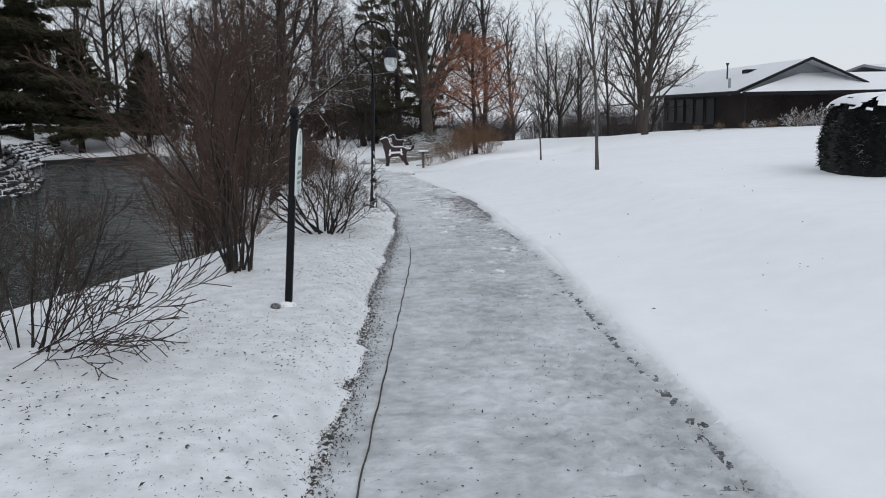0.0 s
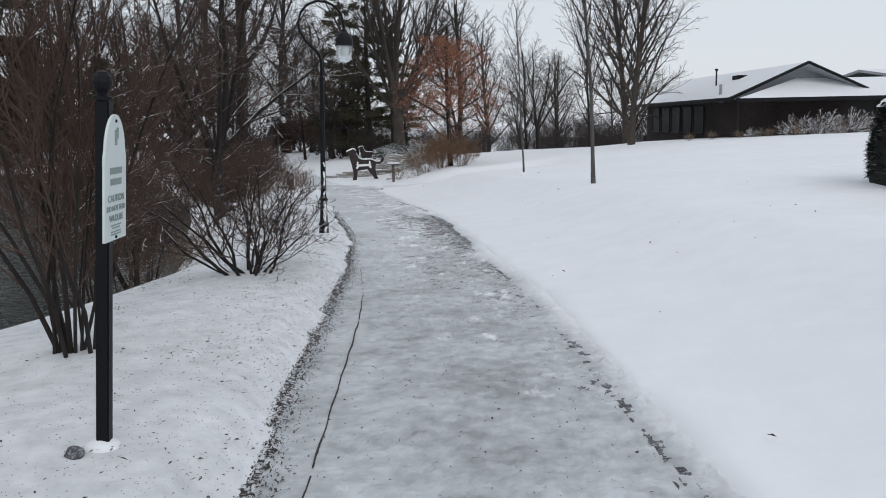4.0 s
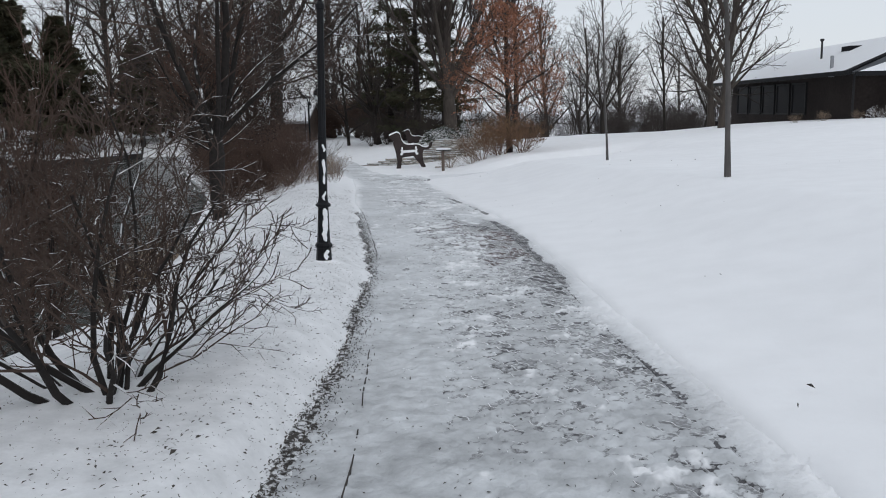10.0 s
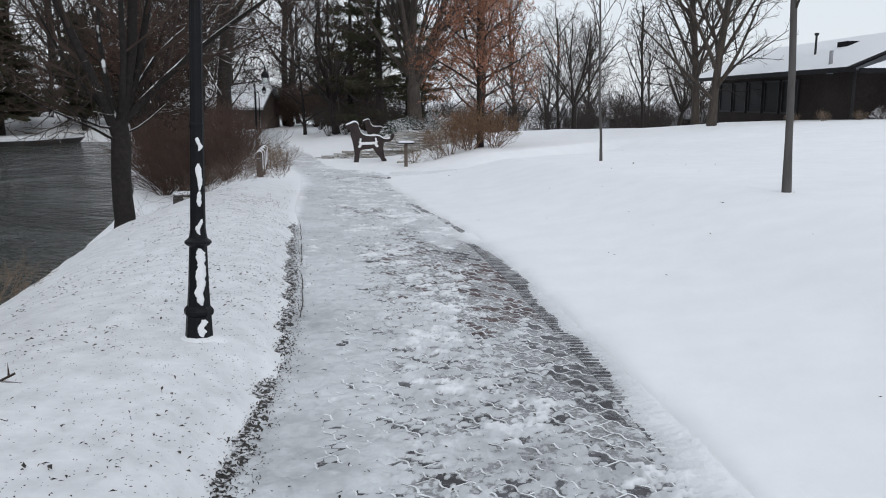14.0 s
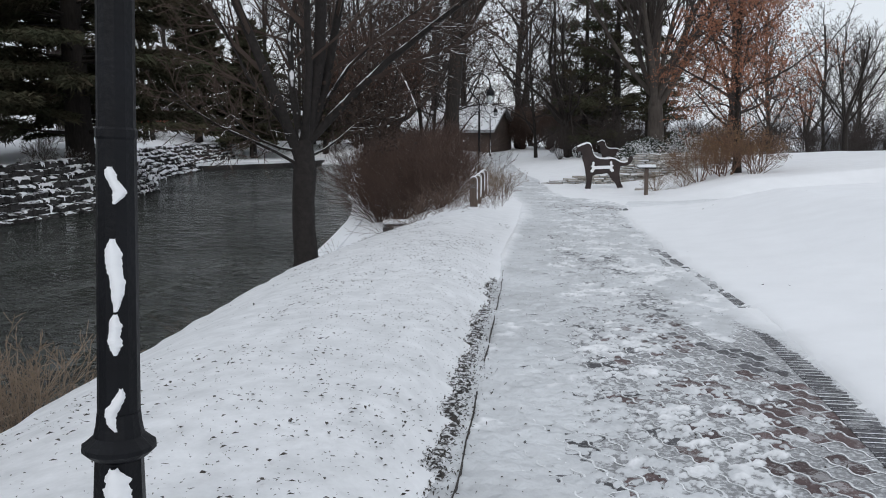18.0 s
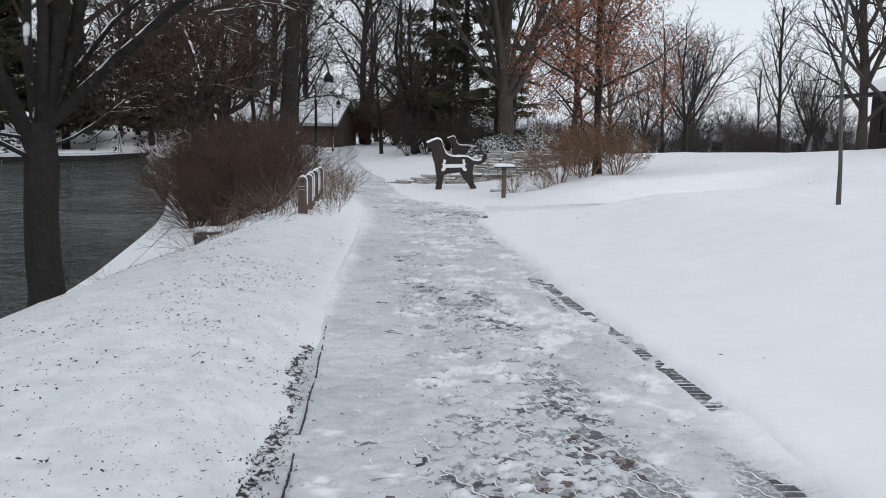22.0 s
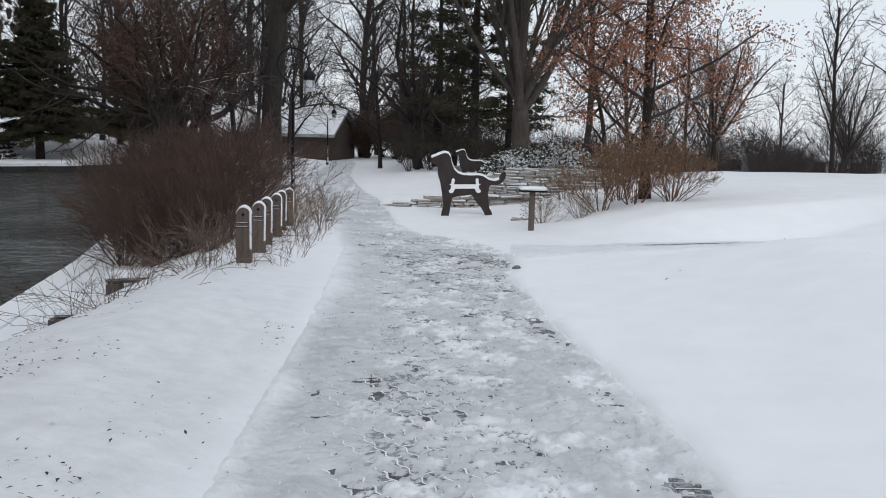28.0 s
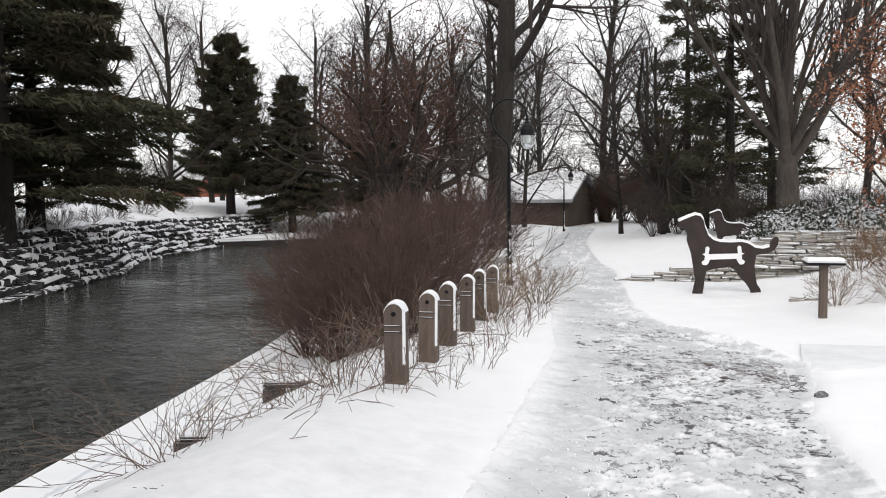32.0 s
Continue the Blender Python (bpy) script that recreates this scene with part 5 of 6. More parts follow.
for kind, x, y, s in (
    # on the lawn and before the house
    ("upright", 10.7, 40.7, 0.82), ("upright", 11.7, 46.0, 0.85), ("small", 11.35, 54.5, 0.85), ("spread", 9.9, 69.0, 0.95), ("spread", 19.0, 75.0, 0.85), ("spread", 27.0, 95.0, 0.9),
    # round the bend and behind the sculpture
    ("tall", -10.2, 49.0, 1.0), ("gnarl", -14.7, 55.6, 1.35), ("ruddy", -13.4, 47.2, 0.85), ("gnarl", -18.5, 60.8, 1.4), ("small", -12.0, 50.5, 1.0), ("gnarl", -13.2, 49.5, 1.0), ("broad", -1.2, 55.0, 1.0), ("gnarl", -12.9, 80.0, 1.1), ("gnarl", -7.0, 71.0, 0.95),
    ("gnarl", -6.2, 60.0, 1.0), ("haze", 3.0, 61.0, 0.9), ("haze", -14.5, 60.0, 0.9), ("haze", -5.0, 66.0, 1.0), ("haze", -8.5, 62.0, 0.8), ("haze", -1.5, 70.0, 1.0), ("haze", 10.0, 78.0, 0.9), ("tall", -19.5, 76.0, 0.85), ("tall", -14.0, 84.0, 0.9),
    ("spread", -20.0, 80.0, 1.0), ("tall", -27.0, 96.0, 1.0), ("upright", 7.0, 86.0, 1.0), ("tall", 4.0, 92.0, 0.9), ("small", -6.0, 58.0, 1.0),
    ("spread", 12.0, 100.0, 1.0), ("upright", 17.0, 104.0, 0.9), ("upright", -8.0, 90.0, 1.0), ("spread", -12.0, 96.0, 1.1),
    # across the pond
    ("spread", -37.0, 47.0, 0.9), ("haze", -42.0, 60.0, 0.7), ("haze", -50.0, 72.0, 0.8), ("tall", -60.0, 82.0, 1.0), ("spread", -47.0, 54.0, 1.0), ("tall", -36.0, 30.0, 1.0), ("spread", -44.0, 38.0, 1.0),
    ("upright", -54.0, 97.0, 1.0), ("tall", -42.0, 100.0, 1.1), ("spread", -32.0, 104.0, 1.1), ("small", -38.0, 78.0, 1.2), ("gnarl", -38.0, 56.0, 0.8),
    # fill of the wood
    ("haze", -24.0, 79.0, 1.1), ("haze", -28.0, 82.0, 1.2), ("haze", -21.0, 92.0, 1.3), ("haze", -17.0, 78.0, 1.1), ("haze", -31.0, 88.0, 1.2), ("haze", -35.0, 92.0, 1.3), ("haze", -14.0, 90.0, 1.2), ("haze", -10.5, 80.0, 1.1),
    ("haze", -15.5, 69.0, 1.0), ("haze", -46.0, 80.0, 1.2), ("haze", -36.5, 63.0, 1.1), ("haze", -40.0, 67.0, 1.2), ("haze", -33.0, 79.0, 1.2), ("haze", -30.0, 76.0, 1.1), ("haze", -43.0, 75.0, 1.3), ("haze", -37.0, 80.0, 1.3), ("haze", -48.0, 66.0, 1.3),
    ("haze", -40.0, 86.0, 1.2), ("haze", -52.0, 62.0, 1.1), ("haze", -39.0, 47.0, 1.1), ("haze", 15.0, 92.0, 0.9), ("haze", 24.0, 104.0, 0.9), ("haze", -44.0, 24.0, 1.2), ("haze", -40.0, 14.0, 1.2),
    ("haze", -25.0, 78.0, 1.0), ("haze", -21.5, 76.0, 0.95)):
    tree(kind, x, y, s)

# conifers
spruce = make_conifer(61, 13, 4.3, 24, 10, 420, first=0.22, taper=0.6)
pine = make_conifer(62, 19, 7.6, 26, 9, 760, first=0.1, droop=0.2, pine=True)
loose = make_conifer(64, 12.5, 3.2, 15, 6, 130, first=0.1, droop=0.12, pine=True)
slim = make_conifer(63, 14.5, 4.7, 28, 9, 620, first=0.13, droop=-0.06, pine=True)
for meshes, x, y, s, label in ((pine, -24.5, 41.5, 1.0, "dark white pine with long drooping boughs"), (slim, -36.6, 69.0, 0.86, "tall pine with tiered boughs across the pond"), (spruce, -33.3, 71.5, 0.9, "dense dark green spruce"),
                               (pine, -27.5, 45.5, 0.6, "dark white pine with long drooping boughs"), (pine, -27.0, 30.0, 1.0, "dark white pine with long drooping boughs"), (pine, -28.8, 39.0, 0.85, "dark white pine with long drooping boughs"), (spruce, -29.0, 20.0, 1.3, "dense dark green spruce"),
                               (slim, -28.0, 74.0, 0.62, "small dark pine by the pond's far end"),
                               (loose, -5.6, 62.5, 0.95, "slender pine among bare trees"), (loose, -1.9, 63.0, 0.85, "slender pine among bare trees"), (loose, -3.4, 58.0, 1.0, "slender pine among bare trees")):
    plant("conifer", meshes, (x, y, gz(x, y)), label, "conifer", "conifers", rngt.uniform(0, 360), s, ("trunk", "needles"))

# young oak that keeps its russet leaves
oak = make_tree(71, 6.6, 0.12, tree_spec(levels=3, count=(19, 8, 6), angle=(62, 96), ratio=0.48, limb=2.7, wiggle=0.15, up=0.035, clear=0.2, thin=0.005), BARK, TWIG, bare=True)
rl = random.Random(5)
spots = [p + unit(rl) * 0.18 for p, d in oak[2] for _ in range(int(8 + 52 * rl.random() ** 1.6)) if p.z < 5.8]
oak_ob = plant("oak", oak[:2], (1.8, 38.4, gz(1.8, 38.4)), "young oak holding on to russet dead leaves", "tree", "", 15, 1.0)
part("leaves", leaf_mesh("leaves", spots, RUSSET, 0.07, 8), None, oak_ob, "dry russet leaves")

for k, (x, y, s) in enumerate(((-4.6, 27.0, 0.9), (-5.3, 27.6, 0.9), (-4.2, 27.9, 0.8), (-5.1, 24.6, 0.6), (-4.5, 19.6, 0.5), (-4.5, 28.8, 1.0), (-4.9, 29.6, 0.9), (-4.7, 30.6, 1.0), (-4.2, 29.6, 0.7), (-5.6, 29.2, 0.7), (-5.0, 31.3, 1.0))):
    plant("shrub", bramble[:2], (x, y, gz(x, y)), "sparse bramble of long arching stems in the snow", "shrub", "brambles", 70 * k + 20, s, ("stem_clump", "crown"))

# dry weed stalks round the bollards
weeds = [make_shrub(90 + k, 9, 0.62, (2, 34), 0.0042, tree_spec(levels=2, count=(0, 4), angle=(16, 50), ratio=0.34, limb=1, wiggle=0.16, up=-0.02, thin=0.0022), BRAMBLE, BRAMBLE) for k in range(2)]
for k, (x, y, s) in enumerate(((-4.05, 28.2, 1.0), (-3.75, 28.35, 0.9), (-4.3, 28.6, 1.0), (-3.55, 28.9, 0.7), (-4.1, 29.5, 0.95), (-3.65, 29.9, 0.9), (-4.4, 30.5, 1.0), (-3.85, 30.9, 0.9), (-4.0, 31.9, 1.0), (-4.6, 31.6, 0.9), (-4.2, 32.9, 1.05), (-4.25, 33.8, 1.0), (-4.9, 27.7, 0.8), (-5.6, 28.3, 0.8), (-5.2, 29.0, 0.9), (-5.9, 30.4, 0.9), (-6.1, 28.4, 0.6))):
    plant("weed_clump", weeds[k % 2][:2], (x, y, gz(x, y) - 0.02), "clump of thin dry weed stalks in the snow", "weeds", "weeds by the bollards", 77 * k, s, ("stem_clump", "crown")).children[1]["kind"] = "stuff"

# dense brown brush
brush = make_shrub(81, 40, 1.95, (5, 62), 0.016, tree_spec(levels=4, count=(0, 6, 5, 3), angle=(14, 38), ratio=0.5, limb=1, wiggle=0.14, up=0.05, thin=0.003, tip=1, mid=2), TWIGRED, TWIGRED)
dry = make_shrub(82, 24, 1.0, (5, 60), 0.008, tree_spec(levels=3, count=(0, 5, 4), angle=(18, 50), ratio=0.5, limb=1, wiggle=0.16, up=0.02, thin=0.003), DRY, DRY)
for k, (x, y, s) in enumerate(((-8.0, 33.9, 0.8), (-8.5, 35.3, 1.0), (-7.6, 35.4, 0.95), (-9.1, 36.8, 1.05), (-8.3, 37.8, 1.1), (-9.9, 38.4, 1.1), (-6.9, 32.9, 0.75), (-10.4, 40.6, 1.2), (-7.3, 33.4, 0.6), (-5.6, 32.0, 0.65), (-6.4, 32.8, 0.72), (-5.8, 33.2, 0.86), (-6.9, 34.4, 0.9), (-6.3, 35.6, 0.92), (-7.9, 36.6, 1.0), (-7.2, 38.2, 1.0), (-9.0, 39.6, 1.1), (-8.6, 42.0, 1.1), (-10.6, 43.0, 1.2))):
    plant("shrub", brush[:2], (x, y, gz(x, y)), "dense brown leafless brush on the pond bank", "shrub", "brush by the pond", 37 * k, s, ("stem_clump", "crown"))
for k, (x, y, s) in enumerate(((-0.5, 36.3, 0.6), (0.3, 36.4, 0.6), (0.1, 40.3, 0.9), (-4.5, 32.6, 0.6), (-5.0, 34.4, 0.8), (-4.8, 35.6, 0.8), (-3.8, 16.5, 0.8), (-4.15, 16.7, 0.75), (12.9, 38.6, 0.35), (13.8, 38.2, 0.4), (14.8, 37.6, 0.35), (15.9, 37.0, 0.4), (16.9, 36.4, 0.45), (18.6, 36.0, 0.6), (20.0, 35.6, 0.55))):
    plant("shrub", dry[:2], (x, y, gz(x, y)), "dry tawny shrub stems sticking out of the snow", "shrub", "dry stems", 61 * k, s, ("stem_clump", "crown"))

tawny = make_shrub(86, 13, 1.3, (10, 66), 0.013, tree_spec(levels=4, count=(0, 6, 5, 3), angle=(18, 48), ratio=0.5, limb=1, wiggle=0.17, up=0.04, thin=0.003, tip=1, mid=2), RUSTTWIG, RUSTTWIG)
rs = random.Random(15)
tawny_leaves = leaf_mesh("leaves", [p + unit(rs) * 0.07 for p, d in tawny[2] if p.z > 0.4], TAWNY, 0.042, 21)
for k, (x, y, s) in enumerate(((0.7, 36.8, 0.95), (1.4, 37.0, 1.1), (2.2, 37.5, 0.95), (1.2, 38.0, 1.15), (2.4, 38.5, 1.0))):
    ob = plant("shrub", tawny[:2], (x, y, gz(x, y)), "open shrub with tawny leaves on its upper twigs", "shrub", "shrubs by the oak", 83 * k, s, ("stem_clump", "crown"))
    part("leaves", tawny_leaves, None, ob, "small dry tawny leaves")

# brown screen of brush beyond the bend, and scrub round the pond's far end
screen = make_shrub(87, 46, 3.4, (2, 40), 0.022, tree_spec(levels=4, count=(0, 7, 5, 3), angle=(14, 46), ratio=0.5, limb=1, wiggle=0.18, up=0.04, thin=0.011, tip=1, mid=1), TWIGRED, TWIGRED)
for k in range(14):
    x, y = -14.4 + 0.95 * k - 4.0 * (k > 8), 80.0 - 3.0 * (k > 8) + 1.2 * math.sin(2.1 * k) - 0.25 * k
    plant("shrub", screen[:2], (x, y, gz(x, y)), "dense brown screen of leafless brush beyond the bend", "shrub", "brown brush screen", 67 * k, 0.95 + 0.12 * math.sin(3.1 * k), ("stem_clump", "crown"))
for k in range(13):
    x, y = -38.5 + 1.6 * k, 79.5 + 1.5 * math.sin(1.7 * k)
    plant("shrub", brush[:2], (x, y, gz(x, y)), "dark leafless scrub at the pond's far end", "shrub", "scrub by the far landing", 49 * k, 1.2 + 0.3 * math.sin(2.9 * k), ("stem_clump", "crown"))

# snow-laden shrubs on the terrace, before the house and on the far bank
laden = make_shrub(84, 20, 0.75, (8, 80), 0.012, tree_spec(levels=3, count=(0, 7, 6), angle=(18, 50), ratio=0.5, limb=1, wiggle=0.2, up=0.0, thin=0.006, tip=1, mid=2), SNOWTWIG, SNOWTWIG)
LADEN = ((-0.9, 44.6, 1.0), (0.9, 44.4, 0.9), (17.2, 37.2, 1.2), (18.4, 37.3, 1.4), (19.7, 37.4, 1.5), (20.9, 37.5, 1.3), (18.0, 35.2, 0.7), (15.2, 36.9, 0.6), (21.8, 36.0, 0.9),
         (-23.5, 38.0, 1.0), (-24.5, 41.0, 1.1), (-26.5, 44.0, 1.2), (-28.5, 47.5, 1.2), (-30.5, 51.0, 1.1), (-27.5, 42.5, 1.3), (-33.0, 55.0, 1.2), (-35.0, 59.0, 1.2), (-31.0, 47.0, 1.3), (-36.5, 64.0, 1.2), (-25.4, 36.5, 1.2), (-35.0, 53.0, 1.2))
for k, (x, y, s) in enumerate(LADEN):
    plant("shrub", laden[:2], (x, y, gz(x, y)), "low twiggy shrub loaded with fresh snow", "shrub", "snowy shrubs", 53 * k, s, ("stem_clump", "crown"))

# low evergreens spilling over the terrace, half buried in snow
def build_evergreen(x, y, w, d, h, seed):
    ob = thing("shrub", (x, y, gz(x, y)), "low spreading evergreen half buried in snow on the terrace", "shrub", "evergreens on the terrace")
    rng = random.Random(seed)
    spots = []
    for _ in range(4200):
        u, v = rng.uniform(0, 6.2832), 1.5 * rng.random() ** 1.2
        p = Vector((w / 2 * math.cos(u) * math.cos(v), d / 2 * math.sin(u) * math.cos(v), h * math.sin(v)))
        spots.append(p * (1 + 0.25 * noise.noise(p * 2.2 + Vector((seed, 0, 0)))) * rng.uniform(0.9, 1.04))
    part("foliage", leaf_mesh("foliage", spots, SNOWYLEAF, 0.1, seed, 0.2), None, ob)
    bm = bmesh.new()
    bmesh.ops.create_icosphere(bm, subdivisions=4, radius=1.0)
    bmesh.ops.delete(bm, geom=[q for q in bm.verts if q.co.z < -0.1], context="VERTS")
    for q in bm.verts:
        c = Vector((q.co.x * w / 2, q.co.y * d / 2, q.co.z * h))
        q.co = c * (0.93 + 0.25 * noise.noise(c * 2.2 + Vector((seed, 0, 0))) + 0.06 * noise.noise(c * 7))
    for f in bm.faces:
        f.smooth = True
    part("snow_cap", bm, SNOW, ob, "snow lying through the foliage")


for x, y, w, d, h, seed in ((-1.2, 43.1, 1.9, 1.1, 0.62, 3), (0.25, 43.3, 1.7, 1.1, 0.7, 8), (1.3, 43.0, 1.3, 1.0, 0.5, 13)):
    build_evergreen(x, y, w, d, h, seed)

thicket = make_shrub(83, 22, 3.2, (2, 46), 0.02, tree_spec(levels=4, count=(0, 7, 4, 3), angle=(14, 44), ratio=0.5, limb=1, wiggle=0.16, up=0.05, thin=0.007, tip=1, mid=1), FARTWIG, FARTWIG)
far_thicket = make_shrub(85, 20, 3.2, (2, 50), 0.024, tree_spec(levels=4, count=(0, 6, 4, 3), angle=(14, 46), ratio=0.52, limb=1, wiggle=0.18, up=0.05, thin=0.011, tip=1, mid=1), FARTWIG, FARTWIG)
BELT = [(-6.2 + 1.25 * k + 0.5 * math.sin(4.1 * k), 56.5 + 1.4 * math.sin(2.3 * k), 0.62 + 0.12 * math.sin(3.7 * k)) for k in range(10)]
BELT += [(7.5 + 1.15 * k + 0.5 * math.sin(3.3 * k), 80 + 2.5 * math.sin(1.9 * k), 0.44 + 0.12 * math.sin(5.1 * k)) for k in range(18)]
for k, (x, y, s) in enumerate(BELT):
    plant("shrub", (thicket if y < 70 else far_thicket)[:2], (x, y, gz(x, y)), "dark leafless thicket at the wood's edge", "shrub", "woodland thickets", 71 * k, s, ("stem_clump", "crown"))
rngw = random.Random(99)
NEARER = ((-5.0, 76.0), (-3.4, 70.0), (-1.0, 67.0), (-15.5, 56.0), (-17.0, 60.0), (-18.5, 64.0), (-16.0, 77.0), (-19.0, 79.0), (-22.0, 82.0), (-25.0, 84.0), (-28.0, 86.0), (-16.5, 66.0), (-17.5, 70.0), (-23.0, 77.5), (5.5, 72.0), (8.0, 74.0), (11.5, 76.0), (14.0, 74.0), (9.5, 80.0), (17.0, 80.0), (20.0, 84.0), (4.0, 84.0), (-6.5, 66.0), (-4.2, 61.5), (-2.4, 64.0), (0.4, 62.0), (2.6, 65.0), (5.0, 63.0), (7.5, 68.0), (-8.6, 69.0), (10.5, 72.0), (13.0, 80.0), (3.0, 74.0), (-3.0, 74.0), (6.0, 80.0))
for k in range(76):
    if k < len(NEARER):
        (x, y), size = NEARER[k], rngw.uniform(0.6, 0.9)
    else:
        x, y = (rngw.uniform(-19, 7), rngw.uniform(76, 100)) if k < 28 else (rngw.uniform(8, 48), rngw.uniform(84, 104)) if k < 58 else (rngw.uniform(-62, -34), rngw.uniform(84, 110))
        size = rngw.uniform(1.0, 1.6)
    plant("shrub", (thicket if k < len(NEARER) else far_thicket)[:2], (x, y, gz(x, y)), "dark leafless thicket at the wood's edge", "shrub", "woodland thickets", rngw.uniform(0, 360), size, ("stem_clump", "crown"))


# ---- dry-stone bank across the pond ----
def stone_block(rng, ln, d, h):
    bm = box(bmesh.new(), -ln / 2, -d / 2, 0, ln / 2, d / 2, h, 0.04)
    for v in bm.verts:
        v.co += Vector((rng.uniform(-0.05, 0.05), rng.uniform(-0.07, 0.07), rng.uniform(-0.03, 0.03)))
    me = bpy.data.meshes.new("stone")
    bmesh.ops.recalc_face_normals(bm, faces=bm.faces)
    bm.to_mesh(me)
    bm.free()
    me.materials.append(BANKSTONE)
    return me


def build_stone_bank():
    ob = thing("stone_bank", (0, 0, 0), "tiered dry-stone retaining bank with snow on every ledge", "stone wall")
    rng = random.Random(91)
    kinds = [stone_block(rng, rng.uniform(0.22, 0.5), 0.5, rng.uniform(0.2, 0.3)) for _ in range(13)]
    V, F, SV, SF = [], [], [], []
    rise = 0.235
    for course in range(8):
        back = lambda y: float(FARSIDE(y)) - 0.1 - float(np.interp(y, (42, 50), (0.3, 0.22))) * course + 0.14 * math.sin(y * 0.7 + course)
        y = 16.0
        while y < 92:
            x, z = back(y) + rng.uniform(-0.07, 0.07), WATERZ - 0.12 + rise * course + rng.uniform(-0.04, 0.03)
            ang = 90 + math.degrees(math.atan2(-(float(FARSIDE(y + 1)) - float(FARSIDE(y))), 1)) + rng.uniform(-9, 9)
            me = rng.choice(kinds)
            m = pose(x, y, z, rng.uniform(-4, 4), rng.uniform(-4, 4), ang)
            if 36 < y < 46 and len(ob.children) < 296:
                part("stone", me, None, ob).matrix_local = m
            else:
                k = len(V)
                V += [m @ v.co for v in me.vertices]
                F += [tuple(k + i for i in p.vertices) for p in me.polygons]
            y += rng.uniform(0.24, 0.46)
        # snow heaped along the front of the ledge, spilling over between the stones
        ys, last = np.arange(18.0, 84.0, 0.07), False
        deep = 0.5 * fnoise(ys * 0.9 + 7 * course, ys * 0 + course, 201) + 0.7 * fnoise(ys * 4.5, ys * 0 + 3 * course, 202) + 0.35 * fnoise(ys * 13, ys * 0 + course, 203) - np.interp(ys, (26, 33, 40, 48), (1.05, 0.9, 0.8, 0.72))
        drip = np.clip(fnoise(ys * 5.5, ys * 0 + 9 * course, 204) - 0.55, 0, 0.3) * 0.7
        for y, d, hang in zip(ys, deep, drip):
            if d > 0:
                h = min(d, 0.4)
                x, z, k = back(y) + 0.25, WATERZ - 0.12 + rise * (course + 1) + 0.07 * math.sin(1.3 * y + 2 * course) * math.sin(0.31 * y + course), len(SV)
                SV += [(x + 0.06, y, z - 0.03 - hang), (x + 0.05, y, z + 0.25 * h), (x - 0.08, y, z + 0.03 + 0.32 * h), (x - 0.3, y, z + 0.03)]
                if last:
                    SF += [(k - 4 + j, k - 3 + j, k + 1 + j, k + j) for j in range(3)]
            last = d > 0
    part("stone_rest", mesh("stone_rest", V, F, BANKSTONE), None, ob)["kind"] = "stuff"
    part("ledge_snow", mesh("ledge_snow", SV, SF, SNOW, True), None, ob, "ragged snow heaped on the ledges")["kind"] = "stuff"


build_stone_bank()


# ---- low sea wall at the water's edge ----
wall = thing("ground_edge_wall", (0, 0, 0), "low concrete edge along the pond under snow", "retaining wall", kind="structure")
for y0 in range(25, 60, 3):
    bm = bmesh.new()
    a, c = Vector((float(SHORE(y0)), y0, 0)), Vector((float(SHORE(y0 + 3)), y0 + 3, 0))
    d = (c - a).normalized()
    s = Vector((-d.y, d.x, 0)) * 0.14
    vs = [bm.verts.new(p + Vector((0, 0, z))) for z in (-1.8, LEDGE - 0.01) for p in (a - s, c - s - d * 0.01, c + s - d * 0.01, a + s)]
    for q in ((4, 5, 6, 7), (0, 1, 5, 4), (1, 2, 6, 5), (2, 3, 7, 6), (3, 0, 4, 7)):
        bm.faces.new([vs[i] for i in q])
    section = part("wall_section", bm, CONCRETE, wall)
    bm = bmesh.new()
    s = s * 1.12
    vs = [bm.verts.new(p + Vector((0, 0, z))) for z in (LEDGE - 0.06, LEDGE + 0.035) for p in (a - s * 1.6, c - s * 1.6 + d * 0.02, c + s + d * 0.02, a + s)]
    for q in ((4, 5, 6, 7), (0, 1, 5, 4), (1, 2, 6, 5), (2, 3, 7, 6), (3, 0, 4, 7)):
        bm.faces.new([vs[i] for i in q])
    part("snow_cap", bm, SNOW, section)


# ---- the path ----
# wavy pavers in courses that cross the path aslant
ROW, LONG, ZIG = 0.108, 0.225, 0.011
WAVE = [(k / 12, math.sin(4 * math.pi * k / 12)) for k in range(13)]
COURSE, ACROSS = (-0.6, 0.8), (0.8, 0.6)


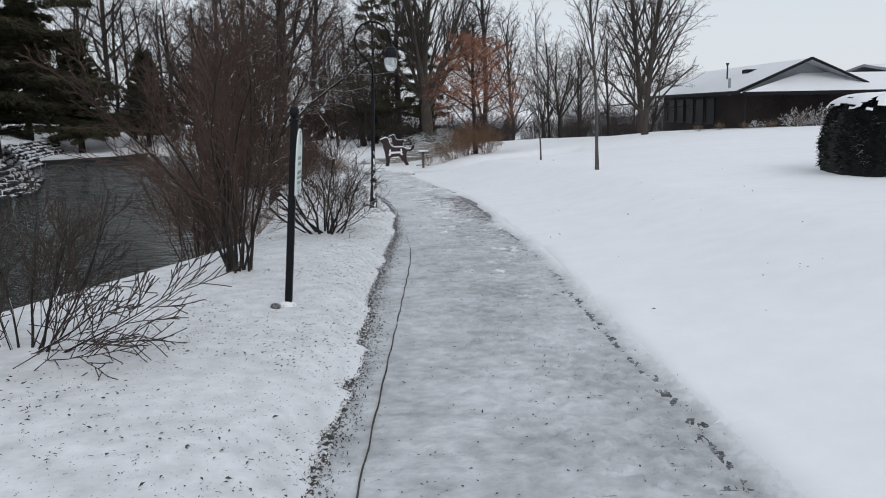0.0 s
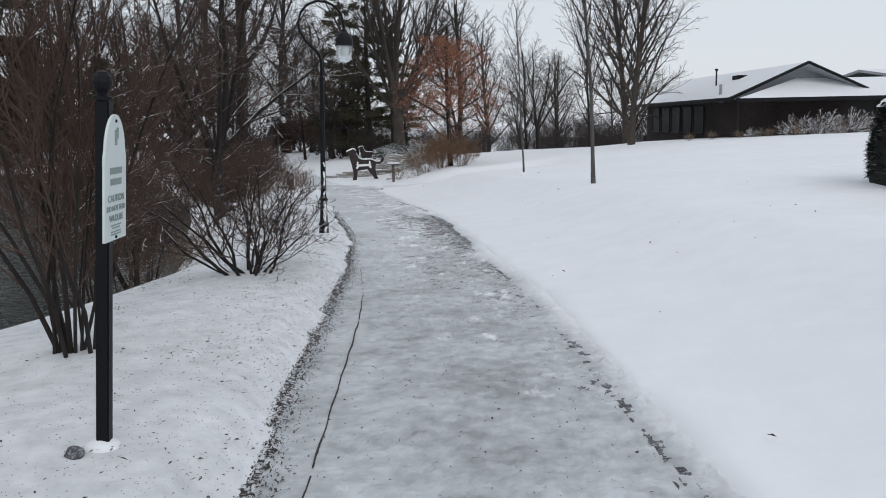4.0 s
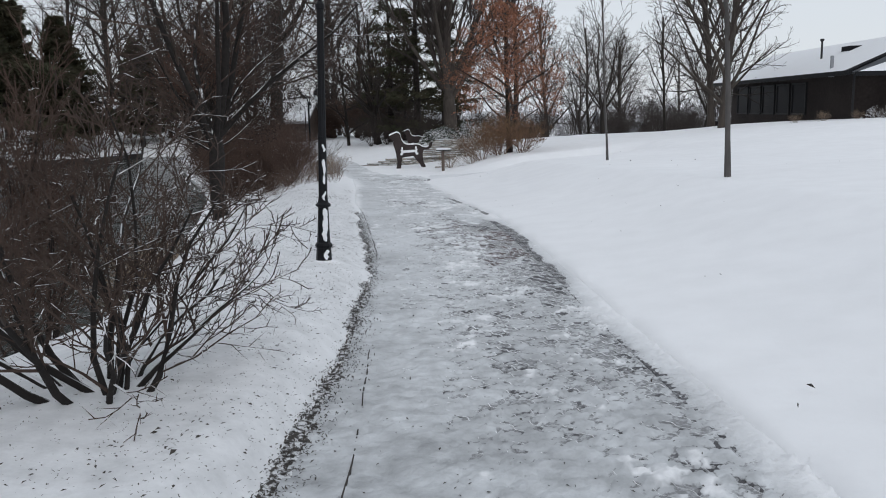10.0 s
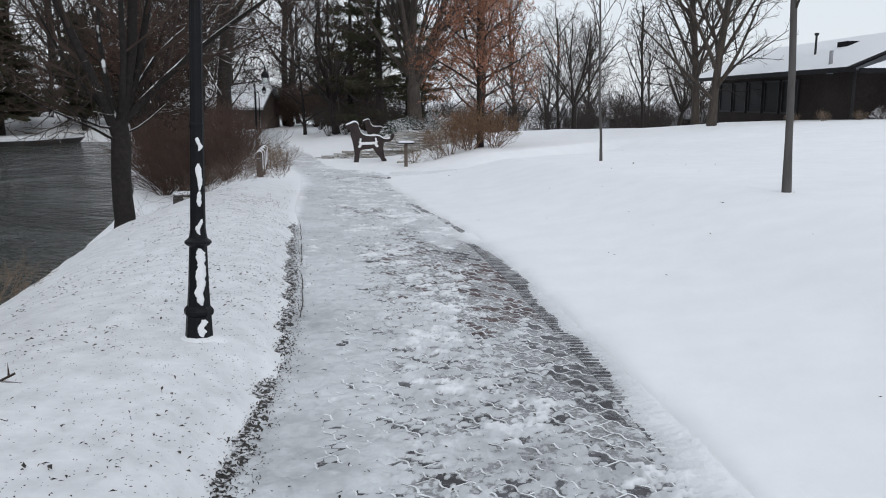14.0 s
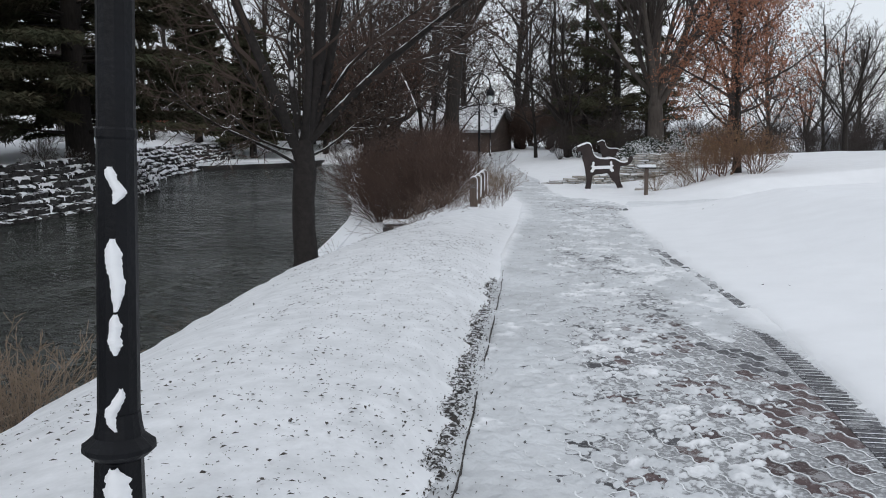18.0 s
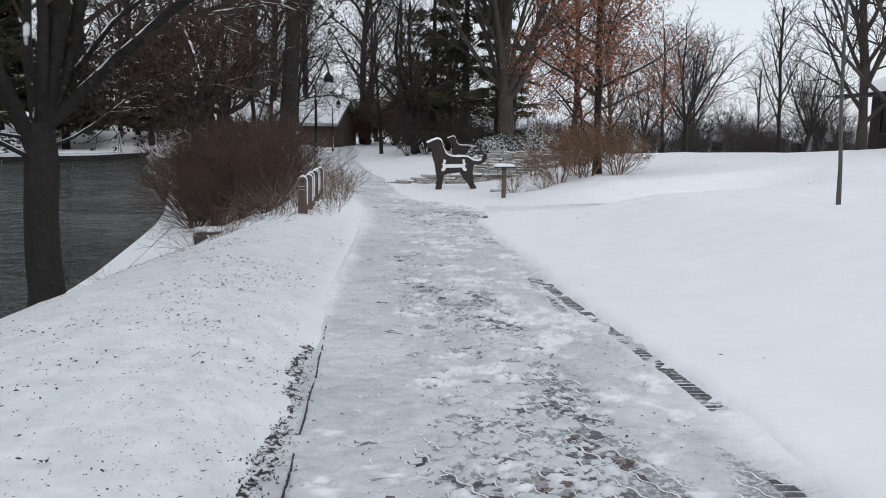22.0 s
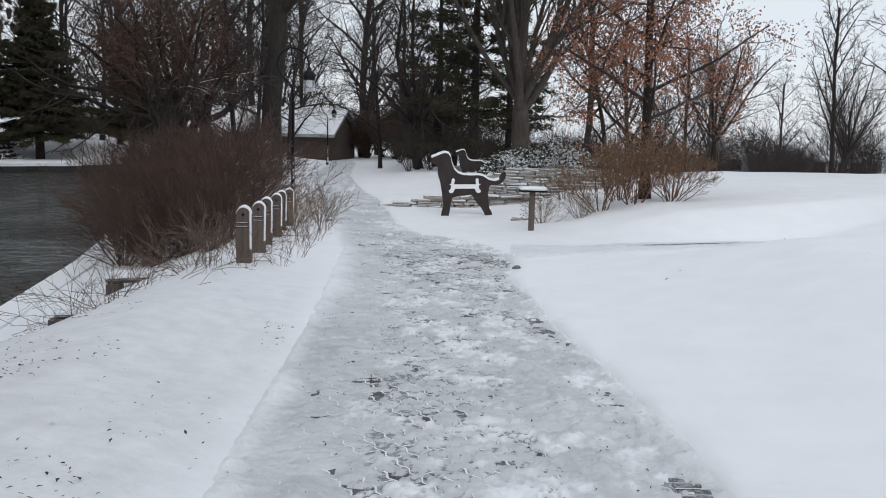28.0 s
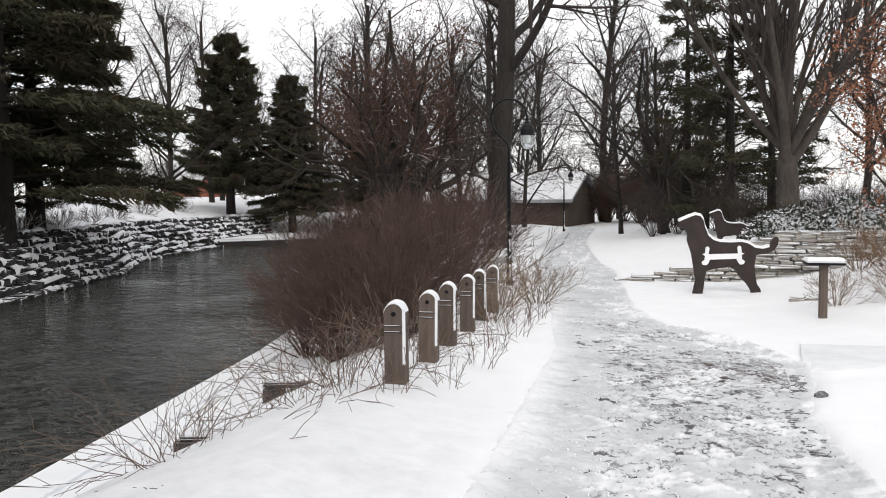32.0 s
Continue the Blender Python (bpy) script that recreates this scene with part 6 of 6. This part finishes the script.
def path_film(X, Y):
    """Depth of trodden snow over the pavers."""
    dl = X - LEFT(Y)
    dr = RIGHT(Y) - X
    n1, n2, n3 = fnoise(X * 1.3, Y * 0.9, 51), fnoise(X * 7, Y * 8.0, 61), fnoise(X * 14, Y * 19, 71)
    u, v = X * COURSE[0] + Y * COURSE[1], X * ACROSS[0] + Y * ACROSS[1] - 0.5 * ROW
    v = v + ZIG * np.sin(4 * np.pi * u / LONG)
    joint = np.exp(-((v - np.round(v / ROW) * ROW) / 0.016) ** 2) * np.interp(Y, (7, 11, 16, 24), (0, 0.03, 0.03, 0.06))
    n4 = fnoise(X * 34, Y * 38, 91)
    cover = 0.17 * n1 + 0.2 * n2 + 0.27 * n3 + 0.36 * n4 - joint
    bare = np.interp(Y, (0, 5, 8, 11, 14, 17, 20, 24, 27, 29.5, 31.5, 34, 40), (0.38, 0.405, 0.43, 0.475, 0.53, 0.54, 0.52, 0.455, 0.44, 0.46, 0.535, 0.43, 0.3))
    side = np.interp(dl / np.maximum(RIGHT(Y) - LEFT(Y), 0.5), (0, 0.2, 0.36, 0.55, 0.75, 0.92, 1.0), (0.8, 0.85, 0.91, 0.97, 1.05, 1.13, 1.13))
    even = np.interp(dl / np.maximum(RIGHT(Y) - LEFT(Y), 0.5), (0, 0.12, 0.3, 0.7, 1.0), (0.93, 0.985, 0.99, 1.02, 1.0))
    side = side + np.interp(Y, (13, 15.5, 18.5, 20), (0, 0.13, 0.13, 0)) * np.clip((dl / np.maximum(RIGHT(Y) - LEFT(Y), 0.5) - 0.5) * 3, 0, 1)
    side = side + (even - side) * np.clip((Y - 21) / 4, 0, 1)
    f = np.clip((cover - bare * side) * 0.12, -0.003, 0.018)
    drift = np.interp(Y, (0, 4, 18, 20), (0.3, 0, 0, 0.8)) * np.clip((0.32 - dr) / 0.32, 0, 1) * np.clip(fnoise(X * 0.5 + 3, Y * 0.8, 81) - np.interp(Y, (8, 12, 22, 25), (0.36, 0.5, 0.5, 0.4)), -0.1, 0.3) * 0.16
    lip = np.clip(1 - np.abs(dr - 0.45) / 0.25, 0, 1) * np.interp(Y, (18, 19.5, 25, 27), (0, 0.02, 0.02, 0))
    slit = (dr < 0.11) & (Y > 19.4) & (Y < 22.7 + 0.8 * n1) & (n2 + n3 + 0.8 * fnoise(X * 0.1, Y * 1.1, 97) > 1.1)
    f = np.where(slit, -0.003, f)
    drift = np.where(slit, 0, drift)
    return np.maximum(f + np.maximum(drift, 0) + lip, -0.003) + (n2 - 0.5) * 0.008 * (f > 0.003)


def build_path():
    ys = np.concatenate([np.arange(-6, 0, 0.12), np.arange(0, 6, 0.045), np.arange(6, 21, 0.026), np.arange(21, 36, 0.032), np.arange(36, 45, 0.15), np.arange(45, 100, 0.8)])
    us = np.concatenate([np.linspace(-0.04, 0.28, 22)[:-1], np.linspace(0.28, 1.04, 96)])
    Y, U = np.meshgrid(ys, us, indexing="ij")
    X = LEFT(Y) + (RIGHT(Y) - LEFT(Y)) * U
    n = len(us)
    i = np.arange(len(ys) - 1)[:, None] * n + np.arange(n - 1)[None]
    F = np.stack([i, i + 1, i + n + 1, i + n], -1).reshape(-1, 4).tolist()
    dl, dr = X - LEFT(Y), RIGHT(Y) - X
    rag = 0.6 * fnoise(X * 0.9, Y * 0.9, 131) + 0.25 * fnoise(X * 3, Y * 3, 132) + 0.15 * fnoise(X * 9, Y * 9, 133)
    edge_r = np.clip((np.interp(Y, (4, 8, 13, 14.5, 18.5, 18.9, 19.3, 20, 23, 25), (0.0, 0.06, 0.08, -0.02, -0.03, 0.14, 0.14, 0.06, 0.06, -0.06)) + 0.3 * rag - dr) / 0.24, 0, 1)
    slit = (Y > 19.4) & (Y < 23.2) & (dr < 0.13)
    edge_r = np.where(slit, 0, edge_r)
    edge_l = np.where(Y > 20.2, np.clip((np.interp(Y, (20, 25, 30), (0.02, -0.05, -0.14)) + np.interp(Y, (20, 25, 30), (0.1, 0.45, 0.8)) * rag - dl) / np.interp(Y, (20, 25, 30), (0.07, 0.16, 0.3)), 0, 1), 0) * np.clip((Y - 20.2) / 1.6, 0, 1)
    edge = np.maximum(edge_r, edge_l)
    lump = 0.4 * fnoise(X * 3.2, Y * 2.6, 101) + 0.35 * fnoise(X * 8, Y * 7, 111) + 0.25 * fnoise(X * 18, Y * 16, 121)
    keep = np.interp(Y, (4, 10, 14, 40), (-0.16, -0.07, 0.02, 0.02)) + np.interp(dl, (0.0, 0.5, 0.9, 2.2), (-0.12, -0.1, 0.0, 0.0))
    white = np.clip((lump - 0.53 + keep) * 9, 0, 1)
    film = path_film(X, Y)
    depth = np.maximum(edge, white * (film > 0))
    Z = PATHZ(Y) + np.where(film > 0, film + 0.0035 * white, film) + 0.03 * edge
    Z = Z - 0.07 * np.clip(-dr / 0.05, 0, 1) - np.where(Y > 20.2, 0.05 * np.clip(-dl / 0.05, 0, 1), 0)
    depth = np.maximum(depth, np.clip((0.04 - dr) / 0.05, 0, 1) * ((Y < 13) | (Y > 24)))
    snow = new("path_snow", mesh("path_snow", np.stack([X.ravel(), Y.ravel(), Z.ravel()], 1).tolist(), F, TRODDEN, True))
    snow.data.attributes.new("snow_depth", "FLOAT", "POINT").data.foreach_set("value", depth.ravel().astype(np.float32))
    worn = np.clip(1 - film / 0.008, 0, 1) * (1 - depth) * np.clip(dl * 2.5 - 0.6, 0, 1) * np.clip((Y - 3) / 6, 0.35, 1) * ((dr > 0.2) | (Y < 19))
    snow.data.attributes.new("worn_thin", "FLOAT", "POINT").data.foreach_set("value", (0.62 * worn).ravel().astype(np.float32))
    tagged(snow, "thin trodden grey snow worn through to the pavers", "snow", kind="stuff")
    ys2 = np.arange(-6, 60, 0.5)
    V = [(float(s(y)) + o, y, float(PATHZ(y)) - 0.004) for y in ys2 for s, o in ((LEFT, -0.05), (RIGHT, 0.05))]
    bed = new("pavement", mesh("pavement", V, [(2 * k, 2 * k + 1, 2 * k + 3, 2 * k + 2) for k in range(len(ys2) - 1)], BEDDING))
    tagged(bed, "footpath of interlocking zigzag pavers with a brick border", "path", kind="structure")
    return bed


pavement = build_path()


def paver_mesh(length, width, zig, name, material, gap=0.007):
    """A flat paver that lies along x, its long edges wavy."""
    bm = bmesh.new()
    rim = [(-length / 2 + gap + (length - 2 * gap) * u, width / 2 - gap + zig * w) for u, w in WAVE]
    rim += [(x, y - width + 2 * gap) for x, y in reversed(rim)]
    n = len(rim)
    top, foot = [bm.verts.new((x, y, 0)) for x, y in rim], [bm.verts.new((x, y, -0.02)) for x, y in rim]
    for k in range(n // 2 - 1):
        bm.faces.new((top[k], top[n - 1 - k], top[n - 2 - k], top[k + 1]))
    for k in range(n):
        bm.faces.new((top[k], top[(k + 1) % n], foot[(k + 1) % n], foot[k]))
    bmesh.ops.recalc_face_normals(bm, faces=bm.faces)
    me = bpy.data.meshes.new(name)
    bm.to_mesh(me)
    bm.free()
    me.materials.append(material)
    return me


def lay_pavers():
    rng = random.Random(17)
    grey, red = paver_mesh(LONG, ROW, ZIG, "paver", PAVER), paver_mesh(LONG, ROW, ZIG, "paver", REDPAVER)
    edge = paver_mesh(0.2, 0.06, 0.0, "border_brick", PAVER, 0.006)
    rest = {"grey": ([], [], PAVER), "red": ([], [], REDPAVER)}
    JV, JF, made = [], [], 0
    turn = math.atan2(COURSE[1], COURSE[0])
    for row in range(-20, 225):
        # the pavers of one course
        v = row * ROW
        for col in range(-20, 185):
            u = (col + 0.5 * (row % 2)) * LONG
            x, y = u * COURSE[0] + v * ACROSS[0], u * COURSE[1] + v * ACROSS[1]
            if not -2 < y < 37 or not float(LEFT(y)) + 0.26 < x < float(RIGHT(y)) - 0.17:
                continue
            dr, z = float(RIGHT(y)) - x, float(PATHZ(y))
            slope = math.atan2(float(PATHZ(y + 0.5)) - float(PATHZ(y - 0.5)), 1.0)
            m = Matrix.Translation((x, y, z - 0.003 + rng.uniform(-0.001, 0.001))) @ Matrix.Rotation(slope, 4, "X") @ Matrix.Rotation(turn + rng.uniform(-0.006, 0.006), 4, "Z")
            is_red = (14.5 < y < 19.5 or 30.3 < y < 33.5) and dr < 1.3 and float(fnoise(np.array(x * 1.3), np.array(y * 1.3), 5)) + 0.25 * rng.random() > 0.55
            me = red if is_red else grey
            if made < 295 and 14.0 < y < 21.5 and dr < 1.2:
                part("paver", me, None, pavement).matrix_local = m
                made += 1
            else:
                V, F, _ = rest["red" if is_red else "grey"]
                k = len(V)
                V += [m @ p.co for p in me.vertices]
                F += [tuple(k + i for i in p.vertices) for p in me.polygons]
            if y > 10:
                # snow standing in the end joint
                k, w = len(JV), 0.0035 * rng.uniform(0.2, 1.4)
                JV += [m @ Vector((LONG / 2 + o, yy, 0.003)) for yy in (-ROW / 2, ROW / 2) for o in (-w, w)]
                JF.append((k, k + 1, k + 3, k + 2))
        # snow standing in the wavy joint beside the course
        us = np.arange(-5, 42, LONG / 12)
        vs = v + ROW / 2 - ZIG * np.sin(4 * np.pi * us / LONG)
        xs, ys = us * COURSE[0] + vs * ACROSS[0], us * COURSE[1] + vs * ACROSS[1]
        ws = np.interp(ys, (8, 12), (0.001, 0.0055)) * (0.2 + 1.2 * fnoise(xs * 6, ys * 5, 43))
        on = (ys > -2) & (ys < 37) & (xs > LEFT(ys) + 0.24) & (xs < RIGHT(ys) - 0.2)
        zs, last = PATHZ(ys) + 0.0015, False
        for x, y, z, w, ok in zip(xs, ys, zs, ws, on):
            if ok:
                k = len(JV)
                JV += [(x - w * ACROSS[0], y - w * ACROSS[1], z), (x + w * ACROSS[0], y + w * ACROSS[1], z)]
                if last:
                    JF.append((k - 2, k - 1, k + 1, k))
            last = ok
    for V, F, material in rest.values():
        part("paver_rest", mesh("paver_rest", V, F, material), None, pavement)["kind"] = "stuff"
    y, made, V, F = -2.0, 0, [], []
    while y < 31:
        h = math.degrees(math.atan2(-(float(RIGHT(y + 0.4)) - float(RIGHT(y - 0.4))), 0.8))
        m = pose(float(RIGHT(y)) - 0.1, y, float(PATHZ(y)) + rng.uniform(0.0015, 0.0035), 0, 0, h)
        if 13 < y < 25 and made < 200:
            part("border_brick", edge, None, pavement).matrix_local = m
            made += 1
        else:
            k = len(V)
            V += [m @ v.co for v in edge.vertices]
            F += [tuple(k + i for i in p.vertices) for p in edge.polygons]
        if y > 12:
            k, w = len(JV), 0.0036 * rng.uniform(0.2, 1.5)
            JV += [m @ Vector((xx, 0.0305 + o, 0.003)) for xx in (-0.1, 0.1) for o in (-w, w)]
            JF.append((k, k + 1, k + 3, k + 2))
        y += 0.061
    part("joint_snow", mesh("joint_snow", JV, JF, BEDDING), None, pavement, "white snow caught in the joints")["kind"] = "stuff"
    part("border_rest", mesh("border_rest", V, F, PAVER), None, pavement)["kind"] = "stuff"
    for k in range(20):
        y0 = -3 + 1.5 * k
        bm = bmesh.new()
        ends = [(float(LEFT(y)) + 0.005, y) for y in np.linspace(y0, y0 + 1.49, 4)]
        vs = [[bm.verts.new((x + o, y, float(PATHZ(y)) + z)) for o, z in ((0, -0.08), (0, -0.006), (0.2, -0.004), (0.2, -0.08))] for x, y in ends]
        for a, c in zip(vs, vs[1:]):
            for j in range(3):
                bm.faces.new((a[j], a[j + 1], c[j + 1], c[j]))
        part("edge_slab", bm, CONCRETE, pavement)
    # steel edging that shows in broken lengths
    for y0, y1 in ((-2.0, 4.4), (4.5, 7.9), (8.0, 9.7), (10.0, 11.2), (15.0, 16.6), (17.2, 18.6), (18.8, 21.6)):
        bm = bmesh.new()
        vs = []
        for y in np.linspace(y0, y1, max(3, int((y1 - y0) / 0.15))):
            x, z = float(EDGING(y)) + 0.004 * math.sin(y * 9), float(PATHZ(y)) + (0.026 if y < 9 else 0.017) + 0.004 * math.sin(y * 7)
            vs.append([bm.verts.new((x + o, y, z + dz)) for o, dz in ((-0.004, -0.05), (-0.0035, 0), (0.0035, 0), (0.004, -0.05))])
        for a, c in zip(vs, vs[1:]):
            for j in range(3):
                bm.faces.new((a[j], a[j + 1], c[j + 1], c[j]))
        part("edging", bm, SOIL, pavement, "dark edging strip")


def build_side_edge():
    """The edge of the path that branches off, showing as a thin dark line in the snow."""
    V, F = [], []
    for k in range(41):
        f = k / 40
        for j in range(15):
            g = j / 14
            x = -1.0 + 5.0 * f
            half = float(np.interp(x, (-1, 0, 2), (1.0, 0.68, 0.45)))
            y = 32.35 + 0.41 * x + half * (2 * g - 1)
            edge = min(g, 1 - g, 0.5 * (1 - f), 0.3 + f)
            V.append((x, y, gz(x, y) - 0.03 + 0.045 * min(1, edge * 7) + 0.012 * float(fnoise(np.array(x * 4), np.array(y * 4), 3))))
            if k and j:
                i = len(V) - 1
                F.append((i - 16, i - 15, i, i - 1))
    tagged(new("side_path_snow", mesh("side_path_snow", V, F, LOOSE, True)), "thin grey snow over the branching side path", "snow", kind="stuff")
    bm, rng = bmesh.new(), random.Random(6)
    vs = []
    for k in range(33):
        f = k / 32
        x, y = 0.75 + 2.2 * f, 32.72 + 0.9 * f
        w = 0.035 * (0.25 + rng.random()) * math.sin(math.pi * min(1, 0.06 + f * 0.95))
        vs.append([bm.verts.new((x, y - w, gz(x, y - w) + 0.03)), bm.verts.new((x, y + w, gz(x, y + w) + 0.03))])
    for a, c in zip(vs, vs[1:]):
        bm.faces.new((a[0], c[0], c[1], a[1]))
    part("edging", bm, SOIL, pavement, "dark edge of the branching path")


# ---- mulch strip and litter ----
def build_mulch():
    ys = np.arange(-4, 20.6, 0.05)
    us = np.linspace(0, 1, 8)
    Y, U = np.meshgrid(ys, us, indexing="ij")
    X = LEFT(Y) - 0.02 - 0.3 * U
    Z = PATHZ(Y) + np.interp(U, (0, 0.12, 0.5, 0.8, 1), (-0.005, 0.012, 0.02, 0.01, -0.04)) + (fnoise(X * 14, Y * 14, 8) - 0.5) * 0.03
    n = len(us)
    i = np.arange(len(ys) - 1)[:, None] * n + np.arange(n - 1)[None]
    F = np.stack([i, i + n, i + n + 1, i + 1], -1).reshape(-1, 4).tolist()
    ob = new("mulch_strip", mesh("mulch_strip", np.stack([X.ravel(), Y.ravel(), Z.ravel()], 1).tolist(), F, MULCH, True))
    tagged(ob, "dark crumbly mulch dusted with snow along the path", "mulch", kind="stuff")


def flake(V, F, rng, p, size, up=0.35):
    d = Vector((rng.uniform(-1, 1), rng.uniform(-1, 1), rng.uniform(-0.1, up))).normalized()
    s = d.cross(Vector((rng.uniform(-0.4, 0.4), rng.uniform(-0.4, 0.4), 1))).normalized() * size * rng.uniform(0.12, 0.3)
    k = len(V)
    mid = p + d * size * 0.5 + Vector((0, 0, size * rng.uniform(0.02, 0.2)))
    V += [p, mid + s, p + d * size, mid - s]
    F += [(k, k + 1, k + 2), (k, k + 2, k + 3)]


def scatter():
    rng = random.Random(23)
    V, F = [], []
    for _ in range(24000):
        y = 20.4 - 22.4 * rng.random() ** 0.8
        x = float(LEFT(y)) - 0.13 + rng.gauss(0, 0.08)
        flake(V, F, rng, Vector((x, y, float(PATHZ(y)) + rng.uniform(0.005, 0.03))), rng.uniform(0.008, 0.026), 0.8)
    for _ in range(13000):
        y = -2 + 24 * rng.random()
        x = float(LEFT(y)) - 0.12 - abs(rng.gauss(0, 0.9))
        if x > float(CREST(y)):
            flake(V, F, rng, Vector((x, y, gz(x, y) + 0.014)), rng.uniform(0.005, 0.015))
    for _ in range(1200):
        y = -2 + 26 * rng.random() ** 1.3
        x = float(LEFT(y)) - 0.1 - abs(rng.gauss(0, 0.9))
        if x > float(CREST(y)):
            flake(V, F, rng, Vector((x, y, gz(x, y) + 0.016)), rng.uniform(0.008, 0.028) * (1.6 if rng.random() < 0.07 else 1))
    for _ in range(9000):
        y = -2 + 28 * rng.random()
        x = float(LEFT(y)) - 0.1 - 2.2 * rng.random()
        if x > float(CREST(y)) and float(fnoise(np.array(x * 1.6), np.array(y * 1.6), 57)) > 0.56:
            flake(V, F, rng, Vector((x, y, gz(x, y) + 0.014)), rng.uniform(0.01, 0.035), 0.15)
    for _ in range(3600):
        y = rng.uniform(-2, 34)
        lf, rt = float(LEFT(y)), float(RIGHT(y))
        x = lf + (rt - lf) * rng.random() ** 0.9
        z = float(PATHZ(y) + path_film(np.array(x), np.array(y)))
        flake(V, F, rng, Vector((x, y, z + 0.002)), rng.uniform(0.008, 0.026))
    for _ in range(90):
        y = rng.uniform(-1, 34)
        x = float(RIGHT(y)) + rng.uniform(0.2, 6)
        flake(V, F, rng, Vector((x, y, gz(x, y) + 0.02)), rng.uniform(0.015, 0.05))
    tagged(new("leaf_litter", mesh("leaf_litter", V, F, LITTER)), "dark crumbs of leaves and twigs strewn on the snow", "litter", kind="stuff")


build_mulch()
scatter()
lay_pavers()
build_side_edge()


# ---- snow-covered landing at the far end of the pond ----
def prism(outline, z0, z1):
    bm = bmesh.new()
    f = bm.faces.new([bm.verts.new((x, y, z0)) for x, y in outline])
    ex = bmesh.ops.extrude_face_region(bm, geom=[f])
    bmesh.ops.translate(bm, vec=(0, 0, z1 - z0), verts=[v for v in ex["geom"] if isinstance(v, bmesh.types.BMVert)])
    return bm


landing = thing("landing", (-31.0, 70.0, WATERZ), "low dark-edged landing under snow at the pond's far end", "landing")
SHAPE = ((-4.0, -8.6), (-1.6, -8.0), (2.6, -2.8), (3.4, 3.0), (3.9, 9.5), (-6.0, 10.0))
part("deck", prism(SHAPE, -0.5, 0.34), BANKSTONE, landing, "dark wet edge")
part("snow_cap", prism([(x * 0.985, y * 0.985) for x, y in SHAPE], 0.335, 0.5), SNOW, landing)
